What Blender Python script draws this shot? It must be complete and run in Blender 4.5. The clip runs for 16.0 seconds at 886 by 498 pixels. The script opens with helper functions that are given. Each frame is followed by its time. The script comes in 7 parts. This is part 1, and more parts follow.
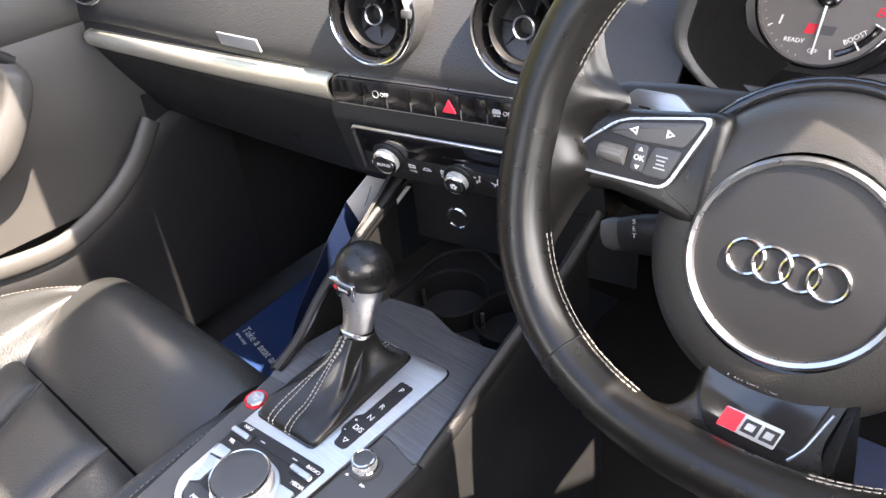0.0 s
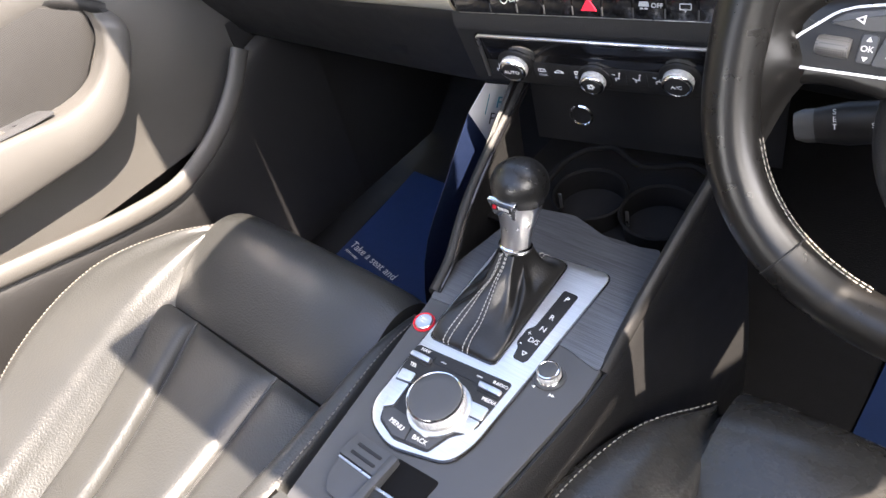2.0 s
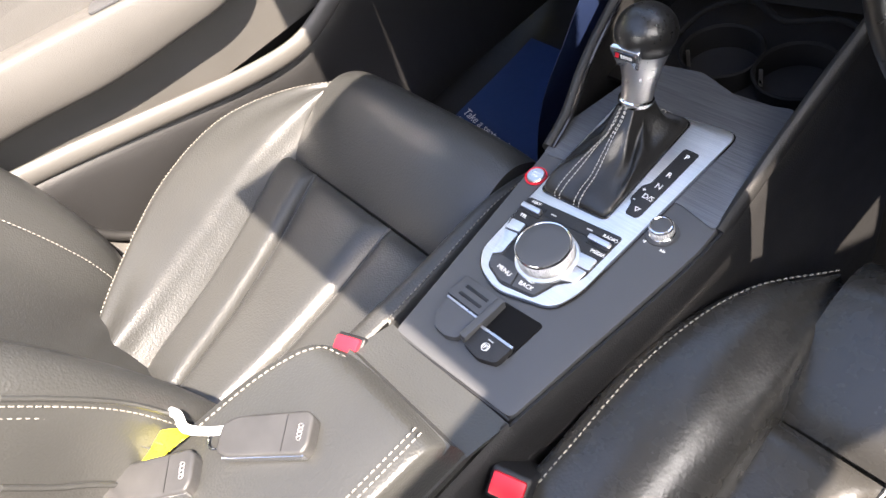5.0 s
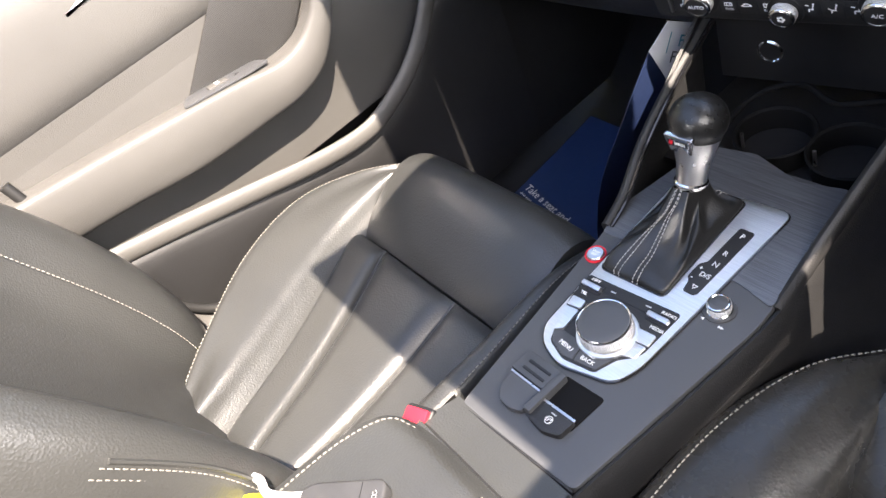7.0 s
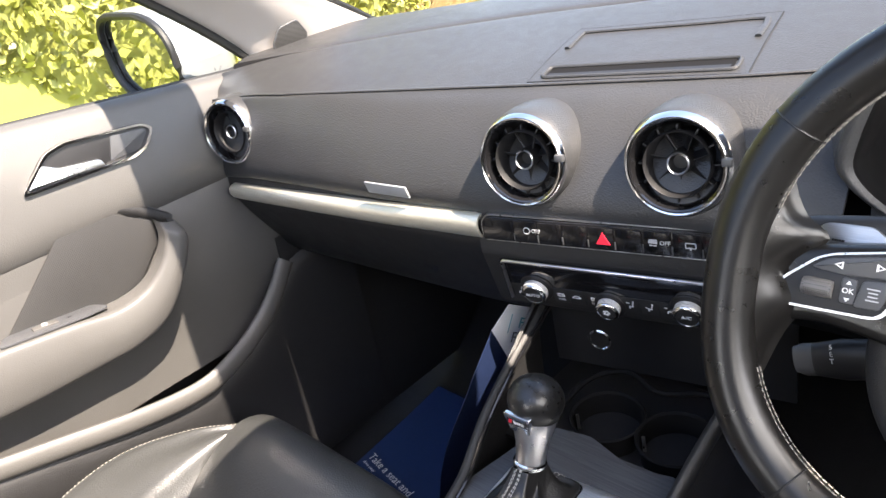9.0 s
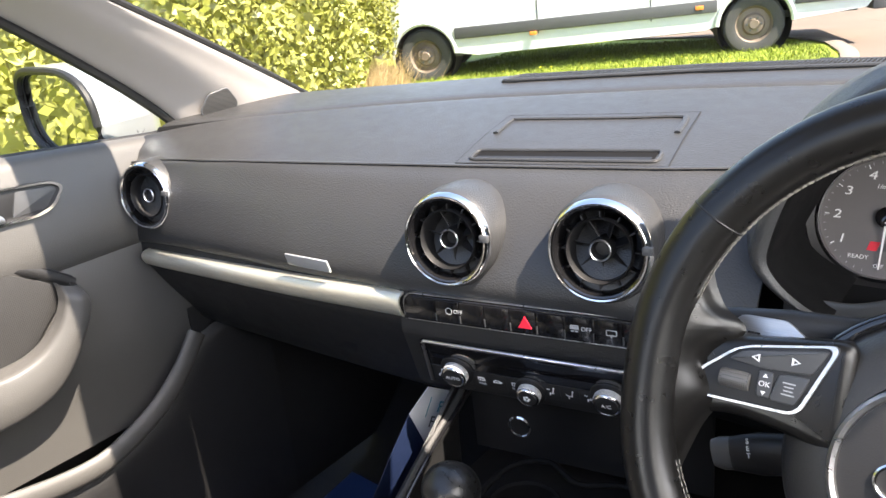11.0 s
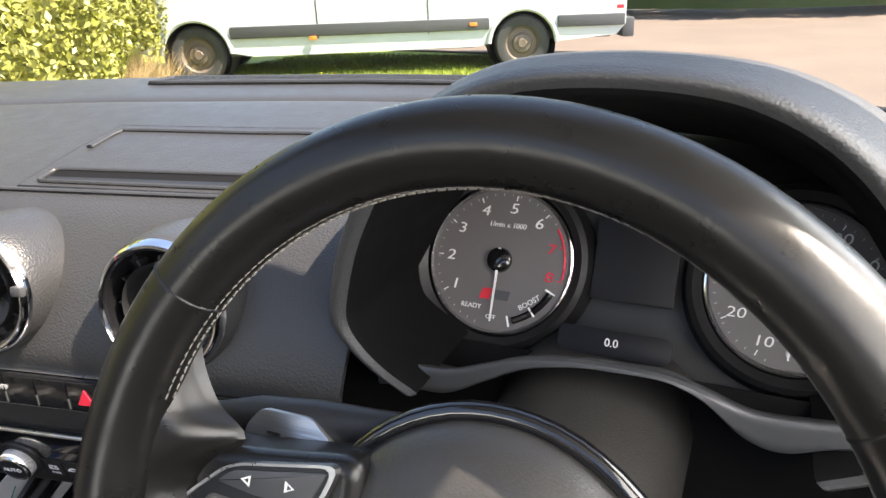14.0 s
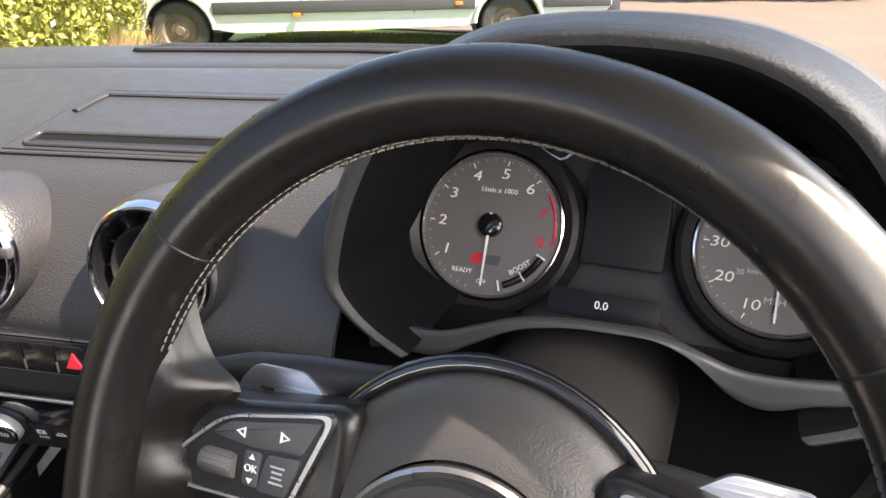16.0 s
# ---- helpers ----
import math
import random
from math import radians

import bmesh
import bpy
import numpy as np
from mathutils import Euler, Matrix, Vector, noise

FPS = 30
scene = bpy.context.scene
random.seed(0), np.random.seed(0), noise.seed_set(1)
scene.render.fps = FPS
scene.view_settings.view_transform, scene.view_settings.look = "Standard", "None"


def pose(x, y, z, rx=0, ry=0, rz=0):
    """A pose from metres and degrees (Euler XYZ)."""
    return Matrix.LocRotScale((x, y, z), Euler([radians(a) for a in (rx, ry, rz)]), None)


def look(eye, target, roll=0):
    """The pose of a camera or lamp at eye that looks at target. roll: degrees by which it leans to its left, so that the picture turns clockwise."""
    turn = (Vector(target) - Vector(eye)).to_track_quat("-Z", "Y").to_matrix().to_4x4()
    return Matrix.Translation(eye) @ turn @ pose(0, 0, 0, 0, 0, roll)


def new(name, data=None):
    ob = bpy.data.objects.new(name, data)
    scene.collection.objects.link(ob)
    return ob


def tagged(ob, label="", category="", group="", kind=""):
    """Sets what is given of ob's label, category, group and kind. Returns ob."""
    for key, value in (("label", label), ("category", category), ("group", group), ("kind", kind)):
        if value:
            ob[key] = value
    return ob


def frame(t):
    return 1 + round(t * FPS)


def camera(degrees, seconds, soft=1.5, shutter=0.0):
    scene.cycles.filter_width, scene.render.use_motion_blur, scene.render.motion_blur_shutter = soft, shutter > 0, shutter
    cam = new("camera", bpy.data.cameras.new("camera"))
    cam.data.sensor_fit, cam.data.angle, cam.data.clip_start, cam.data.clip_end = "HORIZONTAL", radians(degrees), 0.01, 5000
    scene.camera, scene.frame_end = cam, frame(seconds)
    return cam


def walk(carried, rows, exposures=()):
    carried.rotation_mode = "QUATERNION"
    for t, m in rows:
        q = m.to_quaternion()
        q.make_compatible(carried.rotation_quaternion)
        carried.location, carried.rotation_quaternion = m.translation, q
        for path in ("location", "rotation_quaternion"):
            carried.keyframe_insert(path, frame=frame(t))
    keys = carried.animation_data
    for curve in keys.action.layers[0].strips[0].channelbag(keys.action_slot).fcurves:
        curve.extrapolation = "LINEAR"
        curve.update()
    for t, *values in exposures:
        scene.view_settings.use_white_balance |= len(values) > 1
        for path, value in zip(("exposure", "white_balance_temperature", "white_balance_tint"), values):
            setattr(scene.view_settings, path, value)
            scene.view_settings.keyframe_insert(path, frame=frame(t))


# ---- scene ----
cam = camera(63.1, 16.0)
PATH = [
    (0, (0.453, -0.48, 1.108), (-0.712, 0.677, -0.034), -6.9),
    (0.5, (0.454, -0.485, 1.104), (-0.706, 0.642, -0.073), -7.6),
    (1, (0.454, -0.49, 1.103), (-0.695, 0.566, -0.148), -10.4),
    (1.5, (0.429, -0.5, 1.134), (-0.721, 0.464, -0.188), -14.6),
    (2, (0.363, -0.529, 1.148), (-0.795, 0.363, -0.218), -18.1),
    (2.5, (0.366, -0.531, 1.14), (-0.793, 0.337, -0.24), -19.4),
    (3, (0.37, -0.536, 1.129), (-0.789, 0.332, -0.251), -19.1),
    (3.5, (0.366, -0.525, 1.11), (-0.779, 0.335, -0.286), -18.2),
    (4, (0.365, -0.517, 1.104), (-0.783, 0.281, -0.326), -18.9),
    (4.5, (0.366, -0.525, 1.105), (-0.813, 0.142, -0.367), -22.0),
    (5, (0.376, -0.557, 1.128), (-0.868, -0.066, -0.359), -26.9),
    (5.2, (0.378, -0.557, 1.133), (-0.889, -0.134, -0.356), -29.0),
    (7.3, (0.399, -0.564, 1.167), (-1.043, 0.004, -0.097), -26.9),
    (7.5, (0.397, -0.555, 1.163), (-1.039, 0.11, -0.06), -24.7),
    (8, (0.395, -0.547, 1.165), (-1.007, 0.354, 0.059), -19.4),
    (8.5, (0.395, -0.552, 1.159), (-0.985, 0.531, 0.199), -15.1),
    (8.7, (0.396, -0.549, 1.164), (-0.98, 0.573, 0.244), -14.1),
    (10.8, (0.387, -0.55, 1.143), (-0.891, 0.824, 0.448), -7.3),
    (11, (0.387, -0.535, 1.152), (-0.869, 0.856, 0.453), -7.2),
    (11.5, (0.383, -0.467, 1.203), (-0.825, 0.952, 0.475), -6.7),
    (12, (0.372, -0.331, 1.25), (-0.797, 1.099, 0.482), -6.6),
    (12.5, (0.327, -0.287, 1.25), (-0.8, 1.167, 0.464), -6.0),
    (13, (0.331, -0.29, 1.234), (-0.723, 1.219, 0.453), -4.8),
    (13.5, (0.415, -0.306, 1.151), (-0.524, 1.295, 0.406), -3.3),
    (14, (0.459, -0.318, 1.118), (-0.33, 1.37, 0.394), -2.0),
    (14.5, (0.461, -0.319, 1.117), (-0.201, 1.431, 0.407), -0.9),
    (15, (0.454, -0.316, 1.103), (-0.136, 1.453, 0.379), -0.2),
    (15.5, (0.449, -0.324, 1.102), (-0.158, 1.424, 0.343), -0.1),
    (16, (0.456, -0.326, 1.107), (-0.285, 1.363, 0.334), -1.1),
]
walk(cam, [(t, look(eye, target, roll)) for t, eye, target, roll in PATH], exposures=[(0, 2.85, 7400, 17), (9, 2.42, 7250, 16), (12, 2.1, 7200, 14), (14.5, 1.98, 7500, 16), (16, 2.02, 7700, 18)])

# world, sun, exposure
SUN_AZ, SUN_EL = 3.0, 54.0          # degrees from +x towards +y, and above the horizon
world = bpy.data.worlds.new("world")
scene.world = world
world.use_nodes = True
wn = world.node_tree.nodes
sky = wn.new("ShaderNodeTexSky")
sky.sky_type = "NISHITA"
sky.sun_disc = False
sky.sun_elevation = radians(SUN_EL)
sky.sun_rotation = radians(90 - SUN_AZ)
wn["Background"].inputs[1].default_value = 0.15
world.node_tree.links.new(sky.outputs[0], wn["Background"].inputs[0])
sun_data = bpy.data.lights.new("sun", "SUN")
sun_data.energy, sun_data.angle, sun_data.color = 5.0, radians(0.6), (1.0, 0.94, 0.85)
sun = new("sun", sun_data)
sun_dir = Vector((math.cos(radians(SUN_EL)) * math.cos(radians(SUN_AZ)), math.cos(radians(SUN_EL)) * math.sin(radians(SUN_AZ)), math.sin(radians(SUN_EL))))
sun.matrix_world = Matrix.Translation((0, 0, 6)) @ sun_dir.to_track_quat("Z", "Y").to_matrix().to_4x4()


def fill_light(name, size, m, energy):
    """An area lamp added as fill, standing in for skylight through the car's openings."""
    lamp = bpy.data.lights.new(name, "AREA")
    lamp.shape, lamp.size, lamp.size_y, lamp.energy, lamp.color = "RECTANGLE", size[0], size[1], energy, (0.93, 0.97, 1.0)
    ob = new(name, lamp)
    ob.matrix_world = m
    return ob


fill_light("driver_side_fill", (0.9, 0.34), look((0.69, -0.25, 1.13), (0.0, -0.2, 0.75)), 3.1)
fill_light("rear_fill", (1.0, 0.34), look((0.1, -2.0, 1.15), (0.0, 0.0, 0.8)), 2.5)


# ---- materials ----
def material(name, color, rough=0.5, metal=0.0, grain=0.0, grain_scale=400.0, vary=0.15, vary_scale=6.0, coat=0.0, dust=0.0, random_tint=0.0,
             cells=False, spec=0.5):
    """A surface with fine relief, uneven colour and uneven gloss."""
    m = bpy.data.materials.new(name)
    m.use_nodes = True
    nt, b = m.node_tree, m.node_tree.nodes["Principled BSDF"]
    b.inputs["Metallic"].default_value = metal
    b.inputs["Coat Weight"].default_value = coat
    b.inputs["Coat Roughness"].default_value = 0.12
    b.inputs["Specular IOR Level"].default_value = spec
    co = nt.nodes.new("ShaderNodeTexCoord")
    big = nt.nodes.new("ShaderNodeTexNoise")
    big.inputs["Scale"].default_value, big.inputs["Detail"].default_value = vary_scale, 5
    nt.links.new(co.outputs["Object"], big.inputs["Vector"])
    mix = nt.nodes.new("ShaderNodeMix")
    mix.data_type = "RGBA"
    c = Vector(color)
    mix.inputs["A"].default_value = (*(c * (1 - vary)), 1)
    hi = c * (1 + vary) + Vector((dust, dust, dust * 0.9))
    mix.inputs["B"].default_value = (*[min(v, 1) for v in hi], 1)
    nt.links.new(big.outputs[0], mix.inputs["Factor"])
    out = mix.outputs["Result"]
    if random_tint:
        info = nt.nodes.new("ShaderNodeNewGeometry")
        hsv = nt.nodes.new("ShaderNodeHueSaturation")
        mr = nt.nodes.new("ShaderNodeMapRange")
        mr.inputs["To Min"].default_value, mr.inputs["To Max"].default_value = 1 - random_tint, 1 + random_tint
        nt.links.new(info.outputs["Random Per Island"], mr.inputs["Value"])
        nt.links.new(mr.outputs[0], hsv.inputs["Value"])
        nt.links.new(out, hsv.inputs["Color"])
        out = hsv.outputs["Color"]
    nt.links.new(out, b.inputs["Base Color"])
    fine = nt.nodes.new("ShaderNodeTexNoise")
    fine.inputs["Scale"].default_value, fine.inputs["Detail"].default_value = vary_scale * 9, 4
    nt.links.new(co.outputs["Object"], fine.inputs["Vector"])
    rr = nt.nodes.new("ShaderNodeMapRange")
    rr.inputs["To Min"].default_value, rr.inputs["To Max"].default_value = max(rough - 0.09, 0.02), min(rough + 0.09, 1)
    nt.links.new(fine.outputs[0], rr.inputs["Value"])
    nt.links.new(rr.outputs[0], b.inputs["Roughness"])
    if grain:
        if cells:
            tex = nt.nodes.new("ShaderNodeTexVoronoi")
            tex.feature = "SMOOTH_F1"
            tex.inputs["Scale"].default_value = grain_scale
        else:
            tex = nt.nodes.new("ShaderNodeTexNoise")
            tex.inputs["Scale"].default_value, tex.inputs["Detail"].default_value = grain_scale, 3
        nt.links.new(co.outputs["Object"], tex.inputs["Vector"])
        bump = nt.nodes.new("ShaderNodeBump")
        bump.inputs["Strength"].default_value, bump.inputs["Distance"].default_value = grain, 0.001
        nt.links.new(tex.outputs[0], bump.inputs["Height"])
        nt.links.new(bump.outputs[0], b.inputs["Normal"])
    return m


def brushed(name, color, rough, axis, metal=1.0, scale=900.0, streaks=0.08):
    """Metal or foil with fine scratches along one axis."""
    m = material(name, color, rough, metal, vary=0.08, vary_scale=4)
    nt, b = m.node_tree, m.node_tree.nodes["Principled BSDF"]
    co = nt.nodes.new("ShaderNodeTexCoord")
    mp = nt.nodes.new("ShaderNodeMapping")
    s = [scale] * 3
    s[axis] = scale / 60
    mp.inputs["Scale"].default_value = s
    tex = nt.nodes.new("ShaderNodeTexNoise")
    tex.inputs["Scale"].default_value, tex.inputs["Detail"].default_value = 1.0, 2
    nt.links.new(co.outputs["Object"], mp.inputs["Vector"])
    nt.links.new(mp.outputs[0], tex.inputs["Vector"])
    bump = nt.nodes.new("ShaderNodeBump")
    bump.inputs["Strength"].default_value, bump.inputs["Distance"].default_value = 0.35, 0.0006
    nt.links.new(tex.outputs[0], bump.inputs["Height"])
    nt.links.new(bump.outputs[0], b.inputs["Normal"])
    streak = nt.nodes.new("ShaderNodeMapRange")
    streak.inputs["From Min"].default_value, streak.inputs["From Max"].default_value = 0.3, 0.7
    streak.inputs["To Min"].default_value, streak.inputs["To Max"].default_value = 1 - streaks, 1 + streaks
    hsv = nt.nodes.new("ShaderNodeHueSaturation")
    nt.links.new(tex.outputs[0], streak.inputs["Value"])
    nt.links.new(streak.outputs[0], hsv.inputs["Value"])
    nt.links.new(nt.nodes["Mix"].outputs["Result"], hsv.inputs["Color"])
    nt.links.new(hsv.outputs["Color"], b.inputs["Base Color"])
    return m


def striped(name, color_a, color_b, scale, rough=0.6):
    """Fine woven or perforated surface: two tones in small dots."""
    m = material(name, color_a, rough)
    nt, b = m.node_tree, m.node_tree.nodes["Principled BSDF"]
    co = nt.nodes.new("ShaderNodeTexCoord")
    v = nt.nodes.new("ShaderNodeTexVoronoi")
    v.inputs["Scale"].default_value, v.inputs["Randomness"].default_value = scale, 0.0
    nt.links.new(co.outputs["Object"], v.inputs["Vector"])
    ramp = nt.nodes.new("ShaderNodeValToRGB")
    ramp.color_ramp.elements[0].position, ramp.color_ramp.elements[1].position = 0.28, 0.4
    ramp.color_ramp.elements[0].color, ramp.color_ramp.elements[1].color = (*color_b, 1), (*color_a, 1)
    nt.links.new(v.outputs["Distance"], ramp.inputs[0])
    nt.links.new(ramp.outputs[0], b.inputs["Base Color"])
    return m


def clear_glass(name, tint=(0.93, 0.97, 0.95)):
    m = bpy.data.materials.new(name)
    m.use_nodes = True
    nt = m.node_tree
    nt.nodes.clear()
    o = nt.nodes.new("ShaderNodeOutputMaterial")
    t, g, mx = nt.nodes.new("ShaderNodeBsdfTransparent"), nt.nodes.new("ShaderNodeBsdfGlossy"), nt.nodes.new("ShaderNodeMixShader")
    t.inputs[0].default_value = (*tint, 1)
    g.inputs["Roughness"].default_value = 0.03
    f = nt.nodes.new("ShaderNodeLayerWeight")
    f.inputs["Blend"].default_value = 0.5
    pw = nt.nodes.new("ShaderNodeMath")
    pw.operation = "POWER"
    pw.inputs[1].default_value = 5.0
    sc = nt.nodes.new("ShaderNodeMath")
    sc.operation = "MULTIPLY_ADD"
    sc.inputs[1].default_value, sc.inputs[2].default_value = 0.35, 0.02
    nt.links.new(f.outputs["Facing"], pw.inputs[0])
    nt.links.new(pw.outputs[0], sc.inputs[0])
    nt.links.new(sc.outputs[0], mx.inputs[0])
    nt.links.new(t.outputs[0], mx.inputs[1])
    nt.links.new(g.outputs[0], mx.inputs[2])
    nt.links.new(mx.outputs[0], o.inputs[0])
    return m


DASH = material("dash_soft_plastic", (0.028, 0.0285, 0.030), 0.41, grain=0.42, grain_scale=600, cells=True, vary=0.1, dust=0.006)
HOOD = material("hood_grained_plastic", (0.04, 0.041, 0.043), 0.5, grain=0.45, grain_scale=600, cells=True, vary=0.1, dust=0.006)
DASH_LOW = material("dark_moulded_plastic", (0.011, 0.011, 0.0118), 0.5, grain=0.3, grain_scale=700, cells=True, vary=0.12, dust=0.006)
BLACK = material("matt_black_plastic", (0.009, 0.009, 0.01), 0.5, grain=0.1, grain_scale=900, vary=0.15)
AIRBAG = material("airbag_grained_plastic", (0.030, 0.0285, 0.027), 0.42, grain=0.22, grain_scale=900, cells=True, vary=0.1, dust=0.004)
SATIN = material("satin_grey_plastic", (0.052, 0.054, 0.058), 0.4, grain=0.12, grain_scale=1200, vary=0.08, dust=0.004)
GLOSS = material("gloss_black", (0.008, 0.008, 0.009), 0.08, vary=0.1, coat=0.5)
LEATHER = material("black_leather", (0.032, 0.033, 0.0325), 0.33, grain=0.32, grain_scale=480, cells=True, vary=0.22, vary_scale=6, dust=0.008)
LEATHER_WORN = material("shiny_worn_leather", (0.02, 0.0195, 0.019), 0.27, grain=0.14, grain_scale=420, cells=True, vary=0.3, vary_scale=6, dust=0.014)
RIM_LEATHER = material("worn_rim_leather", (0.0062, 0.0058, 0.0056), 0.3, grain=0.08, grain_scale=300, vary=0.35, vary_scale=9, dust=0.003, spec=0.4)
THREAD_PALE = material("white_thread", (0.36, 0.35, 0.33), 0.8, vary=0.2, vary_scale=200)
GAITER = material("gaiter_leather", (0.012, 0.0118, 0.0116), 0.36, grain=0.2, grain_scale=500, cells=True, vary=0.2, vary_scale=20, dust=0.003)
DOOR_TRIM = material("door_leatherette", (0.068, 0.066, 0.063), 0.5, grain=0.25, grain_scale=700, cells=True, vary=0.12, dust=0.01)
KNOB = material("polished_knob_leather", (0.012, 0.012, 0.012), 0.3, grain=0.15, grain_scale=500, cells=True, vary=0.25, vary_scale=30)
PILLAR = material("pillar_cloth", (0.30, 0.28, 0.265), 0.85, grain=0.4, grain_scale=900, vary=0.08)
CARPET = material("black_carpet", (0.009, 0.009, 0.010), 0.95, grain=0.9, grain_scale=500, vary=0.4, vary_scale=40)
RUBBER = material("black_rubber", (0.012, 0.012, 0.012), 0.6, vary=0.2)
CHROME = material("bright_chrome", (0.78, 0.78, 0.79), 0.12, 1.0, vary=0.05, vary_scale=30)
SILVER = material("satin_silver", (0.62, 0.62, 0.63), 0.3, 1.0, vary=0.05, vary_scale=20)
PLATE = brushed("brushed_silver_plate", (0.82, 0.81, 0.79), 0.36, 0, scale=1500)
TRIM = brushed("brushed_aluminium_trim", (0.80, 0.77, 0.65), 0.40, 0, metal=0.8)
DARK_BRUSHED = brushed("dark_brushed_inlay", (0.115, 0.12, 0.13), 0.36, 0, metal=0.5, scale=1300, streaks=0.3)
PADDLE = brushed("satin_paddle_metal", (0.55, 0.545, 0.54), 0.4, 0)
# near-black colour that holds the shade of recesses and hollows
RECESS_SHADE = material("recess_shade_black", (0.004, 0.004, 0.0045), 0.8, vary=0.1, spec=0.15)
PERFORATED = striped("perforated_grille", (0.030, 0.0295, 0.029), (0.008, 0.008, 0.008), 420)
KNURL = striped("knurled_silver", (0.6, 0.6, 0.6), (0.1, 0.1, 0.1), 900, 0.3)
THREAD = material("pale_thread", (0.20, 0.19, 0.17), 0.8, vary=0.3, vary_scale=200)
PRINT = material("white_print", (0.75, 0.75, 0.74), 0.6, vary=0.03)
PRINT_DIM = material("grey_print", (0.42, 0.43, 0.44), 0.6, vary=0.03)
RED = material("red_plastic", (0.62, 0.02, 0.035), 0.35, vary=0.1)
RED_GLASS = material("red_warning_lens", (0.72, 0.03, 0.06), 0.25, vary=0.05)
DIAL = material("grey_dial_face", (0.125, 0.115, 0.115), 0.55, vary=0.05, vary_scale=20)
SCREEN = material("dark_screen", (0.006, 0.006, 0.008), 0.45, vary=0.05, spec=0.2)
DARK_KNURL = striped("dark_knurled_roller", (0.12, 0.115, 0.11), (0.02, 0.02, 0.02), 800, 0.35)
BLUE_MAT = material("blue_protective_film", (0.014, 0.038, 0.12), 0.5, grain=0.5, grain_scale=60, vary=0.25, vary_scale=12)
# printed blue film darkened so its colour carries the footwell's shade
SHADED_FILM = material("shaded_blue_printed_film", (0.006, 0.013, 0.04), 0.5, grain=0.4, grain_scale=60, vary=0.3, vary_scale=14)
PAPER = material("white_paper", (0.62, 0.63, 0.64), 0.7, vary=0.04)
TEAL = material("teal_print", (0.03, 0.22, 0.28), 0.6, vary=0.05)
YELLOW = material("yellow_tag_film", (0.75, 0.68, 0.03), 0.3, vary=0.1, vary_scale=60)
KEY = material("grey_key_plastic", (0.035, 0.035, 0.036), 0.42, grain=0.15, grain_scale=1500, vary=0.3, vary_scale=60, dust=0.006)
GLASS = clear_glass("window_glass")
MIRROR = material("mirror_glass", (0.85, 0.87, 0.88), 0.01, 1.0, vary=0.0)
MIRROR.node_tree.nodes["Map Range"].inputs["To Min"].default_value = 0.0
MIRROR.node_tree.nodes["Map Range"].inputs["To Max"].default_value = 0.02
PAINT = material("dark_blue_car_paint", (0.012, 0.016, 0.07), 0.25, 0.4, vary=0.1, coat=1.0)
SHELL = material("pale_silver_shell", (0.42, 0.44, 0.46), 0.3, 0.5, vary=0.04, coat=0.6)
VAN_WHITE = material("white_van_paint", (0.50, 0.54, 0.54), 0.3, vary=0.06, vary_scale=1.5, coat=0.4, dust=0.01)
VAN_GREY = material("grey_moulding", (0.05, 0.053, 0.058), 0.6, vary=0.15)
TYRE = material("tyre_rubber", (0.03, 0.03, 0.031), 0.8, grain=0.4, grain_scale=80, vary=0.3, dust=0.02)
STEEL = material("dull_wheel_steel", (0.16, 0.125, 0.10), 0.6, 0.3, vary=0.35, vary_scale=10)
ORANGE = material("amber_reflector", (0.85, 0.22, 0.04), 0.3, vary=0.05)
GRASS = material("mown_grass", (0.15, 0.19, 0.018), 0.8, grain=0.8, grain_scale=30, vary=0.4, vary_scale=1.6, random_tint=0.35)
LEAF = material("hedge_leaf", (0.25, 0.25, 0.055), 0.5, vary=0.35, vary_scale=0.9, random_tint=0.55)
LEAF_DRY = material("dry_stem", (0.3, 0.21, 0.1), 0.8, vary=0.3, vary_scale=2, random_tint=0.3)
LEAF_DARK = material("dark_foliage", (0.06, 0.085, 0.022), 0.6, vary=0.45, vary_scale=0.6, random_tint=0.6)
BARK = material("bark", (0.09, 0.065, 0.045), 0.9, grain=0.8, grain_scale=60, vary=0.3)
TARMAC = material("pale_gravelled_tarmac", (0.135, 0.102, 0.082), 0.9, grain=0.8, grain_scale=90, vary=0.25, vary_scale=0.8)
KERB = material("concrete_kerb", (0.19, 0.155, 0.13), 0.85, grain=0.5, grain_scale=120, vary=0.15, vary_scale=3)
HEADLINER = material("grey_headliner", (0.42, 0.41, 0.4), 0.9, grain=0.3, grain_scale=800, vary=0.05)


# ---- building ----
def finish(ob, mesh, mat, angle=38):
    if mat:
        mesh.materials.append(mat)
    mesh.shade_smooth()
    mesh.set_sharp_from_angle(angle=radians(angle))
    return ob


def part(name, bm, mat, parent=None, label="", kind=""):
    """One bmesh (or a pair of vertex and face lists) as one mesh object under a thing or a part."""
    mesh = bpy.data.meshes.new(name)
    if isinstance(bm, tuple):
        mesh.from_pydata(bm[0], [], bm[1])
    else:
        bmesh.ops.recalc_face_normals(bm, faces=bm.faces)
        bm.to_mesh(mesh)
        bm.free()
    ob = finish(new(name, mesh), mesh, mat)
    if parent:
        ob.parent = parent
    return tagged(ob, label, kind=kind)


def thing(name, label, category, group="", kind="", m=None):
    ob = new(name)
    ob.empty_display_size = 0.02
    if m is not None:
        ob.matrix_world = m
    return tagged(ob, label, category, group, kind)


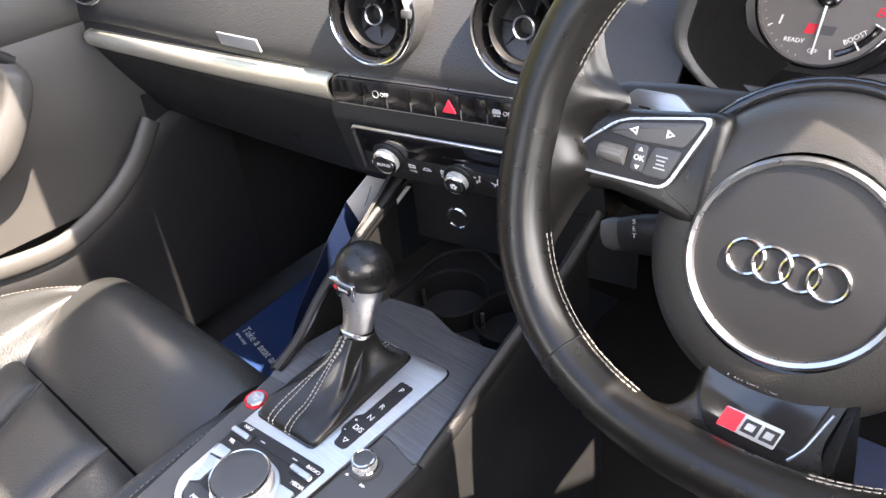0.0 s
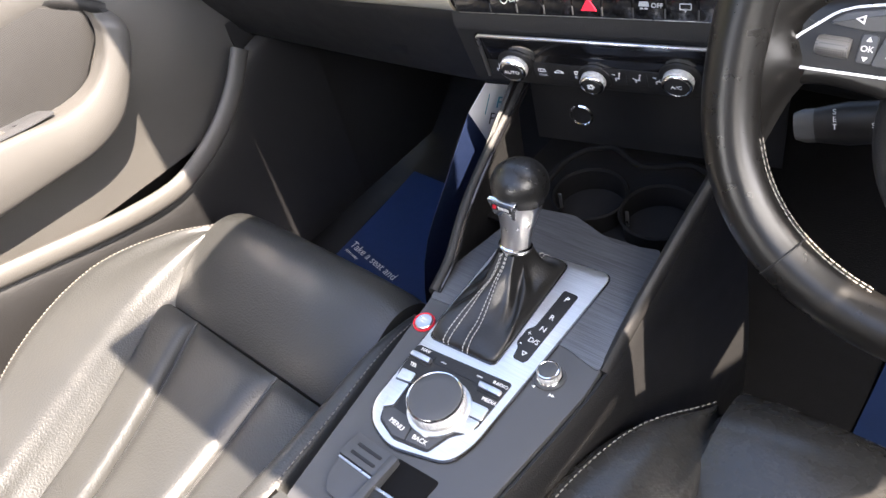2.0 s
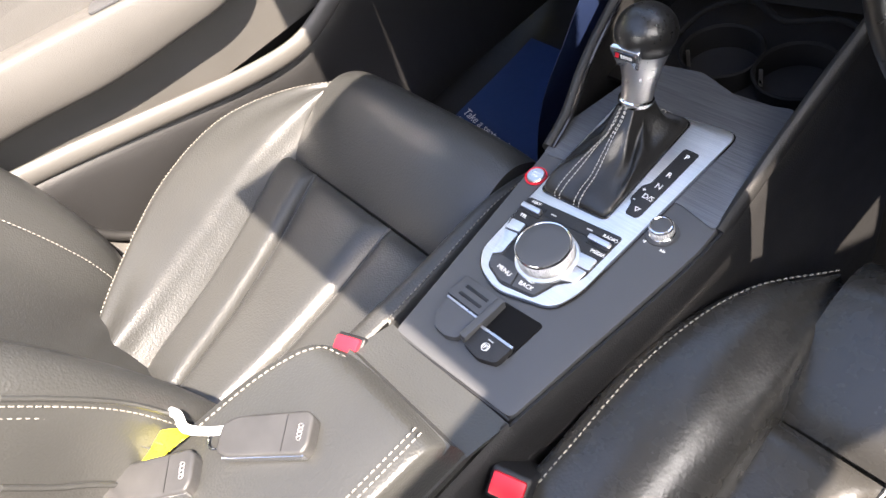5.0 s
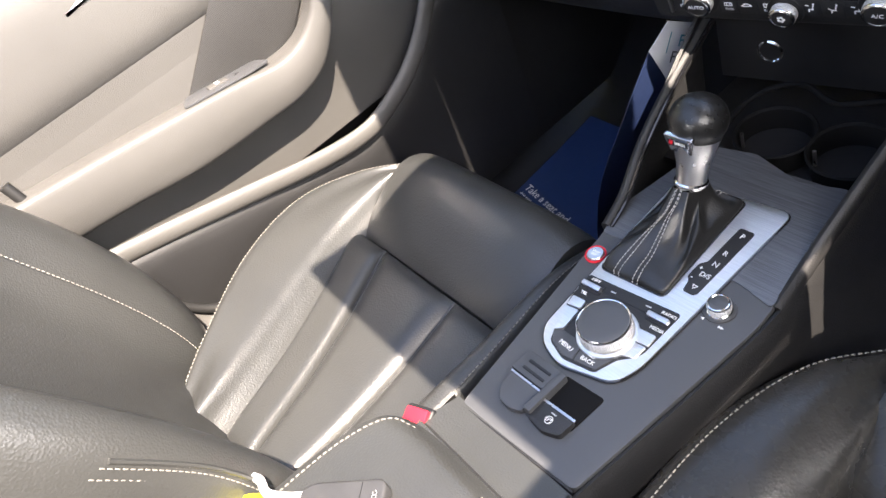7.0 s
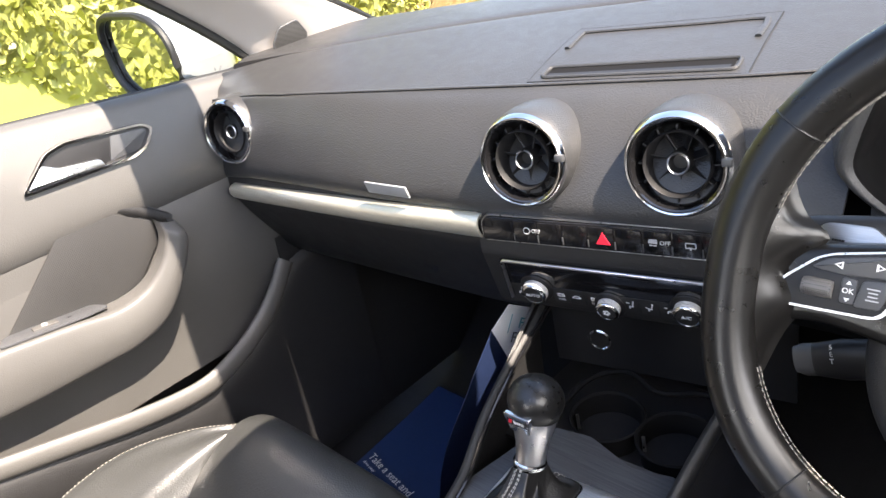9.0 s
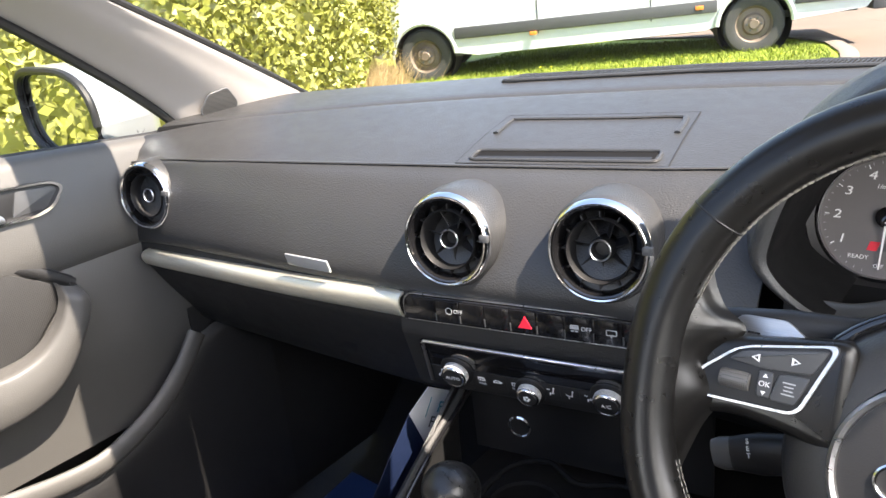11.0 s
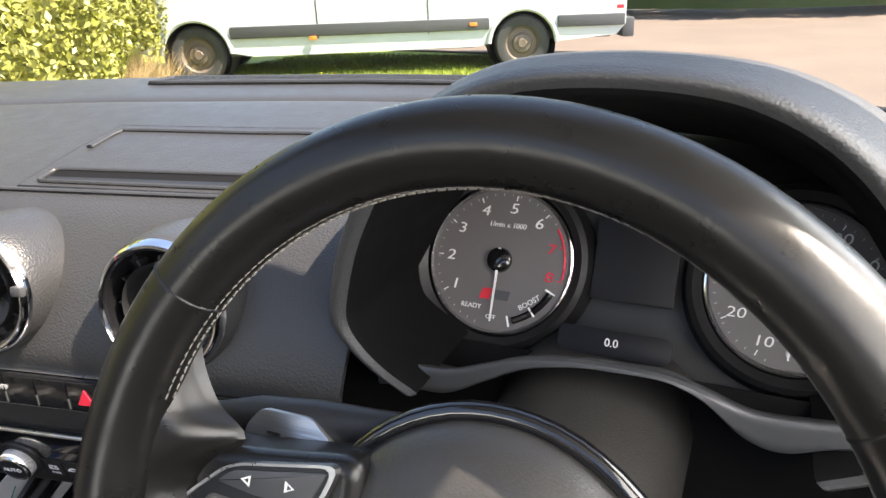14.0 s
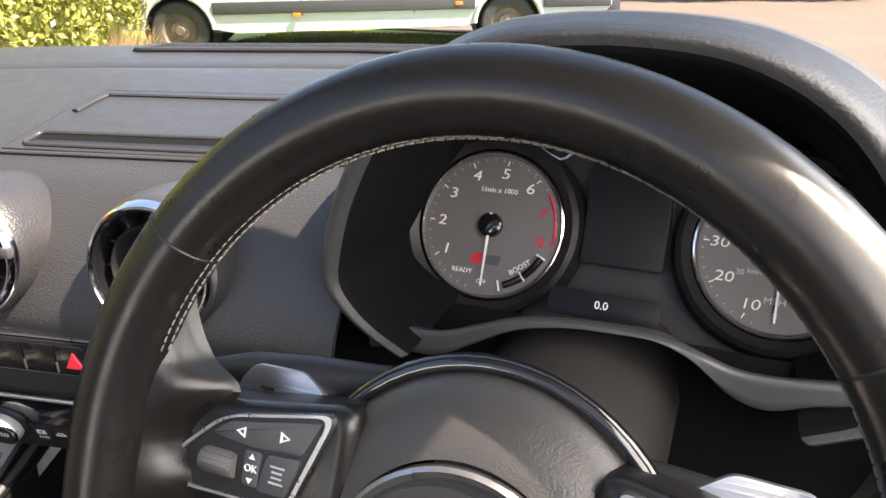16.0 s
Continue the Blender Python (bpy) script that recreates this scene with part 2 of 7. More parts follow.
def box(size, m=None, bevel=0.0, seg=2, top=(1, 1)):
    """A bevelled box round the origin of m; top scales its upper face."""
    bm = bmesh.new()
    bmesh.ops.create_cube(bm, size=1.0)
    for v in bm.verts:
        s = top if v.co.z > 0 else (1, 1)
        v.co = Vector((v.co.x * size[0] * s[0], v.co.y * size[1] * s[1], v.co.z * size[2]))
    if bevel:
        bmesh.ops.bevel(bm, geom=bm.edges[:], offset=bevel, segments=seg, profile=0.6, affect="EDGES")
    if m is not None:
        bmesh.ops.transform(bm, matrix=m, verts=bm.verts)
    return bm


def prism(outline, depth, m=None, bevel=0.0, seg=2, hole=None):
    """An outline in the xy plane raised by depth along z; hole: a second outline with as many points, cut through."""
    bm = bmesh.new()
    if hole:
        rings = [[bm.verts.new((x, y, z)) for x, y in o] for o, z in ((outline, 0), (hole, 0), (hole, depth), (outline, depth))]
        n = len(outline)
        for a in range(4):
            for k in range(n):
                bm.faces.new((rings[a][k], rings[a][(k + 1) % n], rings[(a + 1) % 4][(k + 1) % n], rings[(a + 1) % 4][k]))
    else:
        f = bm.faces.new([bm.verts.new((x, y, 0)) for x, y in outline])
        up = bmesh.ops.extrude_face_region(bm, geom=[f])
        bmesh.ops.translate(bm, verts=[v for v in up["geom"] if isinstance(v, bmesh.types.BMVert)], vec=(0, 0, depth))
    if bevel:
        edges = [e for e in bm.edges if abs(e.verts[0].co.z - depth) < 1e-7 and abs(e.verts[1].co.z - depth) < 1e-7]
        bmesh.ops.bevel(bm, geom=edges, offset=bevel, segments=seg, profile=0.6, affect="EDGES")
    bmesh.ops.recalc_face_normals(bm, faces=bm.faces)
    if m is not None:
        bmesh.ops.transform(bm, matrix=m, verts=bm.verts)
    return bm


def rounded(w, h, r, n=5, cx=0.0, cy=0.0):
    """A rounded rectangle as an outline; r: one radius, or four (right top, left top, left bottom, right bottom)."""
    r = [r] * 4 if isinstance(r, (int, float)) else r
    pts = []
    for k, (sx, sy) in enumerate(((1, 1), (-1, 1), (-1, -1), (1, -1))):
        for a in range(n + 1):
            ang = radians(90 * k + 90 * a / n)
            pts.append((cx + sx * (w / 2 - r[k]) + r[k] * math.cos(ang), cy + sy * (h / 2 - r[k]) + r[k] * math.sin(ang)))
    return pts


def soft_outline(pts, r, n=4):
    """A polygon with its corners rounded."""
    out = []
    for k, p in enumerate(pts):
        p, a, b = Vector(p), Vector(pts[k - 1]), Vector(pts[(k + 1) % len(pts)])
        d = min(r, (a - p).length * 0.45, (b - p).length * 0.45)
        s, e = p + (a - p).normalized() * d, p + (b - p).normalized() * d
        for i in range(n + 1):
            u = i / n
            q = s * (1 - u) ** 2 + p * 2 * u * (1 - u) + e * u * u
            out.append((q.x, q.y))
    return out


def lathe(profile, m=None, seg=40, closed=False):
    """Turns (radius, height) pairs round the z axis."""
    bm = bmesh.new()
    rings = []
    for r, z in profile:
        if r < 1e-6:
            rings.append([bm.verts.new((0, 0, z))])
        else:
            rings.append([bm.verts.new((r * math.cos(2 * math.pi * k / seg), r * math.sin(2 * math.pi * k / seg), z)) for k in range(seg)])
    for a, b in zip(rings, rings[1:] + (rings[:1] if closed else [])):
        for k in range(seg):
            j = (k + 1) % seg
            if len(a) == 1 and len(b) == 1:
                continue
            vs = [a[0], b[k], b[j]] if len(a) == 1 else [a[k], a[j], b[0]] if len(b) == 1 else [a[k], a[j], b[j], b[k]]
            bm.faces.new(vs)
    if m is not None:
        bmesh.ops.transform(bm, matrix=m, verts=bm.verts)
    return bm


def spline(pts, k=8, closed=False):
    """Points along a smooth curve through pts."""
    p = np.array(pts, float)
    n = len(p)
    if n < 3 and not closed:
        return np.array([p[0] + (p[-1] - p[0]) * u for u in np.linspace(0, 1, k + 1)])
    out = []
    for i in range(n if closed else n - 1):
        a, b = p[i], p[(i + 1) % n]
        pa = p[i - 1] if closed or i else 2 * a - b
        nb = p[(i + 2) % n] if closed or i < n - 2 else 2 * b - a
        for u in np.linspace(0, 1, k, endpoint=False):
            out.append(0.5 * (2 * a + (b - pa) * u + (2 * pa - 5 * a + 4 * b - nb) * u**2 + (3 * a - pa - 3 * b + nb) * u**3))
    if not closed:
        out.append(p[-1])
    return np.array(out)


def tube(path, radius, closed=False, seg=12, flat=1.0, up=(0, 0, 1), taper=None):
    """A round or flattened bar along a path; flat scales it across the direction up."""
    bm = bmesh.new()
    P = [Vector(p) for p in path]
    n, rings = len(P), []
    for k, p in enumerate(P):
        a, b = (P[k - 1], P[(k + 1) % n]) if closed else (P[max(k - 1, 0)], P[min(k + 1, n - 1)])
        t = (b - a).normalized()
        side = t.cross(Vector(up))
        side = side.normalized() if side.length > 1e-6 else t.orthogonal().normalized()
        top = side.cross(t)
        r = radius * (taper[k] if taper is not None else 1)
        rings.append([bm.verts.new(p + side * (r * flat * math.cos(2 * math.pi * s / seg)) + top * (r * math.sin(2 * math.pi * s / seg))) for s in range(seg)])
    for k in range(n if closed else n - 1):
        a, b = rings[k], rings[(k + 1) % n]
        for s in range(seg):
            bm.faces.new((a[s], a[(s + 1) % seg], b[(s + 1) % seg], b[s]))
    if not closed:
        bm.faces.new(rings[0])
        bm.faces.new(rings[-1])
    return bm


def patch(ctrl, nu=6, nv=6, thick=0.0, way=None, dent=None):
    """A smooth sheet through a grid of control points, with thickness against its normal (or along way)."""
    c = np.array(ctrl, float)
    rows = np.array([spline(r, nv) for r in c])
    g = np.array([spline(rows[:, j], nu) for j in range(rows.shape[1])]).transpose(1, 0, 2)
    if dent:
        g = dent(g)
    du, dv = np.gradient(g, axis=0), np.gradient(g, axis=1)
    nrm = np.cross(du, dv)
    nrm /= np.linalg.norm(nrm, axis=2, keepdims=True) + 1e-12
    m, n = g.shape[:2]
    verts, faces = [tuple(v) for v in g.reshape(-1, 3)], []
    idx = lambda i, j: i * n + j
    for i in range(m - 1):
        for j in range(n - 1):
            faces.append((idx(i, j), idx(i + 1, j), idx(i + 1, j + 1), idx(i, j + 1)))
    if thick:
        back = g + (np.array(way) if way is not None else -nrm * thick)
        off = m * n
        verts += [tuple(v) for v in back.reshape(-1, 3)]
        faces += [tuple(off + k for k in reversed(f)) for f in faces[:]]
        rim = [idx(i, 0) for i in range(m)] + [idx(m - 1, j) for j in range(1, n)] + [idx(i, n - 1) for i in range(m - 2, -1, -1)] + [idx(0, j) for j in range(n - 2, 0, -1)]
        for k, a in enumerate(rim):
            b = rim[(k + 1) % len(rim)]
            faces.append((b, a, a + off, b + off))
    bm = bmesh.new()
    vs = [bm.verts.new(v) for v in verts]
    for f in faces:
        bm.faces.new([vs[k] for k in f])
    return bm


def join(*bms):
    """Several bmeshes as one."""
    out = bmesh.new()
    for b in bms:
        tmp = bpy.data.meshes.new("tmp")
        b.to_mesh(tmp)
        b.free()
        out.from_mesh(tmp)
        bpy.data.meshes.remove(tmp)
    return out


def moved(bm, m):
    bmesh.ops.transform(bm, matrix=m, verts=bm.verts)
    return bm


def stitches(path, parent, step=0.0055, length=0.0038, width=0.0011, mat=None, normal=(0, 0, 1), name="stitching"):
    """A row of separate thread stitches along a path."""
    P = [Vector(p) for p in path]
    verts, faces = [], []
    d, at = 0.0, 0.0
    up = Vector(normal).normalized()
    for a, b in zip(P, P[1:]):
        seg = (b - a).length
        if seg < 1e-9:
            continue
        t = (b - a) / seg
        s = t.cross(up)
        s = s.normalized() if s.length > 1e-6 else t.orthogonal().normalized()
        w = s.cross(t)
        while at <= d + seg:
            c = a + t * (at - d)
            base = len(verts)
            for u, v, h in ((-1, -1, -0.6), (1, -1, -0.6), (1, 1, -0.6), (-1, 1, -0.6), (-0.6, -0.6, 1), (0.6, -0.6, 1), (0.6, 0.6, 1), (-0.6, 0.6, 1)):
                verts.append(c + t * (u * length / 2) + s * (v * width / 2) + w * (h * width * 0.6))
            for f in ((0, 1, 5, 4), (1, 2, 6, 5), (2, 3, 7, 6), (3, 0, 4, 7), (4, 5, 6, 7)):
                faces.append(tuple(base + k for k in f))
            at += step
        d += seg
    return part(name, ([tuple(v) for v in verts], faces), mat or THREAD, parent, kind="stuff")


def lettering(text, size, m, mat, parent, name="lettering", depth=0.0003, align="CENTER", shear=0.0):
    """Raised characters in the xy plane of m, read along x."""
    cu = bpy.data.curves.new(name, "FONT")
    cu.body, cu.size, cu.extrude, cu.align_x, cu.align_y, cu.shear = text, size, depth, align, "CENTER", shear
    cu.resolution_u = 3
    tmp = bpy.data.objects.new("tmp", cu)
    scene.collection.objects.link(tmp)
    mesh = bpy.data.meshes.new_from_object(tmp.evaluated_get(bpy.context.evaluated_depsgraph_get()))
    bpy.data.objects.remove(tmp)
    mesh.transform(m)
    mesh.name = name
    ob = finish(new(name, mesh), mesh, mat)
    if parent:
        ob.parent = parent
    return ob


def facing(x, y, z, yaw=0.0, lean=0.0):
    """A frame whose xy plane stands upright and faces -y, turned by yaw about z; lean tips its top away."""
    return Matrix.Translation((x, y, z)) @ pose(0, 0, 0, 0, 0, yaw) @ pose(0, 0, 0, 90 - lean)


def lying(x, y, z, turn=0.0):
    return pose(x, y, z, 0, 0, turn)


# ---- dashboard ----
def along(x, xs, ys):
    return float(np.interp(x, xs, ys))


def face_y(x):
    return along(x, (-0.72, -0.64, -0.32, -0.14, 0.0, 0.15, 0.25, 0.72), (-0.045, -0.045, -0.032, -0.018, 0.004, 0.03, 0.032, 0.0))


def crease_y(x):
    return along(x, (-0.72, -0.53, -0.13, 0.10, 0.20, 0.35, 0.72), (-0.02, 0.0, 0.074, 0.12, 0.15, 0.16, 0.14))


def seam_y(x):
    return along(x, (-0.72, -0.62, -0.45, -0.26, 0.0, 0.28, 0.45, 0.62, 0.72), (0.03, 0.10, 0.20, 0.282, 0.355, 0.40, 0.37, 0.27, 0.2))


def glass_y(x):
    return along(x, (-0.72, -0.66, -0.40, -0.2, 0.0, 0.27, 0.45, 0.72), (0.29, 0.335, 0.44, 0.515, 0.56, 0.535, 0.47, 0.31))


dashboard = thing("dashboard", "black grained soft-plastic dashboard with round vents", "dashboard", kind="")
XS = [-0.715, -0.69, -0.66, -0.6, -0.5, -0.4, -0.32, -0.24, -0.14, -0.06, 0.02, 0.1, 0.16, 0.22, 0.30, 0.42, 0.55, 0.66, 0.72]


def upper_row(x):
    f, c, s = face_y(x), crease_y(x), seam_y(x)
    drop = 0.012 * max(0.0, (abs(x) - 0.55) / 0.17) ** 2
    pts = [(f + 0.004, 0.829), (f, 0.834), (f - 0.001, 0.85), (f + 0.12 * (c - f), 0.878), (f + 0.36 * (c - f), 0.91), (f + 0.7 * (c - f), 0.9385),
           (c - 0.006, 0.9495), (c, 0.9525), (c + 0.008, 0.9545), (c + 0.3 * (s - c), 0.9675), (c + 0.68 * (s - c), 0.9805), (s - 0.012, 0.987), (s - 0.002, 0.984), (s, 0.974)]
    return [(x, y, z - drop) for y, z in pts]


part("dash_pad", patch([upper_row(x) for x in XS if x < 0.21] + [upper_row(0.215)], 5, 3, 0.004), DASH, dashboard)
part("dash_pad_end", patch([upper_row(x) for x in (0.575, 0.62, 0.66, 0.72)], 5, 3, 0.004), DASH, dashboard)
part("pad_behind_hood", patch([[(x, y, z) for y, z in ((0.20, 0.972), (0.26, 0.984), (seam_y(x) - 0.012, 0.987), (seam_y(x) - 0.002, 0.984), (seam_y(x), 0.974))] for x in (0.215, 0.3, 0.4, 0.5, 0.575)], 4, 3, 0.004), DASH, dashboard)


def rear_row(x):
    s, g = seam_y(x), glass_y(x)
    pts = [(s + 0.006, 0.960), (s + 0.016, 0.966), (s + 0.022, 0.984), (s + 0.3 * (g - s), 0.990), (s + 0.65 * (g - s), 0.992), (g - 0.01, 0.988), (g + 0.03, 0.968)]
    return [(x, y, z) for y, z in pts]


# near-black tube in the joint, its shade put into the colour
part("pad_groove", tube([(x, seam_y(x) + 0.008, 0.9735) for x in np.linspace(-0.71, 0.71, 60)], 0.0105, seg=10), RECESS_SHADE, dashboard)
part("crease_bead", tube([(x, crease_y(x), 0.9532 - 0.012 * max(0.0, (abs(x) - 0.55) / 0.17) ** 2) for x in np.linspace(-0.70, 0.20, 50)], 0.0016, seg=8, flat=2.0), DASH, dashboard)
part("windscreen_shelf", patch([rear_row(x) for x in XS], 5, 4, 0.004), DASH, dashboard)

# defroster outlet: a recessed slot with fine slats along the shelf
outlet = part("defroster_outlet", patch([[(x, along(x, (-0.28, 0, 0.28, 0.42), (0.378, 0.448, 0.478, 0.46)) + d, 0.9935 + e) for d, e in
                                          ((0, 0.001), (0.004, 0.0), (0.034, 0.0), (0.038, 0.001))] for x in (-0.275, -0.2, -0.1, 0, 0.1, 0.2, 0.28, 0.42)], 4, 3, 0.003), BLACK, dashboard)
for k in range(130):
    x = -0.26 + k * 0.0052
    y = along(x, (-0.28, 0, 0.28, 0.42), (0.378, 0.448, 0.478, 0.46))
    if k == 0:
        slat = part("slat", box((0.0022, 0.030, 0.003), None), DASH_LOW, outlet)
    else:
        slat = new("slat", slat.data)
        slat.parent = outlet
    slat.location = (x, y + 0.019, 0.9952)
rim_path = [(x, along(x, (-0.28, 0, 0.28, 0.42), (0.378, 0.448, 0.478, 0.46)) - 0.001, 0.9945) for x in np.linspace(-0.27, 0.42, 24)]
back_path = [(x, y + 0.042, z) for x, y, z in rim_path]
part("outlet_rim", tube(spline(rim_path[:] + back_path[::-1], 2, True), 0.003, True, 8), DASH, outlet)

# side demister slots at the end of the pad
side_slots = part("side_demister", patch([[(-0.70 + 0.075 * u, 0.045 + 0.085 * u + w, 0.9605 + 0.012 * u) for w in (0.0, 0.012, 0.024)] for u in (0, 0.5, 1)], 4, 3, 0.003), BLACK, dashboard)
for k in range(7):
    u = k / 6.5
    part("slat", box((0.0035, 0.026, 0.006), pose(-0.696 + 0.07 * u, 0.055 + 0.085 * u, 0.965 + 0.012 * u, 0, 0, -18), 0.001), DASH, side_slots)

# display flap with its slot
flap_pts = [(-0.131, 0.078), (0.101, 0.122), (0.079, 0.262), (-0.148, 0.214)]


def pad_z(x, y):
    c, s = crease_y(x), seam_y(x)
    u = (y - c) / (s - c)
    return float(np.interp(u, (0, 0.3, 0.68, 1), (0.9525, 0.9675, 0.9805, 0.988)))


def on_pad(x, y, up=0.0):
    return (x, y, pad_z(x, y) + up)


def quad_grid(p, n, m, up, shrink=0.0):
    g = []
    for i in range(n):
        row = []
        for j in range(m):
            u, v = shrink + (1 - 2 * shrink) * i / (n - 1), shrink + (1 - 2 * shrink) * j / (m - 1)
            x = (1 - u) * ((1 - v) * p[0][0] + v * p[3][0]) + u * ((1 - v) * p[1][0] + v * p[2][0])
            y = (1 - u) * ((1 - v) * p[0][1] + v * p[3][1]) + u * ((1 - v) * p[1][1] + v * p[2][1])
            row.append(on_pad(x, y, up))
        g.append(row)
    return g


flap = part("display_flap", patch(quad_grid(flap_pts, 6, 6, 0.0018), 3, 3, 0.004), DASH, dashboard)
edge = [on_pad(*(Vector(flap_pts[k]).lerp(Vector(flap_pts[(k + 1) % 4]), u)), 0.0012) for k in range(4) for u in np.linspace(0, 1, 9, endpoint=False)]
part("gap_line", tube(edge, 0.0009, True, 6), BLACK, flap)
ridge = [on_pad(*q, 0.0028) for q in ((-0.128, 0.155), (-0.134, 0.196), (-0.12, 0.205), (0.0, 0.229), (0.062, 0.242), (0.074, 0.232), (0.08, 0.195))]
part("pressed_ridge", tube(spline(ridge, 6), 0.0022, False, 8, flat=1.6), DASH, flap)
slot_pts = [(-0.119, 0.087), (0.088, 0.127), (0.084, 0.151), (-0.121, 0.110)]
slot_out = soft_outline(slot_pts, 0.008)
frame_path = [on_pad(x, y, 0.0028) for x, y in slot_out]
part("slot_rim", tube(frame_path, 0.0022, True, 8), DASH, flap)
# flat near-black sheet painting the slot's shaded depth
part("slot_well", patch(quad_grid(slot_pts, 3, 4, 0.0024, 0.02), 3, 3, 0.001), RECESS_SHADE, flap)
part("slot_cover", patch(quad_grid([(-0.113, 0.0905), (0.08, 0.1285), (0.079, 0.136), (-0.114, 0.097)], 3, 3, 0.0026), 3, 3, 0.0008), BLACK, flap)

# aluminium strip
trim_rows = []
for x in (-0.672, -0.62, -0.5, -0.4, -0.3, -0.22, -0.16, -0.146):
    f = face_y(x)
    z = along(x, (-0.672, -0.16), (0.801, 0.816))
    h = along(x, (-0.672, -0.4, -0.146), (0.010, 0.0125, 0.0135))
    trim_rows.append([(x, f + 0.004, z + h), (x, f - 0.006, z + h * 0.8), (x, f - 0.009, z + 0.002), (x, f - 0.005, z - h * 0.75), (x, f + 0.004, z - h)])
part("trim_strip", patch(trim_rows, 5, 5, 0.003), TRIM, dashboard, "brushed aluminium trim strip")
badge = part("badge", box((0.074, 0.003, 0.0165), Matrix.Translation((-0.284, -0.0375, 0.851)) @ pose(0, 0, 0, 14, 0, 3), 0.0012), SHELL, dashboard, "small satin silver badge")
for k in range(7):
    part("badge_bar", box((0.006, 0.002, 0.006), Matrix.Translation((-0.31 + k * 0.0088, -0.0385 + k * 0.0004, 0.851)) @ pose(0, 0, 0, 14, 0, 3), 0.0006), SATIN, badge)

# glove box and lower panel
low_rows = []
for x in (-0.705, -0.66, -0.55, -0.4, -0.28, -0.2, -0.15):
    f = face_y(x)
    low_rows.append([(x, f + 0.012, 0.83), (x, f + 0.006, 0.797), (x, f + 0.016, 0.772), (x, f + 0.035, 0.735), (x, f + 0.062, 0.69), (x, f + 0.085, 0.655), (x, f + 0.13, 0.64), (x, f + 0.3, 0.64)])
glovebox = part("glovebox", patch(low_rows, 4, 4, 0.005), DASH_LOW, dashboard)
part("handle", prism(soft_outline([(-0.085, 0.012), (0.085, 0.012), (0.06, -0.022), (-0.05, -0.022)], 0.012), 0.008, facing(-0.36, 0.0195, 0.712, 2, -30), 0.003), BLACK, glovebox)
gap = [(-0.62, 0.03, 0.668), (-0.63, -0.012, 0.745), (-0.60, -0.028, 0.776), (-0.2, -0.006, 0.778), (-0.185, 0.012, 0.745), (-0.18, 0.045, 0.69)]
part("lid_gap", tube(spline(gap, 5), 0.0012, False, 6), BLACK, glovebox)

# centre stack, turned a little to the driver
CT = pose(0, 0, 0, 0, 0, 11)


def stack(u, w, z, lean=0.0):
    """A frame on the centre stack: u across, w towards the front of the car."""
    return CT @ Matrix.Translation((u, w, z)) @ pose(0, 0, 0, 90 - lean)


part("stack_panel", patch([[tuple(CT @ Vector((u, w, z))) for w, z in ((0.014, 0.834), (0.009, 0.80), (0.008, 0.785), (0.012, 0.772), (0.028, 0.715), (0.036, 0.704), (0.06, 0.698), (0.12, 0.70))]
                            for u in (-0.152, -0.145, -0.07, 0.0, 0.07, 0.145, 0.155)], 3, 4, 0.004), DASH_LOW, dashboard)
strip = part("switch_strip", prism(rounded(0.302, 0.0285, (0.004, 0.012, 0.004, 0.004), 5), 0.009, stack(0.008, 0.008, 0.8185), 0.002), GLOSS, dashboard, "gloss black switch strip")
part("chrome_line", prism(rounded(0.306, 0.033, (0.006, 0.014, 0.006, 0.006), 5), 0.006, stack(0.008, 0.008, 0.8185), 0.001, hole=rounded(0.3035, 0.0302, (0.005, 0.013, 0.005, 0.005), 5)), SILVER, strip)
for k in range(10):
    b = part("button", box((0.0274, 0.0245, 0.0015), stack(-0.1155 + k * 0.0291, -0.0015, 0.8188), 0.0006), GLOSS, strip)
    part("button_gap", box((0.0014, 0.0095, 0.0016), stack(-0.1008 + k * 0.0291, -0.0022, 0.8115), 0.0005), SATIN, b)
part("warning_triangle", prism([(-0.0075, -0.006), (0.0075, -0.006), (0.0, 0.0075)], 0.001, stack(0.003, -0.0024, 0.8185)), RED_GLASS, strip, "red warning triangle button")
lettering("OFF", 0.0062, stack(-0.0735, -0.0026, 0.8205), PRINT_DIM, strip)
part("symbol", lathe([(0.0032, 0), (0.0036, 0.0003), (0.0040, 0.0003), (0.0042, 0)], stack(-0.0845, -0.0026, 0.8205), 16), PRINT_DIM, strip)
lettering("OFF", 0.0062, stack(0.067, -0.0026, 0.8195), PRINT_DIM, strip)
part("symbol", join(box((0.008, 0.0012, 0.0004), stack(0.055, -0.0026, 0.8225)), box((0.009, 0.003, 0.0004), stack(0.055, -0.0026, 0.820)), box((0.003, 0.0015, 0.0004), stack(0.053, -0.0026, 0.8165)), box((0.003, 0.0015, 0.0004), stack(0.057, -0.0026, 0.8165))), PRINT_DIM, strip)
part("symbol", prism(rounded(0.0105, 0.0062, 0.001, 2), 0.0004, stack(0.0918, -0.0026, 0.8195), hole=rounded(0.0088, 0.0046, 0.0006, 2)), PRINT_DIM, strip)
part("symbol", prism([(-0.002, 0.001), (0.002, 0.001), (0.0, -0.0025)], 0.0004, stack(0.0918, -0.0026, 0.8165)), PRINT_DIM, strip)

LEAN = -15.0
climate = part("climate_panel", prism(rounded(0.252, 0.060, 0.005, 4), 0.006, stack(0.003, 0.0185, 0.7435, LEAN) @ Matrix.Translation((-0.0095, 0.006, 0)), 0.001), GLOSS, dashboard, "gloss black climate control panel")


def on_climate(u, v, out=0.0):
    return stack(u, 0.0185, 0.7435, LEAN) @ Matrix.Translation((0, v, 0.006 + out))


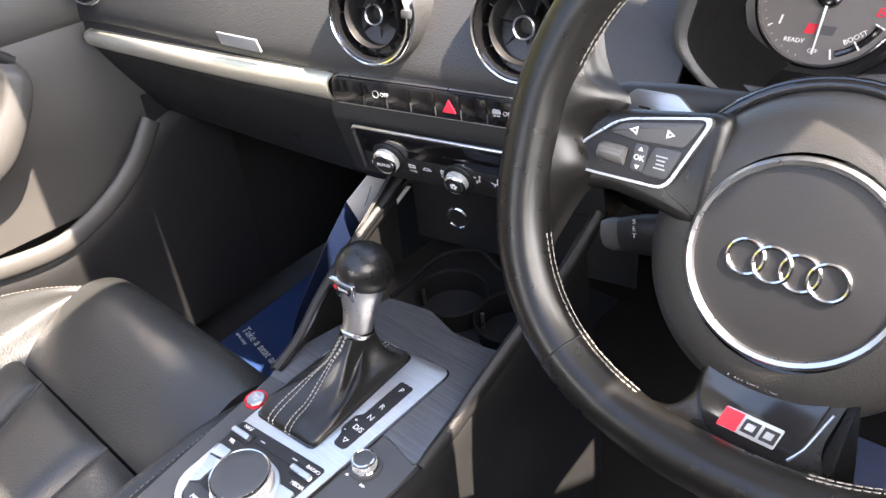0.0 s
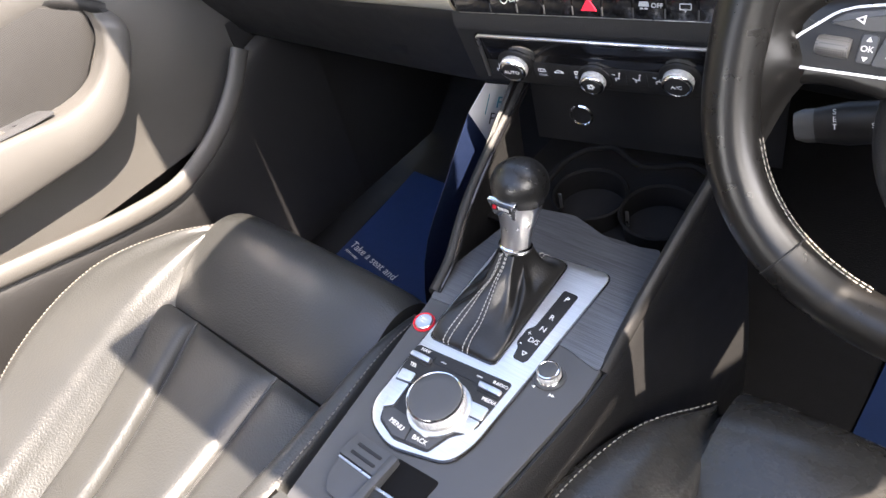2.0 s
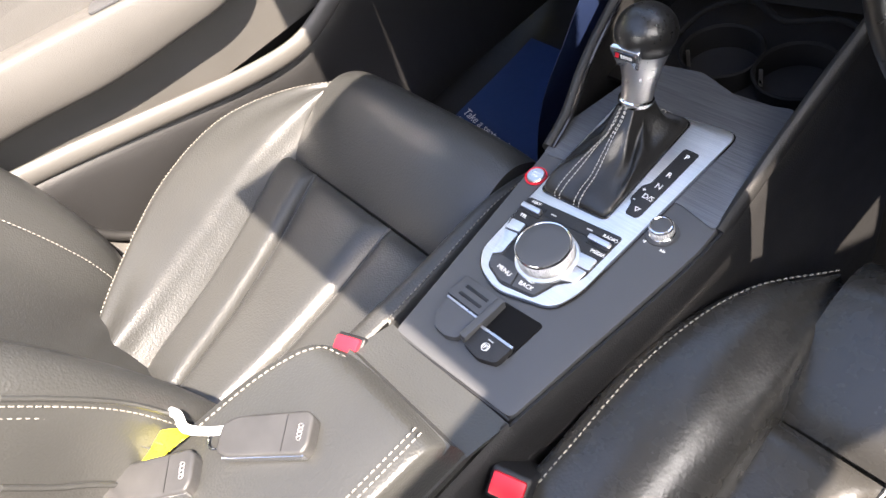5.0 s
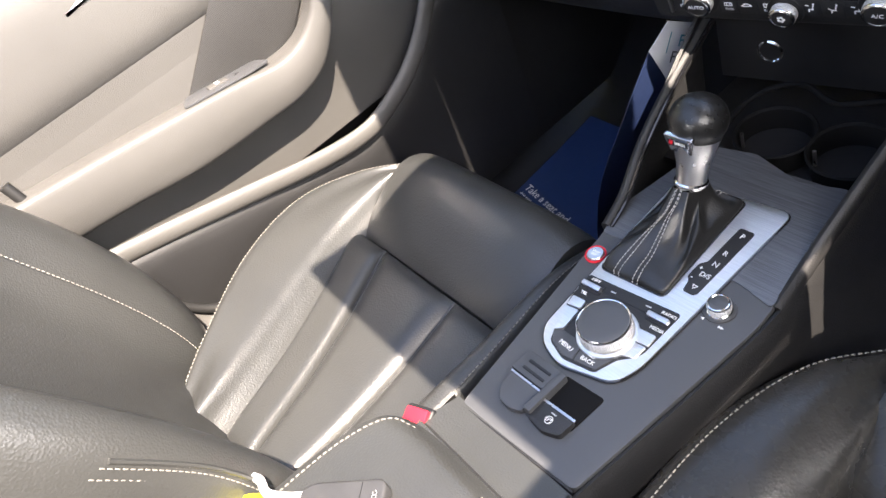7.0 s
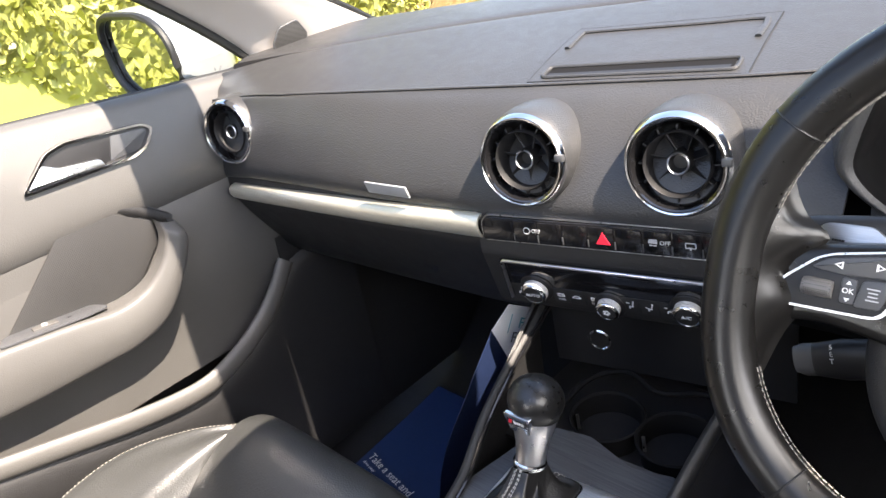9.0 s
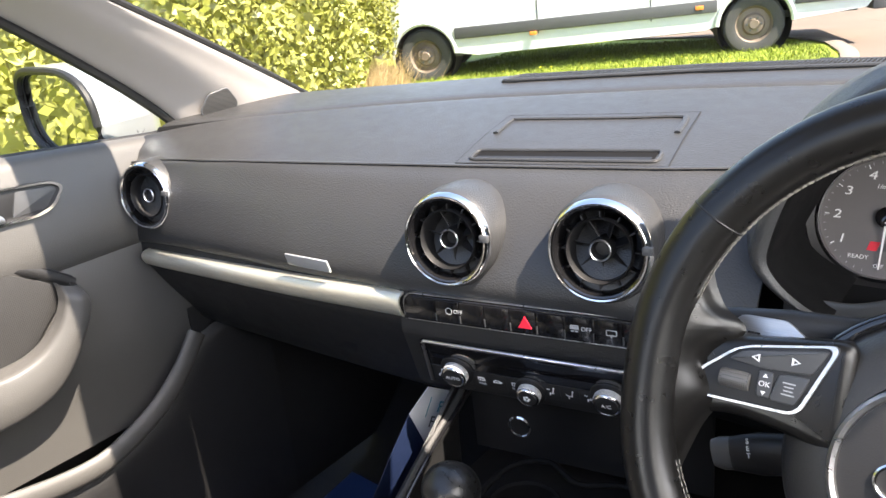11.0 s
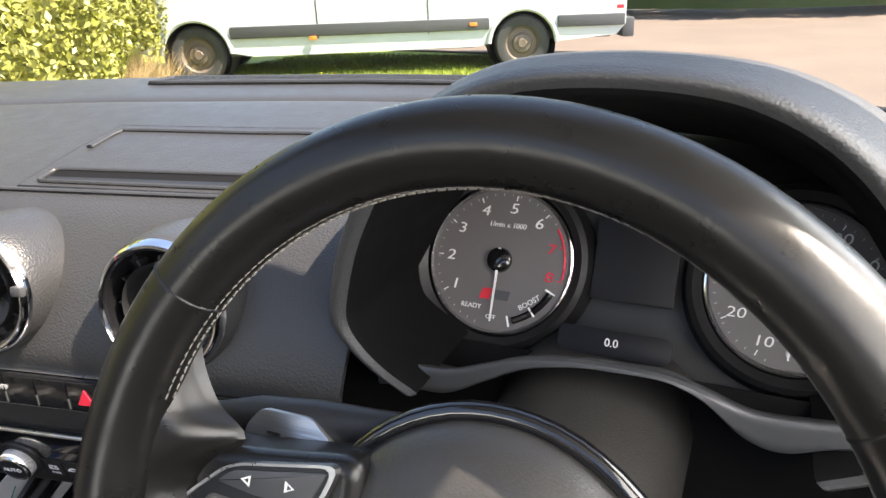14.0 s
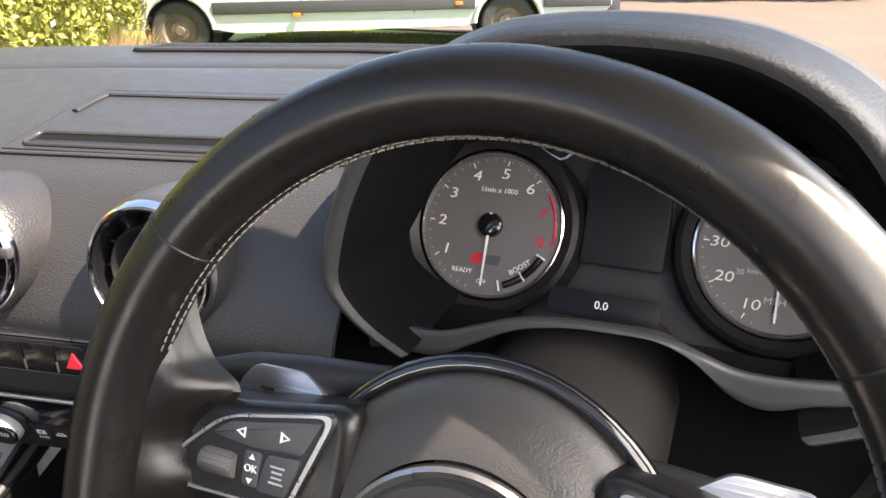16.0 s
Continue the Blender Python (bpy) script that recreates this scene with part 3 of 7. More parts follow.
# bright line along the panel's top and down its two ends
frame_line = [(-0.1295, -0.024), (-0.1265, 0.0345), (-0.1245, 0.0368), (0.112, 0.0362), (0.1145, 0.034), (0.116, -0.024)]
part("chrome_frame", tube([on_climate(0, 0) @ Vector((u, v, 0.0022)) for u, v in frame_line], 0.0021, seg=10, up=tuple(on_climate(0, 0).to_3x3() @ Vector((0, 0, 1)))), SILVER, climate, "bright chrome edge")
part("display_window", box((0.232, 0.021, 0.0006), on_climate(-0.006, 0.022, 0.0004), 0.0002), GLOSS, climate)
part("lower_fascia", box((0.243, 0.023, 0.001), on_climate(-0.0085, -0.0125, 0.0003), 0.0004), DASH_LOW, climate)
for k, (u, v, r, word) in enumerate(((-0.0925, -0.0045, 0.0148, "AUTO"), (-0.0058, -0.0165, 0.0128, ""), (0.082, -0.006, 0.0148, "A/C"))):
    part("knob_seat", lathe([(r + 0.006, 0.0), (r + 0.005, 0.002), (r + 0.001, 0.0025), (0, 0.0025)], on_climate(u, v), 36), BLACK, climate)
    kb = part("knob", lathe([(r, 0.0), (r, 0.011), (r - 0.0006, 0.0122), (r - 0.002, 0.0130), (r - 0.0032, 0.0126)], on_climate(u, v), 48), CHROME, climate, "knurled chrome control knob")
    part("knob_grip", lathe([(r + 0.0002, 0.003), (r + 0.0005, 0.0035), (r + 0.0005, 0.0098), (r + 0.0002, 0.0103)], on_climate(u, v), 48), KNURL, kb)
    part("knob_cap", lathe([(r - 0.003, 0.0126), (r - 0.004, 0.0129), (0, 0.0129)], on_climate(u, v), 36), DASH_LOW, kb)
    if word:
        lettering(word, 0.0066, on_climate(u, v, 0.0130), PRINT, kb)
    else:
        for q in range(5):
            part("fan_blade", lathe([(0.0, 0.0004), (0.0017, 0.0), (0.0, 0.0)], on_climate(u + 0.0028 * math.cos(q * 1.257), v + 0.0028 * math.sin(q * 1.257), 0.0130), 10), PRINT, kb)


def climate_symbol(kind, u, v):
    """Small white pictograms: heated seat, windscreen, car, air to head, body and feet."""
    at = lambda x, y, w, h, turn=0.0: box((w, h, 0.0004), on_climate(u, v, 0.0012) @ pose(x, y, 0, 0, 0, turn))
    if kind == "screen":
        bits = [at(0, 0.003, 0.008, 0.0009), at(0, -0.001, 0.0064, 0.0009), at(-0.0037, 0.001, 0.0009, 0.0045, -14), at(0.0037, 0.001, 0.0009, 0.0045, 14), at(-0.0016, 0.0008, 0.0006, 0.005), at(0.0016, 0.0008, 0.0006, 0.005)]
    elif kind == "window":
        bits = [at(0, 0.003, 0.008, 0.0009), at(0, -0.0015, 0.008, 0.0009), at(-0.0037, 0.0008, 0.0009, 0.0045), at(0.0037, 0.0008, 0.0009, 0.0045), at(-0.0012, 0.0008, 0.0006, 0.005), at(0.0012, 0.0008, 0.0006, 0.005)]
    elif kind == "car":
        bits = [at(0, -0.001, 0.0105, 0.0009), at(0, 0.002, 0.005, 0.0009), at(-0.0038, 0.0005, 0.0009, 0.0036, -48), at(0.0038, 0.0005, 0.0009, 0.0036, 48)]
    else:
        bits = [at(0.0025, 0.001, 0.0012, 0.0065, -12), at(0.0008, -0.0022, 0.0045, 0.0012), at(-0.0014, -0.004, 0.0012, 0.0035), at(0.0034, 0.0052, 0.0018, 0.0018, 45)]
        bits += [at(-0.0028, 0.003, 0.0035, 0.0009, -10)] if kind == "head" else [at(-0.0032, -0.001, 0.0034, 0.0009, -35)] if kind == "feet" else []
    return part("symbol", join(*bits), PRINT, climate)


for kind, u in (("seat", -0.1165), ("screen", -0.0635), ("car", -0.0442), ("window", -0.0225), ("head", 0.0185), ("feet", 0.0395), ("head", 0.060), ("seat", 0.108)):
    climate_symbol(kind, u, -0.0115)
for u in (-0.0738, -0.054, -0.0335, 0.0285, 0.0495):
    part("button_gap", box((0.0009, 0.019, 0.0006), on_climate(u, -0.0135, 0.001)), BLACK, climate)
lettering("MAX", 0.0042, on_climate(-0.0635, -0.0178, 0.001), PRINT_DIM, climate)
lettering("REAR", 0.0042, on_climate(-0.0225, -0.0178, 0.001), PRINT_DIM, climate)


def air_vent(x, y, z, yaw, lean, parent=dashboard):
    """A round vent: grained cowl, chrome ring, dark barrel with fins, and a ringed hub."""
    m = facing(x, y, z, yaw, lean)
    v = part("air_vent", lathe([(0.0475, 0.012), (0.0515, 0.006), (0.0530, -0.004), (0.0545, -0.022), (0.0545, -0.045), (0.052, -0.065), (0.046, -0.085)], m, 64), DASH, parent, "round air vent with chrome ring")
    part("chrome_ring", lathe([(0.0440, 0.0125), (0.0450, 0.0155), (0.0465, 0.0160), (0.0485, 0.0140), (0.0502, 0.008), (0.0515, 0.001)], m, 64), CHROME, v)
    part("grip_band", lathe([(0.0508, 0.0045), (0.0512, 0.005), (0.0524, -0.0015), (0.052, -0.002)], m, 64), KNURL, v)
    part("throat", lathe([(0.0445, 0.0135), (0.0425, 0.0125), (0.040, 0.006), (0.037, -0.006), (0.037, -0.04), (0.0, -0.04)], m, 48), GLOSS, v)
    part("barrel", lathe([(0.0315, -0.002), (0.0325, 0.008), (0.0312, 0.0105), (0.030, 0.008), (0.0285, -0.03)], m, 48), BLACK, v)
    for k in range(12):
        a = k * math.pi / 6
        part("rib", box((0.0062, 0.0016, 0.012), m @ pose(0, 0, 0, 0, 0, math.degrees(a)) @ Matrix.Translation((0.0345, 0, 0.000)), 0.0004), BLACK, v)
    for k in range(7):
        a = k * 2 * math.pi / 7 + 0.35
        part("fin", box((0.020, 0.0012, 0.012), m @ pose(0, 0, 0, 0, 0, math.degrees(a)) @ Matrix.Translation((0.019, 0, -0.010)) @ pose(0, 0, 0, 28), 0.0003), BLACK, v)
    hub = part("hub", lathe([(0.0, -0.004), (0.007, -0.0045), (0.0082, -0.002), (0.0085, 0.004), (0.0098, 0.0055), (0.0112, 0.004), (0.0115, -0.006), (0.0105, -0.03)], m, 32), BLACK, v)
    part("hub_ring", lathe([(0.0088, 0.0050), (0.0098, 0.0062), (0.0108, 0.0050)], m, 32), SILVER, hub)
    part("thumb_tab", box((0.010, 0.008, 0.006), m @ Matrix.Translation((0.0468, 0.006, 0.017)), 0.002), SATIN, v)
    return v


air_vent(-0.081, -0.002, 0.8985, 11, 7)
air_vent(0.077, 0.028, 0.8985, 11, 7)
air_vent(-0.634, -0.034, 0.902, 14, 7)

# ---- instrument cluster ----
cluster = thing("instrument_cluster", "instrument cluster with two grey dials under a grained hood", "instrument cluster")
CX = 0.386
hood_rows = []
for a in np.linspace(-136, 136, 23):
    s, c = math.sin(radians(a)), math.cos(radians(a))
    wide = 0.165
    low = min(1.0, max(0.0, (abs(a) - 60) / 40))
    s = math.copysign(abs(s) ** (0.78 + 0.22 * low), s)
    wide *= 1 + 0.09 * low
    c *= 0.53 if c < 0 else 1.0
    hood_rows.append([(CX + wide * 0.90 * s, 0.185, 0.905 + 0.105 * c), (CX + wide * 0.92 * s, 0.10, 0.912 + 0.125 * c), (CX + wide * 0.925 * s, 0.050, 0.915 + 0.139 * c),
                      (CX + wide * 0.935 * s, 0.040, 0.916 + 0.145 * c), (CX + wide * 0.97 * s, 0.036, 0.917 + 0.150 * c), (CX + wide * 1.01 * s, 0.040, 0.917 + 0.153 * c), (CX + wide * 1.04 * s, 0.054, 0.917 + 0.155 * c), (CX + wide * 1.16 * s, 0.11, 0.915 + 0.156 * c),
                      (CX + wide * 1.28 * s, 0.20, 0.905 + 0.135 * c), (CX + wide * 1.38 * s, 0.31, 0.90 + 0.095 * c)])
part("hood", patch([r[3:] for r in hood_rows], 4, 4, 0.003), HOOD, cluster, "grained hood")
# inner face of the hood, darkened by colour to hold its shade
part("hood_lining", patch([r[:4] for r in hood_rows], 4, 4, 0.0), RECESS_SHADE, cluster)
DL = 26.0
DM = facing(CX, 0.152, 0.912, 0, DL)
part("backing", prism(rounded(0.345, 0.15, 0.05, 6), 0.004, DM @ Matrix.Translation((0, 0.0, -0.02))), BLACK, cluster)


def dial(u, v, numbers, red_from, needle_to):
    m = DM @ Matrix.Translation((u, v, 0))
    d = part("dial", lathe([(0.0, 0.0), (0.0525, 0.0), (0.0535, 0.0015)], m, 64), DIAL, cluster, "warm grey dial with white figures")
    part("ring", lathe([(0.0535, 0.001), (0.0545, 0.0035), (0.0558, 0.003), (0.0568, -0.002)], m, 64), CHROME, d)
    part("dial_surround", lathe([(0.0572, 0.004), (0.063, 0.009), (0.067, 0.006), (0.071, -0.012)], m, 64), GLOSS if u > 9 else BLACK, d)
    part("spindle", lathe([(0.0095, 0.001), (0.009, 0.0045), (0.0062, 0.006), (0, 0.006)], m, 28), GLOSS, d)
    part("needle", prism([(-0.0006, -0.046), (0.0006, -0.046), (0.0011, 0.009), (-0.0011, 0.009)], 0.0008, m @ pose(0, 0, 0.0042, 0, 0, needle_to)), PRINT, d)
    for ang, word, size, mat in numbers:
        a = radians(ang)
        lettering(word, size, m @ Matrix.Translation((0.0395 * math.sin(a), 0.0395 * math.cos(a), 0.0006)) @ Matrix.Diagonal((1.35, 1.05, 1, 1)), mat, d, "numeral", shear=0.1)
        part("tick", box((0.0008, 0.0038, 0.0004), m @ pose(0, 0, 0.0005, 0, 0, -ang) @ Matrix.Translation((0, 0.0478, 0))), mat, d)
    for k in range(33):
        ang = -165 + k * 8
        part("fine_tick", box((0.0004, 0.0018, 0.0003), m @ pose(0, 0, 0.0004, 0, 0, -ang) @ Matrix.Translation((0, 0.0495, 0))), PRINT_DIM, d)
    return d


TACHO = [(-124, "1", 0.0105, PRINT), (-91, "2", 0.0105, PRINT), (-58, "3", 0.0105, PRINT), (-25, "4", 0.0105, PRINT), (8, "5", 0.0105, PRINT), (41, "6", 0.0105, PRINT), (72, "7", 0.010, RED_GLASS), (102, "8", 0.010, RED_GLASS)]
tacho = dial(-0.1, 0.0015, TACHO, 60, 0)
tm = DM @ Matrix.Translation((-0.1, 0.0015, 0.0007))
lettering("1/min x 1000", 0.0055, tm @ Matrix.Translation((0.002, 0.0265, 0)), PRINT, tacho, shear=0.1)
lettering("READY", 0.0052, tm @ Matrix.Translation((-0.0175, -0.0365, 0)), PRINT, tacho)
lettering("OFF", 0.0045, tm @ Matrix.Translation((-0.001, -0.043, 0)), PRINT, tacho)
lettering("BOOST", 0.0055, tm @ pose(0.027, -0.0285, 0, 0, 0, 36), PRINT, tacho)
part("badge_block", prism([(-0.012, -0.004), (-0.004, -0.004), (-0.002, 0.004), (-0.010, 0.004)], 0.0004, tm @ Matrix.Translation((0.0, -0.026, 0))), RED, tacho)
part("badge_bar", prism([(-0.0025, -0.0036), (0.0105, -0.0036), (0.012, 0.0036), (-0.0008, 0.0036)], 0.0004, tm @ Matrix.Translation((0.0, -0.026, 0))), SATIN, tacho)
part("red_arc", tube([tm @ Vector((0.0492 * math.sin(radians(a)), 0.0492 * math.cos(radians(a)), 0.0004)) for a in range(56, 104, 4)], 0.0008, seg=6), RED_GLASS, tacho)
part("boost_arc", tube([tm @ Vector((0.046 * math.sin(radians(a)), 0.046 * math.cos(radians(a)), 0.0006)) for a in range(114, 164, 5)], 0.0028, seg=8), GLOSS, tacho)
for a in (114, 139, 163):
    part("tick", box((0.0012, 0.008, 0.0008), tm @ pose(0, 0, 0.0028, 0, 0, -a) @ Matrix.Translation((0, 0.046, 0))), PRINT, tacho)
SPEED = [(-157, "10", 0.0095, PRINT), (-121, "20", 0.0095, PRINT), (-87, "30", 0.0095, PRINT), (-58, "40", 0.0095, PRINT), (-28, "60", 0.0095, PRINT), (0, "80", 0.0095, PRINT), (28, "100", 0.0095, PRINT), (60, "120", 0.0095, PRINT)]
speedo = dial(0.100, 0.0085, SPEED, 999, 0)
sm = DM @ Matrix.Translation((0.100, 0.0085, 0.0007))
lettering("MPH", 0.0068, sm @ Matrix.Translation((-0.001, -0.0325, 0)), PRINT_DIM, speedo)
lettering("0", 0.007, sm @ Matrix.Translation((0.0, -0.042, 0)), PRINT_DIM, speedo)
lettering("km/h", 0.005, sm @ Matrix.Translation((-0.015, -0.0145, 0)), PRINT_DIM, speedo)
lettering("60", 0.0055, sm @ Matrix.Translation((-0.0275, 0.0085, 0)), PRINT_DIM, speedo)
lettering("30", 0.0055, sm @ Matrix.Translation((-0.0245, -0.016, 0)), PRINT_DIM, speedo)
lettering("R", 0.006, sm @ Matrix.Translation((0.0165, -0.033, 0)), RED_GLASS, speedo)
part("fuel_arc", tube([sm @ Vector((0.046 * math.sin(radians(a)), 0.046 * math.cos(radians(a)), 0.0006)) for a in range(112, 160, 5)], 0.0026, seg=8), GLOSS, speedo)
part("screen", prism(rounded(0.0575, 0.0745, 0.002, 3), 0.002, DM @ Matrix.Translation((-0.002, 0.021, -0.003)), 0.0005), SCREEN, cluster, "dark blank driver display")
part("screen_clip", tube([DM @ Vector(p) for p in ((-0.072, 0.067, 0.002), (-0.067, 0.0605, 0.002), (-0.055, 0.0555, 0.002), (-0.0505, 0.057, 0.002), (-0.044, 0.0645, 0.002), (-0.034, 0.067, 0.002))], 0.001, seg=8), SILVER, cluster)
sill = part("cluster_sill", patch([[(CX + u, y, z + e) for y, e in ((0.112, -0.030), (0.085, -0.014), (0.065, -0.003), (0.060, -0.003), (0.0585, -0.5 * h), (0.059, -h), (0.075, -h - 0.001))]
                                    for u, z, h in ((-0.156, 0.868, 0.020), (-0.15, 0.868, 0.019), (-0.139, 0.870, 0.019), (-0.106, 0.871, 0.019), (-0.076, 0.882, 0.014), (-0.05, 0.892, 0.010), (-0.019, 0.897, 0.007), (0.01, 0.898, 0.006), (0.035, 0.897, 0.005), (0.056, 0.892, 0.008), (0.079, 0.884, 0.018), (0.10, 0.883, 0.022), (0.125, 0.886, 0.016), (0.15, 0.89, 0.016))], 4, 3, 0.0), SATIN, cluster)
part("trip_panel", prism(rounded(0.074, 0.018, 0.006, 4), 0.002, Matrix.Translation((CX - 0.004, 0.1045, 0.8855)) @ pose(0, 0, 0, 60), 0.0005), SCREEN, cluster)
lettering("0.0", 0.0075, Matrix.Translation((CX - 0.005, 0.1015, 0.8875)) @ pose(0, 0, 0, 60), PRINT, sill)
# added near-black sheet that paints the shaded void below the cluster
part("knee_shadow_panel", patch([[(CX + u, y, z) for y, z in ((0.118, 0.862), (0.112, 0.845), (0.10, 0.80), (0.09, 0.72), (0.16, 0.66))] for u in (-0.245, -0.15, 0, 0.15, 0.31)], 3, 4, 0.004), RECESS_SHADE, cluster)
# steering column shroud
column = thing("steering_column", "black plastic steering column shroud", "steering column")
part("shroud", patch([[(0.372 + 0.062 * math.cos(radians(a)), y, 0.812 + 0.15 * y + 0.048 * math.sin(radians(a))) for y in (-0.1, -0.04, 0.05, 0.13)] for a in range(0, 361, 30)], 3, 3, 0.003), AIRBAG, column)

# ---- steering wheel ----
# wheel frame: x across, y up the wheel's plane, z towards the driver
WM = Matrix.Translation((0.368, -0.133, 0.904)) @ pose(0, 0, 0, 90 - 24)
wheel = thing("steering_wheel", "worn black leather flat-bottomed steering wheel with pale stitching", "steering wheel")


def wheel_curve(rx, ry, low, n=96):
    """The rim's line: round above, flattened below."""
    out = []
    for k in range(n):
        a = 2 * math.pi * k / n
        x, y = rx * math.cos(a), ry * math.sin(a)
        if y < 0:
            s = math.sin(a)
            y = -low * abs(s) ** 0.8
            x = rx * math.copysign(abs(math.cos(a)) ** 0.86, math.cos(a))
        out.append((x, y))
    return out


RIM = wheel_curve(0.1665, 0.1665, 0.165)
rim = part("rim", tube([WM @ Vector((x, y, 0.0)) for x, y in RIM], 0.0178, True, 20, flat=1.0, up=tuple(WM.to_3x3() @ Vector((0, 0, 1)))), RIM_LEATHER, wheel, "shiny worn leather rim")
inner_rim = wheel_curve(0.1490, 0.1490, 0.1475)
for lo, hi in ((4, 45), (54, 68), (76, 90)):
    for off in (-0.0035, 0.0035):
        pts = [WM @ Vector((x, y, -0.0015 + off * 0.7)) for x, y in inner_rim[lo:hi]]
        stitches(pts, rim, 0.0044, 0.0036, 0.0008, normal=WM.to_3x3() @ Vector((0, 0, 1)))
for k in (39, 9, 62, 82):
    x, y = RIM[k]
    t = Vector((RIM[(k + 1) % 96][0] - x, RIM[(k + 1) % 96][1] - y, 0)).normalized()
    s = t.cross(Vector((0, 0, 1)))
    part("seam", tube([WM @ (Vector((x, y, 0)) + s * (0.0177 * math.cos(b)) + Vector((0, 0, 0.0177 * math.sin(b)))) for b in np.linspace(0, 2 * math.pi, 28, endpoint=False)], 0.0008, True, 6), BLACK, rim)

HUB = (0.0, -0.0425)
hm = WM @ Matrix.Translation((*HUB, -0.045))
pad_prof = [(0.086, -0.045), (0.0905, -0.02), (0.090, -0.002), (0.0855, 0.010), (0.076, 0.018), (0.063, 0.0225), (0.058, 0.0232)]
hub_pad = part("airbag_cover", lathe(pad_prof, hm @ Matrix.Diagonal((1.0, 1.06, 1, 1)), 72), AIRBAG, wheel, "grained black airbag cover")
part("centre_disc", lathe([(0.0, 0.0245), (0.035, 0.0242), (0.0545, 0.0228), (0.0555, 0.0218)], hm, 64), BLACK, hub_pad)
part("silver_ring", lathe([(0.0535, 0.0222), (0.0545, 0.0252), (0.0570, 0.0262), (0.0590, 0.0246), (0.0597, 0.0215)], hm, 72), SILVER, hub_pad, "satin silver ring")
for k in range(4):
    part("emblem_ring", lathe([(0.0086, 0.0), (0.0090, 0.0016), (0.0101, 0.0021), (0.0112, 0.0016), (0.0116, 0.0)], hm @ Matrix.Translation((-0.0232 + k * 0.0148, -0.003, 0.0243 + 0.0004 * (k % 2))), 36), CHROME, hub_pad, "raised chrome ring")
lettering("AIRBAG", 0.0085, hm @ pose(0.0, -0.073, 0.0187, -22), SATIN, hub_pad, depth=0.0005)
part("rear_boss", lathe([(0.055, -0.05), (0.07, -0.04), (0.080, -0.03), (0.088, -0.02)], hm, 48), AIRBAG, wheel)
part("upper_ridge", tube([hm @ Vector((0.093 * math.sin(radians(a)), 0.0985 * math.cos(radians(a)), -0.004)) for a in range(-75, 76, 6)], 0.005, seg=10), GLOSS, wheel)


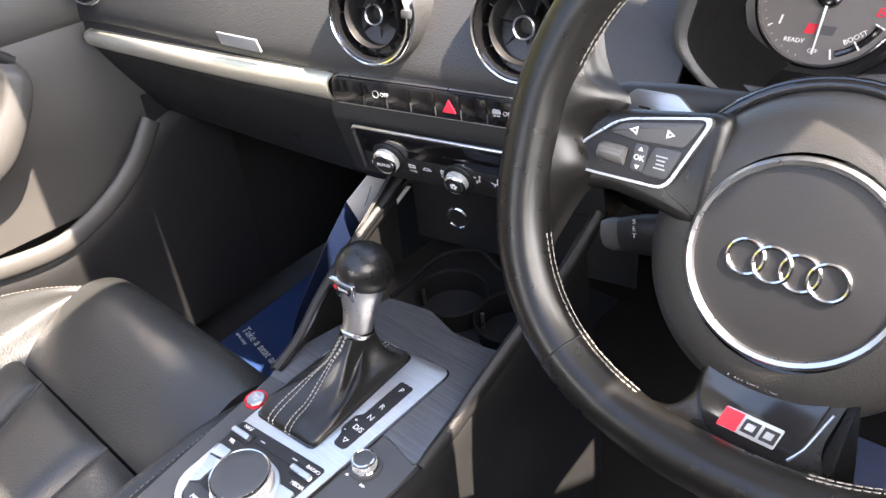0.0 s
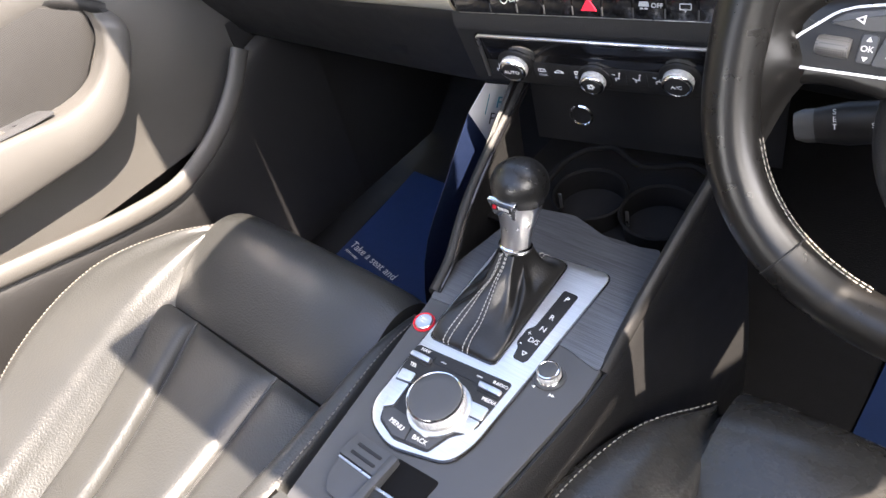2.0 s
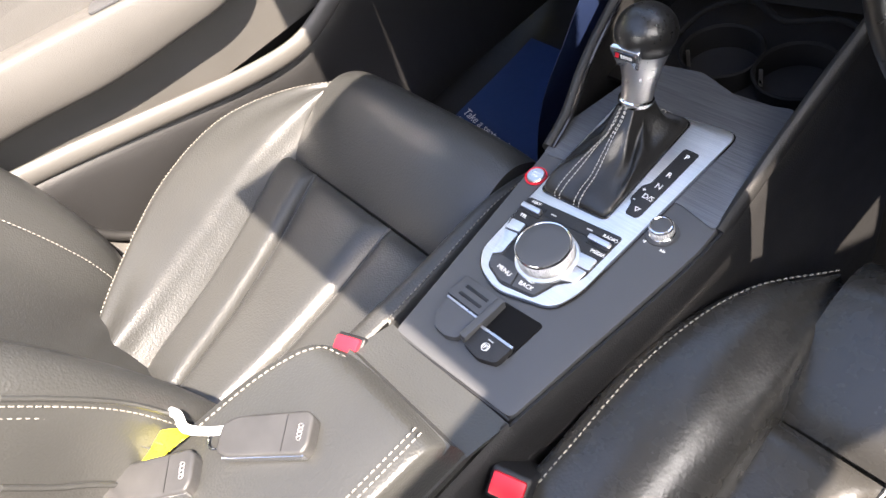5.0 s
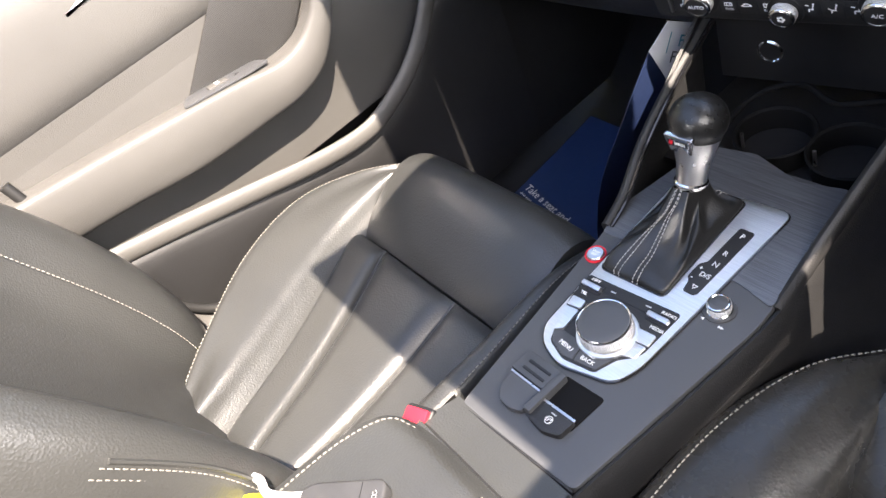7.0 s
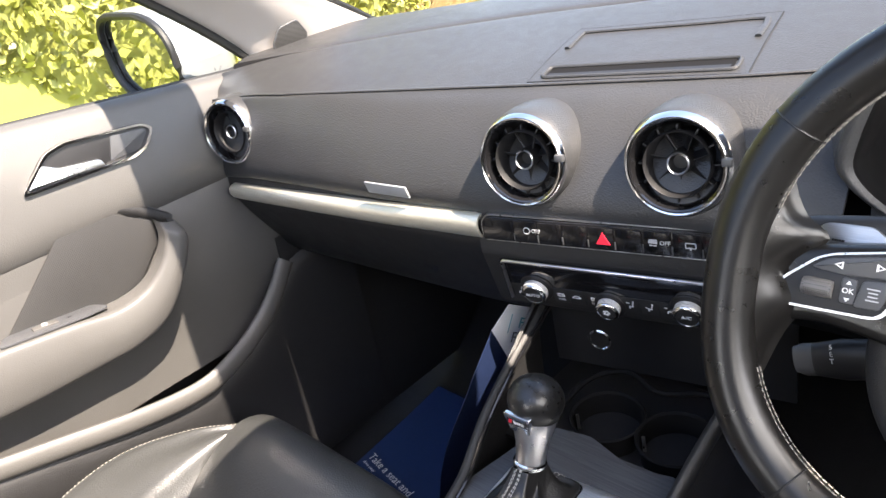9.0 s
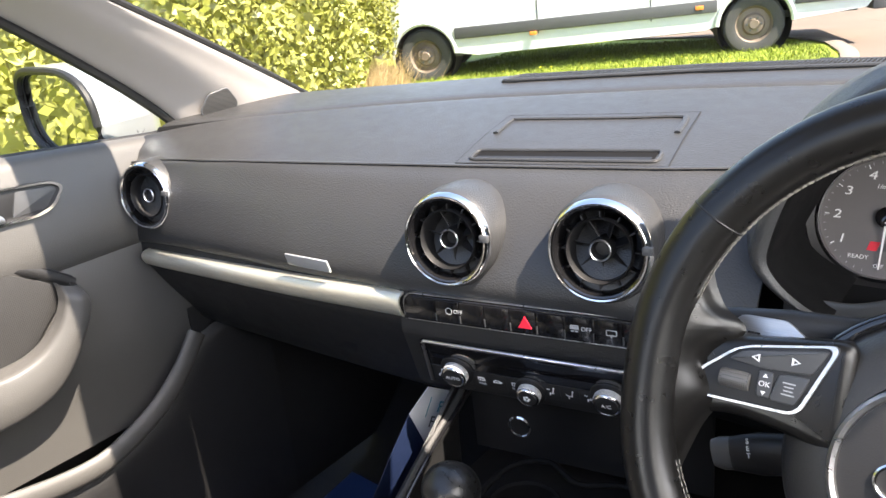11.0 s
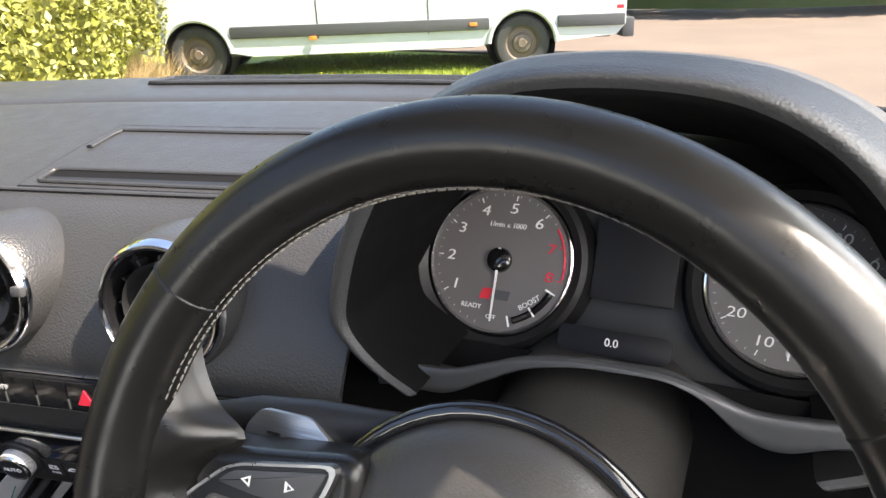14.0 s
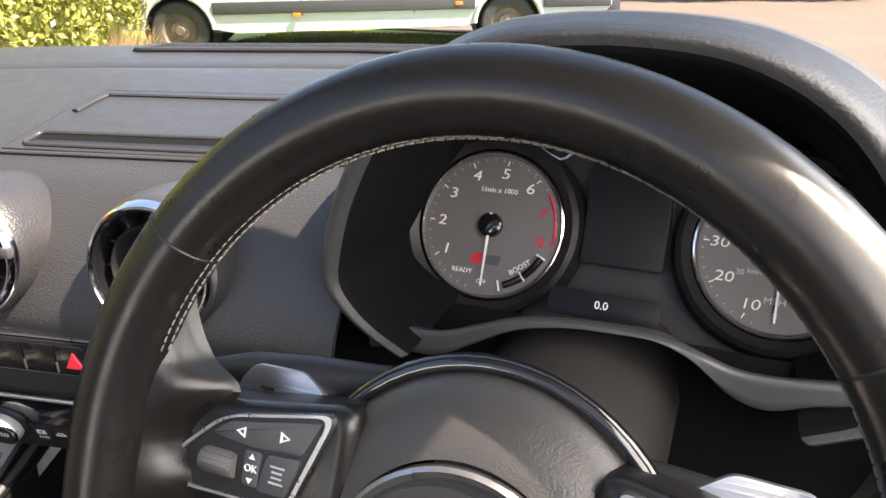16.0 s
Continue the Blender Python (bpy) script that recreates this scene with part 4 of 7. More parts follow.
def spoke(s):
    """One side spoke with its switch pod."""
    SW = WM @ Matrix.Translation((0, 0.0125, -0.031))
    body = [(s * x, y) for x, y in ((0.165, 0.022), (0.153, 0.008), (0.135, 0.0045), (0.10, 0.0095), (0.052, 0.0175), (0.052, -0.055), (0.085, -0.048), (0.118, -0.0445), (0.142, -0.050), (0.152, -0.068), (0.165, -0.085))]
    if s < 0:
        body = body[::-1]
    sp = part("spoke", prism(soft_outline(body[::-1] if s > 0 else body[::-1], 0.012), 0.030, SW @ Matrix.Translation((0, 0, -0.0205)), 0.008, 3), RIM_LEATHER, wheel)
    flare = [[(s * 0.166, y, 0.036), (s * 0.153, y, 0.034), (s * (0.6 * xi + 0.4 * 0.153), y, 0.5 * (0.034 + zi) + 0.002), (s * xi, y, zi), (s * (xi - 0.004), y, zi - 0.006)] for y, xi, zi in ((0.062, 0.1485, 0.022), (0.042, 0.145, 0.018), (0.024, 0.137, 0.013), (0.010, 0.122, 0.0095), (-0.012, 0.139, 0.011), (-0.035, 0.130, 0.0095), (-0.056, 0.139, 0.011), (-0.078, 0.1445, 0.016), (-0.10, 0.1485, 0.022))]
    part("spoke_flare", patch([[tuple(SW @ Vector(p)) for p in r] for r in (flare if s > 0 else flare[::-1])], 4, 4), RIM_LEATHER, sp)
    pod = [(s * x, y) for x, y in ((0.1505, -0.0335), (0.142, -0.020), (0.121, -0.0015), (0.112, 0.0025), (0.0595, 0.0135), (0.078, -0.0345), (0.136, -0.0365))]
    pod = pod if s < 0 else pod[::-1]
    o = soft_outline(pod, 0.008)
    c = (s * 0.104, -0.0145)
    shrink = lambda f: [(c[0] + (x - c[0]) * f, c[1] + (y - c[1]) * f) for x, y in o]
    pr = part("switch_pod", prism(shrink(0.95), 0.004, SW @ Matrix.Translation((0, 0, 0.0085)), 0.001), BLACK, sp)
    part("pod_frame", prism(o, 0.0055, SW @ Matrix.Translation((0, 0, 0.0085)), hole=shrink(0.93)), SILVER, sp, "satin silver switch frame")
    for outline in ([(0.1235, -0.0085), (0.1145, -0.0012), (0.0655, 0.0088), (0.0735, -0.008), (0.1015, -0.0102)], [(0.0918, -0.0112), (0.0738, -0.0098), (0.080, -0.0285), (0.0958, -0.029)]):
        q = [(s * x, y) for x, y in outline]
        part("button", prism(soft_outline(q if s < 0 else q[::-1], 0.003), 0.0055, SW @ Matrix.Translation((0, 0, 0.0088)), 0.001), SATIN, pr)
    part("thumbwheel", tube([SW @ Vector((s * x, -0.0212, 0.0118)) for x in (0.1085, 0.111, 0.118, 0.1245, 0.127)], 0.0062, seg=22, taper=[0.9, 1, 1, 1, 0.88]), DARK_KNURL, pr, "dark knurled thumb roller")
    part("rocker", prism(rounded(0.0092, 0.0165, 0.002, 3), 0.005, SW @ Matrix.Translation((s * 0.0995, -0.0198, 0.0088)), 0.001), SATIN, pr)
    tri = [(-0.0022, 0.0026), (-0.0022, -0.0026), (0.003, 0.0)]
    for x, f in ((0.1066, -1), (0.0836, 1)):
        part("arrow", prism([(f * s * -1 * a, b) for a, b in tri], 0.0003, SW @ Matrix.Translation((s * x, -0.0041 + (0.1066 - x) * 0.09, 0.0144)), hole=[(f * s * -1 * a * 0.5 + 0.0002, b * 0.5) for a, b in tri]), PRINT, pr)
    lettering("OK", 0.0048, SW @ pose(s * 0.0995, -0.0198, 0.0141), PRINT, pr)
    for y, f in ((-0.0155, 1), (-0.0242, -1)):
        part("arrow", prism([(-0.0017, 0), (0.0017, 0), (0, 0.0026 * f)], 0.0003, SW @ Matrix.Translation((s * 0.0995, y, 0.0139))), PRINT, pr)
    for k in range(4):
        part("symbol", box((0.0075 if k in (0, 3) else 0.0055, 0.0008, 0.0003), SW @ Matrix.Translation((s * 0.0852, -0.0158 - k * 0.0024, 0.0145))), PRINT_DIM, pr)
    pd = soft_outline([(s * x, y) for x, y in ((0.127, -0.005), (0.126, 0.020), (0.118, 0.030), (0.088, 0.031), (0.070, 0.018), (0.066, -0.005))], 0.004)
    part("shift_paddle", prism(pd if s < 0 else pd[::-1], 0.004, SW @ Matrix.Translation((0.012 * s, -0.011, -0.026)), 0.0007), PADDLE, sp, "satin silver shift paddle")
    part("paddle_mark", box((0.008, 0.0015, 0.0006), SW @ Matrix.Translation((s * 0.120, 0.008, -0.0215))), BLACK, sp)
    return sp


spoke(-1)
spoke(1)
LW = WM @ Matrix.Translation((0.004, -0.160, -0.031)) @ pose(0, 0, 0, -13) @ Matrix.Translation((0, 0.160, 0))
low = part("lower_spoke", prism(soft_outline([(-0.035, -0.09), (-0.035, -0.140), (-0.045, -0.154), (-0.066, -0.160), (-0.066, -0.172), (0.070, -0.172), (0.070, -0.160), (0.052, -0.152), (0.046, -0.138), (0.054, -0.09)], 0.008), 0.026, LW @ Matrix.Translation((0, 0, -0.014)), 0.006, 3), RIM_LEATHER, wheel)
part("gloss_insert", prism(soft_outline([(-0.032, -0.09), (-0.031, -0.136), (-0.022, -0.154), (-0.002, -0.1595), (0.024, -0.154), (0.031, -0.147), (0.043, -0.09)], 0.008), 0.003, LW @ Matrix.Translation((0, 0, 0.0105)), 0.001), GLOSS, low)
part("insert_edge", tube([LW @ Vector((x, y, 0.0125)) for x, y in ((0.027, -0.152), (0.033, -0.142), (0.040, -0.118))], 0.0012, seg=8), SILVER, low)
bd = part("badge", prism(soft_outline([(-0.0175, -0.0065), (0.016, -0.0065), (0.0185, 0.0065), (-0.015, 0.0065)], 0.0012), 0.0018, LW @ Matrix.Translation((0.0025, -0.1435, 0.0125)), 0.0004), SHELL, low, "small silver and red badge")
part("badge_block", prism([(-0.0172, -0.006), (-0.006, -0.006), (-0.0035, 0.006), (-0.0148, 0.006)], 0.0006, LW @ Matrix.Translation((0.0025, -0.1435, 0.0143))), RED, bd)
for k, (x0, x1) in enumerate(((-0.004, 0.005), (0.0068, 0.0155))):
    part("badge_bar", prism([(x0, -0.0042), (x1, -0.0042), (x1 + 0.0016, 0.0042), (x0 + 0.0016, 0.0042)], 0.0006, LW @ Matrix.Translation((0.0025, -0.1435, 0.0143)), hole=[(x0 + 0.002, -0.0022), (x1 - 0.002, -0.0022), (x1 - 0.001, 0.0022), (x0 + 0.003, 0.0022)]), BLACK, bd)


def stalk(name, label, root, tip, r0, r1, marks):
    st = thing(name, label, "control stalk")
    a, b = Vector(root), Vector(tip)
    pts = [a.lerp(b, u) for u in (0, 0.2, 0.45, 0.7, 0.9, 0.97, 1.0)]
    arm = part("arm", tube(pts, r0, seg=16, flat=0.6, taper=[0.7, 0.8, 1.0, 1.05, r1 / r0, 0.9 * r1 / r0, 0.6 * r1 / r0]), BLACK, st)
    part("end_cap", tube([b.lerp(a, 0.12), b.lerp(a, 0.06), b], r1 * 1.03, seg=16, flat=0.6, taper=[1, 1, 0.8]), SATIN, st)
    for word, size, m in marks:
        lettering(word, size, m, PRINT, arm)
    return st


def stalk_text(root, tip, u, up, off):
    """Writing on the driver's side of a stalk."""
    a, b = Vector(root), Vector(tip)
    across = (b - a).normalized()
    if across.x < 0:
        across = -across
    out = Vector((0.0, -0.92, 0.39))
    out = (out - across * out.dot(across)).normalized()
    vert = out.cross(across)
    c = a.lerp(b, u) + out * off + vert * up
    return Matrix(((across.x, vert.x, out.x, c.x), (across.y, vert.y, out.y, c.y), (across.z, vert.z, out.z, c.z), (0, 0, 0, 1)))


ra, ta = (0.33, -0.055, 0.815), (0.222, -0.078, 0.7935)
stalk("cruise_control_stalk", "black plastic cruise control stalk with white lettering", ra, ta, 0.0165, 0.0135,
      [("S\nE\nT", 0.0052, stalk_text(ra, ta, 0.76, 0.0055, 0.0108)), ("SPEED", 0.0052, stalk_text(ra, ta, 0.50, 0.0, 0.0112)), ("OFF\nCANCEL\nON\nRESUME", 0.0046, stalk_text(ra, ta, 0.18, 0.007, 0.0104))])
rb, tb = (0.335, -0.058, 0.907), (0.188, -0.066, 0.885)
ind = stalk("indicator_stalk", "black plastic indicator stalk with white symbols", rb, tb, 0.0185, 0.0145, [])
for u, word in ((0.86, "arrows"),):
    for sx in (-1, 1):
        part("symbol", prism([(sx * 0.001, 0.0018), (sx * 0.0045, 0.0018), (sx * 0.0045, 0.0032), (sx * 0.0078, 0.0), (sx * 0.0045, -0.0032), (sx * 0.0045, -0.0018), (sx * 0.001, -0.0018)], 0.0003, stalk_text(rb, tb, u, -0.001, 0.0126)), PRINT, ind)
part("symbol", prism([(-0.0018, -0.0035), (0.0018, -0.0035), (0.0018, 0.001), (0.0035, 0.001), (0, 0.005), (-0.0035, 0.001), (-0.0018, 0.001)], 0.0003, stalk_text(rb, tb, 0.18, 0.002, 0.0126)), PRINT, ind)
rc, tc = (0.40, -0.045, 0.880), (0.53, -0.07, 0.872)
wip = stalk("wiper_stalk", "black plastic wiper stalk with white lettering", rc, tc, 0.0185, 0.0145, [("HIGH\nLOW", 0.0055, stalk_text(rc, tc, 0.62, 0.007, 0.0126))])
part("symbol", prism([(-0.0018, -0.0045), (0.0018, -0.0045), (0.0018, 0.001), (0.004, 0.001), (0, 0.006), (-0.004, 0.001), (-0.0018, 0.001)], 0.0003, stalk_text(rc, tc, 0.80, 0.005, 0.0126)), PRINT, wip)

# ---- centre console ----
ZC = 0.597
console = thing("centre_console", "grey and black centre console with brushed dark inlay", "centre console")
top_out = soft_outline([(-0.037, -0.475), (0.110, -0.467), (0.131, -0.25), (0.124, -0.152), (0.112, -0.068), (0.0, -0.072), (-0.06, -0.075), (-0.080, -0.19), (-0.070, -0.235)], 0.008)
part("console_top", prism(top_out, 0.02, Matrix.Translation((0, 0, ZC - 0.0205)), 0.003), SATIN, console)
inlay = soft_outline([(-0.0695, -0.232), (0.088, -0.216), (0.1285, -0.225), (0.122, -0.150), (0.106, -0.066), (0.06, -0.078), (0.0, -0.060), (-0.055, -0.070), (-0.0785, -0.19)], 0.006)
part("brushed_inlay", prism(inlay, 0.0018, Matrix.Translation((0, 0, ZC - 0.0006)), 0.0008), DARK_BRUSHED, console, "dark brushed inlay")
# side walls of the console
for s, top, foot in ((1, [(0.111, -0.52), (0.111, -0.466), (0.1315, -0.25), (0.1245, -0.15), (0.128, -0.08), (0.132, 0.03)], 0.03), (-1, [(-0.04, -0.52), (-0.037, -0.474), (-0.0705, -0.235), (-0.080, -0.19), (-0.108, -0.11), (-0.128, 0.03)], -0.02)):
    zt = [ZC - 0.004, ZC - 0.004, ZC - 0.004, ZC - 0.002, ZC + 0.03, 0.70]
    rows = []
    for (x, y), z in zip(top, zt):
        rows.append([(x, y, z), (x + s * 0.004, y, z - 0.012), (x + s * 0.008, y, z - 0.05), (x + s * 0.012, y, z - 0.1), (x + foot, y, 0.40), (x + foot, y, 0.25)])
    part("side_panel", patch(rows, 5, 4, 0.004), DASH_LOW, console)
rail_l = [(-0.124, 0.06, 0.692), (-0.122, 0.012, 0.668), (-0.112, -0.06, 0.645), (-0.098, -0.125, 0.624), (-0.082, -0.180, 0.601), (-0.073, -0.222, 0.592)]
part("knee_rail", tube(spline(rail_l, 8), 0.010, seg=12, flat=0.7), DASH_LOW, console)
part("rail_bead", tube(spline([(x + 0.008, y, z + 0.006) for x, y, z in rail_l], 8), 0.0022, seg=8), GLOSS, console)
rail_r = [(0.140, 0.06, 0.712), (0.138, 0.0, 0.675), (0.133, -0.07, 0.645), (0.129, -0.13, 0.617), (0.126, -0.165, 0.597), (0.130, -0.22, 0.588)]
part("knee_rail", tube(spline(rail_r, 8), 0.010, seg=12, flat=0.7), DASH_LOW, console)
part("side_crease", tube(spline([(0.124, -0.14, 0.565), (0.138, -0.25, 0.56), (0.122, -0.42, 0.548), (0.118, -0.5, 0.545)], 8), 0.004, seg=8), DASH_LOW, console)
# storage recess in front, socket and cup holders
part("recess_back", patch([[(x, 0.098 + 0.19 * x, z) for z in (0.70, 0.62, 0.575)] for x in (-0.14, 0.0, 0.15)], 3, 3, 0.004), BLACK, console)
part("recess_floor", box((0.27, 0.19, 0.006), pose(0.0, 0.02, 0.556), 0.002), BLACK, console)
sk = Matrix.Translation((-0.078, 0.083, 0.6165)) @ pose(0, 0, 0, 0, 0, 11) @ pose(0, 0, 0, 90)
sock = part("power_socket", lathe([(0.0115, -0.03), (0.0115, 0.003), (0.0135, 0.0055), (0.0155, 0.004), (0.016, -0.004)], sk, 36), CHROME, console, "chrome-rimmed power socket")
part("socket_glow_ring", lathe([(0.016, 0.001), (0.0172, 0.002), (0.018, -0.002)], sk, 36), RED, sock)
part("socket_well", lathe([(0.0115, -0.028), (0.003, -0.028), (0.003, -0.015), (0, -0.014)], sk, 20), BLACK, sock)
# cups and their surround coloured near-black to carry the shade inside them
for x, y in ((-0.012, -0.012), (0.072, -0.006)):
    c = part("cup_holder", lathe([(0.045, 0.004), (0.043, 0.006), (0.0405, 0.003), (0.039, -0.05), (0, -0.052)], Matrix.Translation((x, y, 0.583)), 40), RECESS_SHADE, console)
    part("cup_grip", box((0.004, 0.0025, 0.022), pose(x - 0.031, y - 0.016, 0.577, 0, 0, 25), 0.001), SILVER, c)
part("cup_surround", tube(spline([(-0.062, -0.062, 0.590), (-0.06, 0.02, 0.598), (-0.02, 0.05, 0.606), (0.03, 0.036, 0.604), (0.08, 0.056, 0.606), (0.118, 0.03, 0.603), (0.118, -0.05, 0.594)], 8), 0.0035, seg=10), RECESS_SHADE, console)

# shifter surround with its gaiter frame, gate label and rotary controls
surround_out = soft_outline([(-0.047, -0.132), (0.082, -0.119), (0.0795, -0.262), (0.078, -0.345), (0.069, -0.370), (0.012, -0.386), (-0.018, -0.376), (-0.032, -0.360), (-0.0375, -0.29)], 0.013, 5)
plate = part("shifter_surround", prism(surround_out, 0.005, Matrix.Translation((0, 0, ZC - 0.001)), 0.0018), PLATE, console, "brushed silver shifter surround")
part("plate_edge", tube([(x, y, ZC + 0.0008) for x, y in surround_out], 0.0016, True, 8), GLOSS, plate)
part("gaiter_well", prism(soft_outline([(-0.041, -0.140), (0.037, -0.127), (0.0455, -0.270), (-0.0345, -0.275)], 0.008), 0.003, Matrix.Translation((0, 0, ZC + 0.0025)), 0.0008), GLOSS, plate)
gate = part("gate_label", prism(soft_outline([(0.0515, -0.160), (0.068, -0.160), (0.068, -0.2485), (0.0655, -0.2525), (0.0535, -0.2525), (0.051, -0.240), (0.0465, -0.236), (0.0465, -0.2175), (0.0515, -0.212)][::-1], 0.003), 0.0012, Matrix.Translation((0, 0, ZC + 0.0038)), 0.0004), DASH_LOW, plate, "dark gear gate label")
for word, x, y, s in (("P", 0.0603, -0.1695, 0.0085), ("R", 0.060, -0.1955, 0.0085), ("N", 0.0605, -0.2115, 0.0085), ("D/S", 0.0605, -0.2275, 0.0078), ("+", 0.0515, -0.2215, 0.007), ("-", 0.0510, -0.2345, 0.009)):
    lettering(word, s, lying(x, y, ZC + 0.0052), PRINT, gate)
part("arrow", prism([(-0.0032, 0.002), (0.0032, 0.002), (0, -0.003)], 0.0003, lying(0.0605, -0.2435, ZC + 0.005), hole=[(-0.0019, 0.0013), (0.0019, 0.0013), (0, -0.0016)]), PRINT, gate)
mmi = part("control_deck", prism(soft_outline([(-0.0365, -0.2865), (0.0715, -0.2765), (0.071, -0.330), (0.066, -0.3395), (0.056, -0.349), (0.048, -0.3725), (0.012, -0.379), (-0.012, -0.371), (-0.019, -0.357), (-0.0335, -0.318)][::-1], 0.004), 0.0015, Matrix.Translation((0, 0, ZC + 0.0038)), 0.0004), DASH_LOW, plate)
KX, KY = 0.029, -0.332
part("groove", box((0.100, 0.0012, 0.001), pose(0.017, -0.2945, ZC + 0.0053, 0, 0, 4)), BLACK, mmi)
for pts in ([(-0.0305, -0.317), (-0.014, -0.3155), (-0.0125, -0.326), (-0.0285, -0.329)], [(-0.0282, -0.3305), (-0.0122, -0.328), (-0.0095, -0.353), (-0.018, -0.3595)], [(0.0415, -0.312), (0.0695, -0.3095), (0.0705, -0.323), (0.0465, -0.3255)], [(0.0468, -0.327), (0.0702, -0.3245), (0.0685, -0.3385), (0.044, -0.3505), (0.034, -0.352)]):
    part("silver_key", prism(soft_outline(pts[::-1], 0.002), 0.0028, Matrix.Translation((0, 0, ZC + 0.0048)), 0.0008), PLATE, mmi)
for pts in ([(-0.017, -0.360), (-0.0085, -0.3545), (0.018, -0.3545), (0.0225, -0.3745), (0.010, -0.3765), (-0.0105, -0.369)], [(0.0195, -0.3545), (0.054, -0.3495), (0.0475, -0.3705), (0.024, -0.3745)]):
    part("menu_key", prism(soft_outline(pts[::-1], 0.002), 0.0018, Matrix.Translation((0, 0, ZC + 0.0048)), 0.0006), SATIN, mmi)
lettering("MENU", 0.0065, lying(0.0065, -0.3665, ZC + 0.0069, -5), PRINT, mmi)
lettering("BACK", 0.0062, lying(0.0355, -0.3672, ZC + 0.0069, 4), PRINT, mmi)
part("symbol", tube([(0.0315, -0.362, ZC + 0.0068), (0.038, -0.362, ZC + 0.0068), (0.0395, -0.361, ZC + 0.0068), (0.038, -0.3595, ZC + 0.0068), (0.033, -0.3595, ZC + 0.0068)], 0.0005, seg=5), PRINT, mmi)
KM = Matrix.Translation((KX, KY, ZC + 0.005))
rk = part("rotary_knob", lathe([(0.0305, 0.0), (0.030, 0.003), (0.027, 0.004), (0.0265, 0.006)], KM, 56), PLATE, mmi, "large rotary control knob")
part("knob_grip", lathe([(0.0262, 0.006), (0.0268, 0.007), (0.0268, 0.017), (0.0262, 0.018)], KM, 64), KNURL, rk)
part("knob_ring", lathe([(0.0265, 0.0175), (0.0264, 0.0195), (0.0255, 0.0206), (0.0245, 0.0200)], KM, 56), CHROME, rk)
part("touch_pad", lathe([(0.0247, 0.0200), (0.0236, 0.0207), (0.015, 0.0210), (0, 0.0211)], KM, 48), SATIN, rk)
for x, y, words in ((-0.0215, -0.2975, ("NAV", "TEL")), (0.0585, -0.292, ("RADIO", "MEDIA"))):
    s = part("toggle_seat", box((0.024, 0.013, 0.0012), lying(x, y, ZC + 0.0056, 4), 0.0004), BLACK, mmi)
    part("toggle", box((0.0235, 0.0058, 0.007), pose(x, y - 0.001, ZC + 0.0085, 18, 0, 3), 0.002), SILVER, s, "silver toggle switch")
    lettering(words[0], 0.0052, lying(x + (-0.003 if x < 0 else 0.0045), y + 0.0082, ZC + 0.0056, 4), PRINT, mmi)
    lettering(words[1], 0.0052, lying(x + (-0.003 if x < 0 else 0.0055), y - 0.0108, ZC + 0.0056, 4), PRINT, mmi)
    part("indicator_bar", box((0.006, 0.0012, 0.0004), pose(x + (0.022 if x < 0 else -0.018), y + 0.006, ZC + 0.0055, 0, 0, 4)), PRINT_DIM, mmi)
vk = part("volume_knob", lathe([(0.0118, 0.0), (0.0118, 0.002), (0.0108, 0.003), (0.0108, 0.010), (0.0102, 0.0118), (0.009, 0.0122), (0.0085, 0.0117)], Matrix.Translation((0.0935, -0.2505, ZC)), 40), CHROME, console, "small chrome volume knob")
part("knob_cap", lathe([(0.0086, 0.0116), (0.008, 0.012), (0, 0.012)], Matrix.Translation((0.0935, -0.2505, ZC)), 32), SATIN, vk)
part("knob_grip", lathe([(0.0109, 0.003), (0.0112, 0.0035), (0.0112, 0.0095), (0.0109, 0.010)], Matrix.Translation((0.0935, -0.2505, ZC)), 40), KNURL, vk)
part("knob_seat", lathe([(0.0155, 0.0), (0.015, 0.0012), (0.0118, 0.0006)], Matrix.Translation((0.0935, -0.2505, ZC)), 40), SATIN, console)
for x, y, f in ((0.0865, -0.2665, -1), (0.1050, -0.2665, 1)):
    part("skip_mark", join(prism([(-0.0015, 0.0015), (-0.0015, -0.0015), (0.0015 * f, 0)], 0.0003, lying(x, y, ZC + 0.0002)), prism([(0.0012, 0.0015), (0.0012, -0.0015), (0.0012 + 0.003 * f, 0)], 0.0003, lying(x, y, ZC + 0.0002))), PRINT, console)
bt = part("start_button", lathe([(0.0095, 0.0), (0.0095, 0.003), (0.0085, 0.0042), (0, 0.0045)], Matrix.Translation((-0.0535, -0.2605, ZC - 0.001)), 36), SILVER, console, "silver start button with red ring")
part("red_ring", lathe([(0.0099, 0.002), (0.0106, 0.0032), (0.0114, 0.0032), (0.0119, 0.001)], Matrix.Translation((-0.0535, -0.2605, ZC - 0.001)), 36), RED, bt)
lettering("START", 0.0033, lying(-0.0535, -0.2585, ZC + 0.0034), PRINT, bt)
lettering("STOP", 0.0033, lying(-0.0535, -0.2625, ZC + 0.0034), PRINT, bt)
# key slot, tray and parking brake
# the tray is a flat plate; its near-black colour paints a shaded recess
tray = part("tray", prism(soft_outline([(0.0265, -0.389), (0.073, -0.386), (0.0705, -0.430), (0.030, -0.432)], 0.004), 0.0015, Matrix.Translation((0, 0, ZC - 0.0005)), 0.0005), RECESS_SHADE, console)
ks = part("key_slot", box((0.047, 0.026, 0.008), pose(0.003, -0.4035, ZC + 0.003, -6, 0, 0), 0.002), SATIN, console)
for y in (-0.400, -0.409):
    part("slot", box((0.0285, 0.0032, 0.0012), pose(0.004, y, ZC + 0.0074 - (y + 0.4035) * 0.1, -6, 0, 0), 0.0004), BLACK, ks)
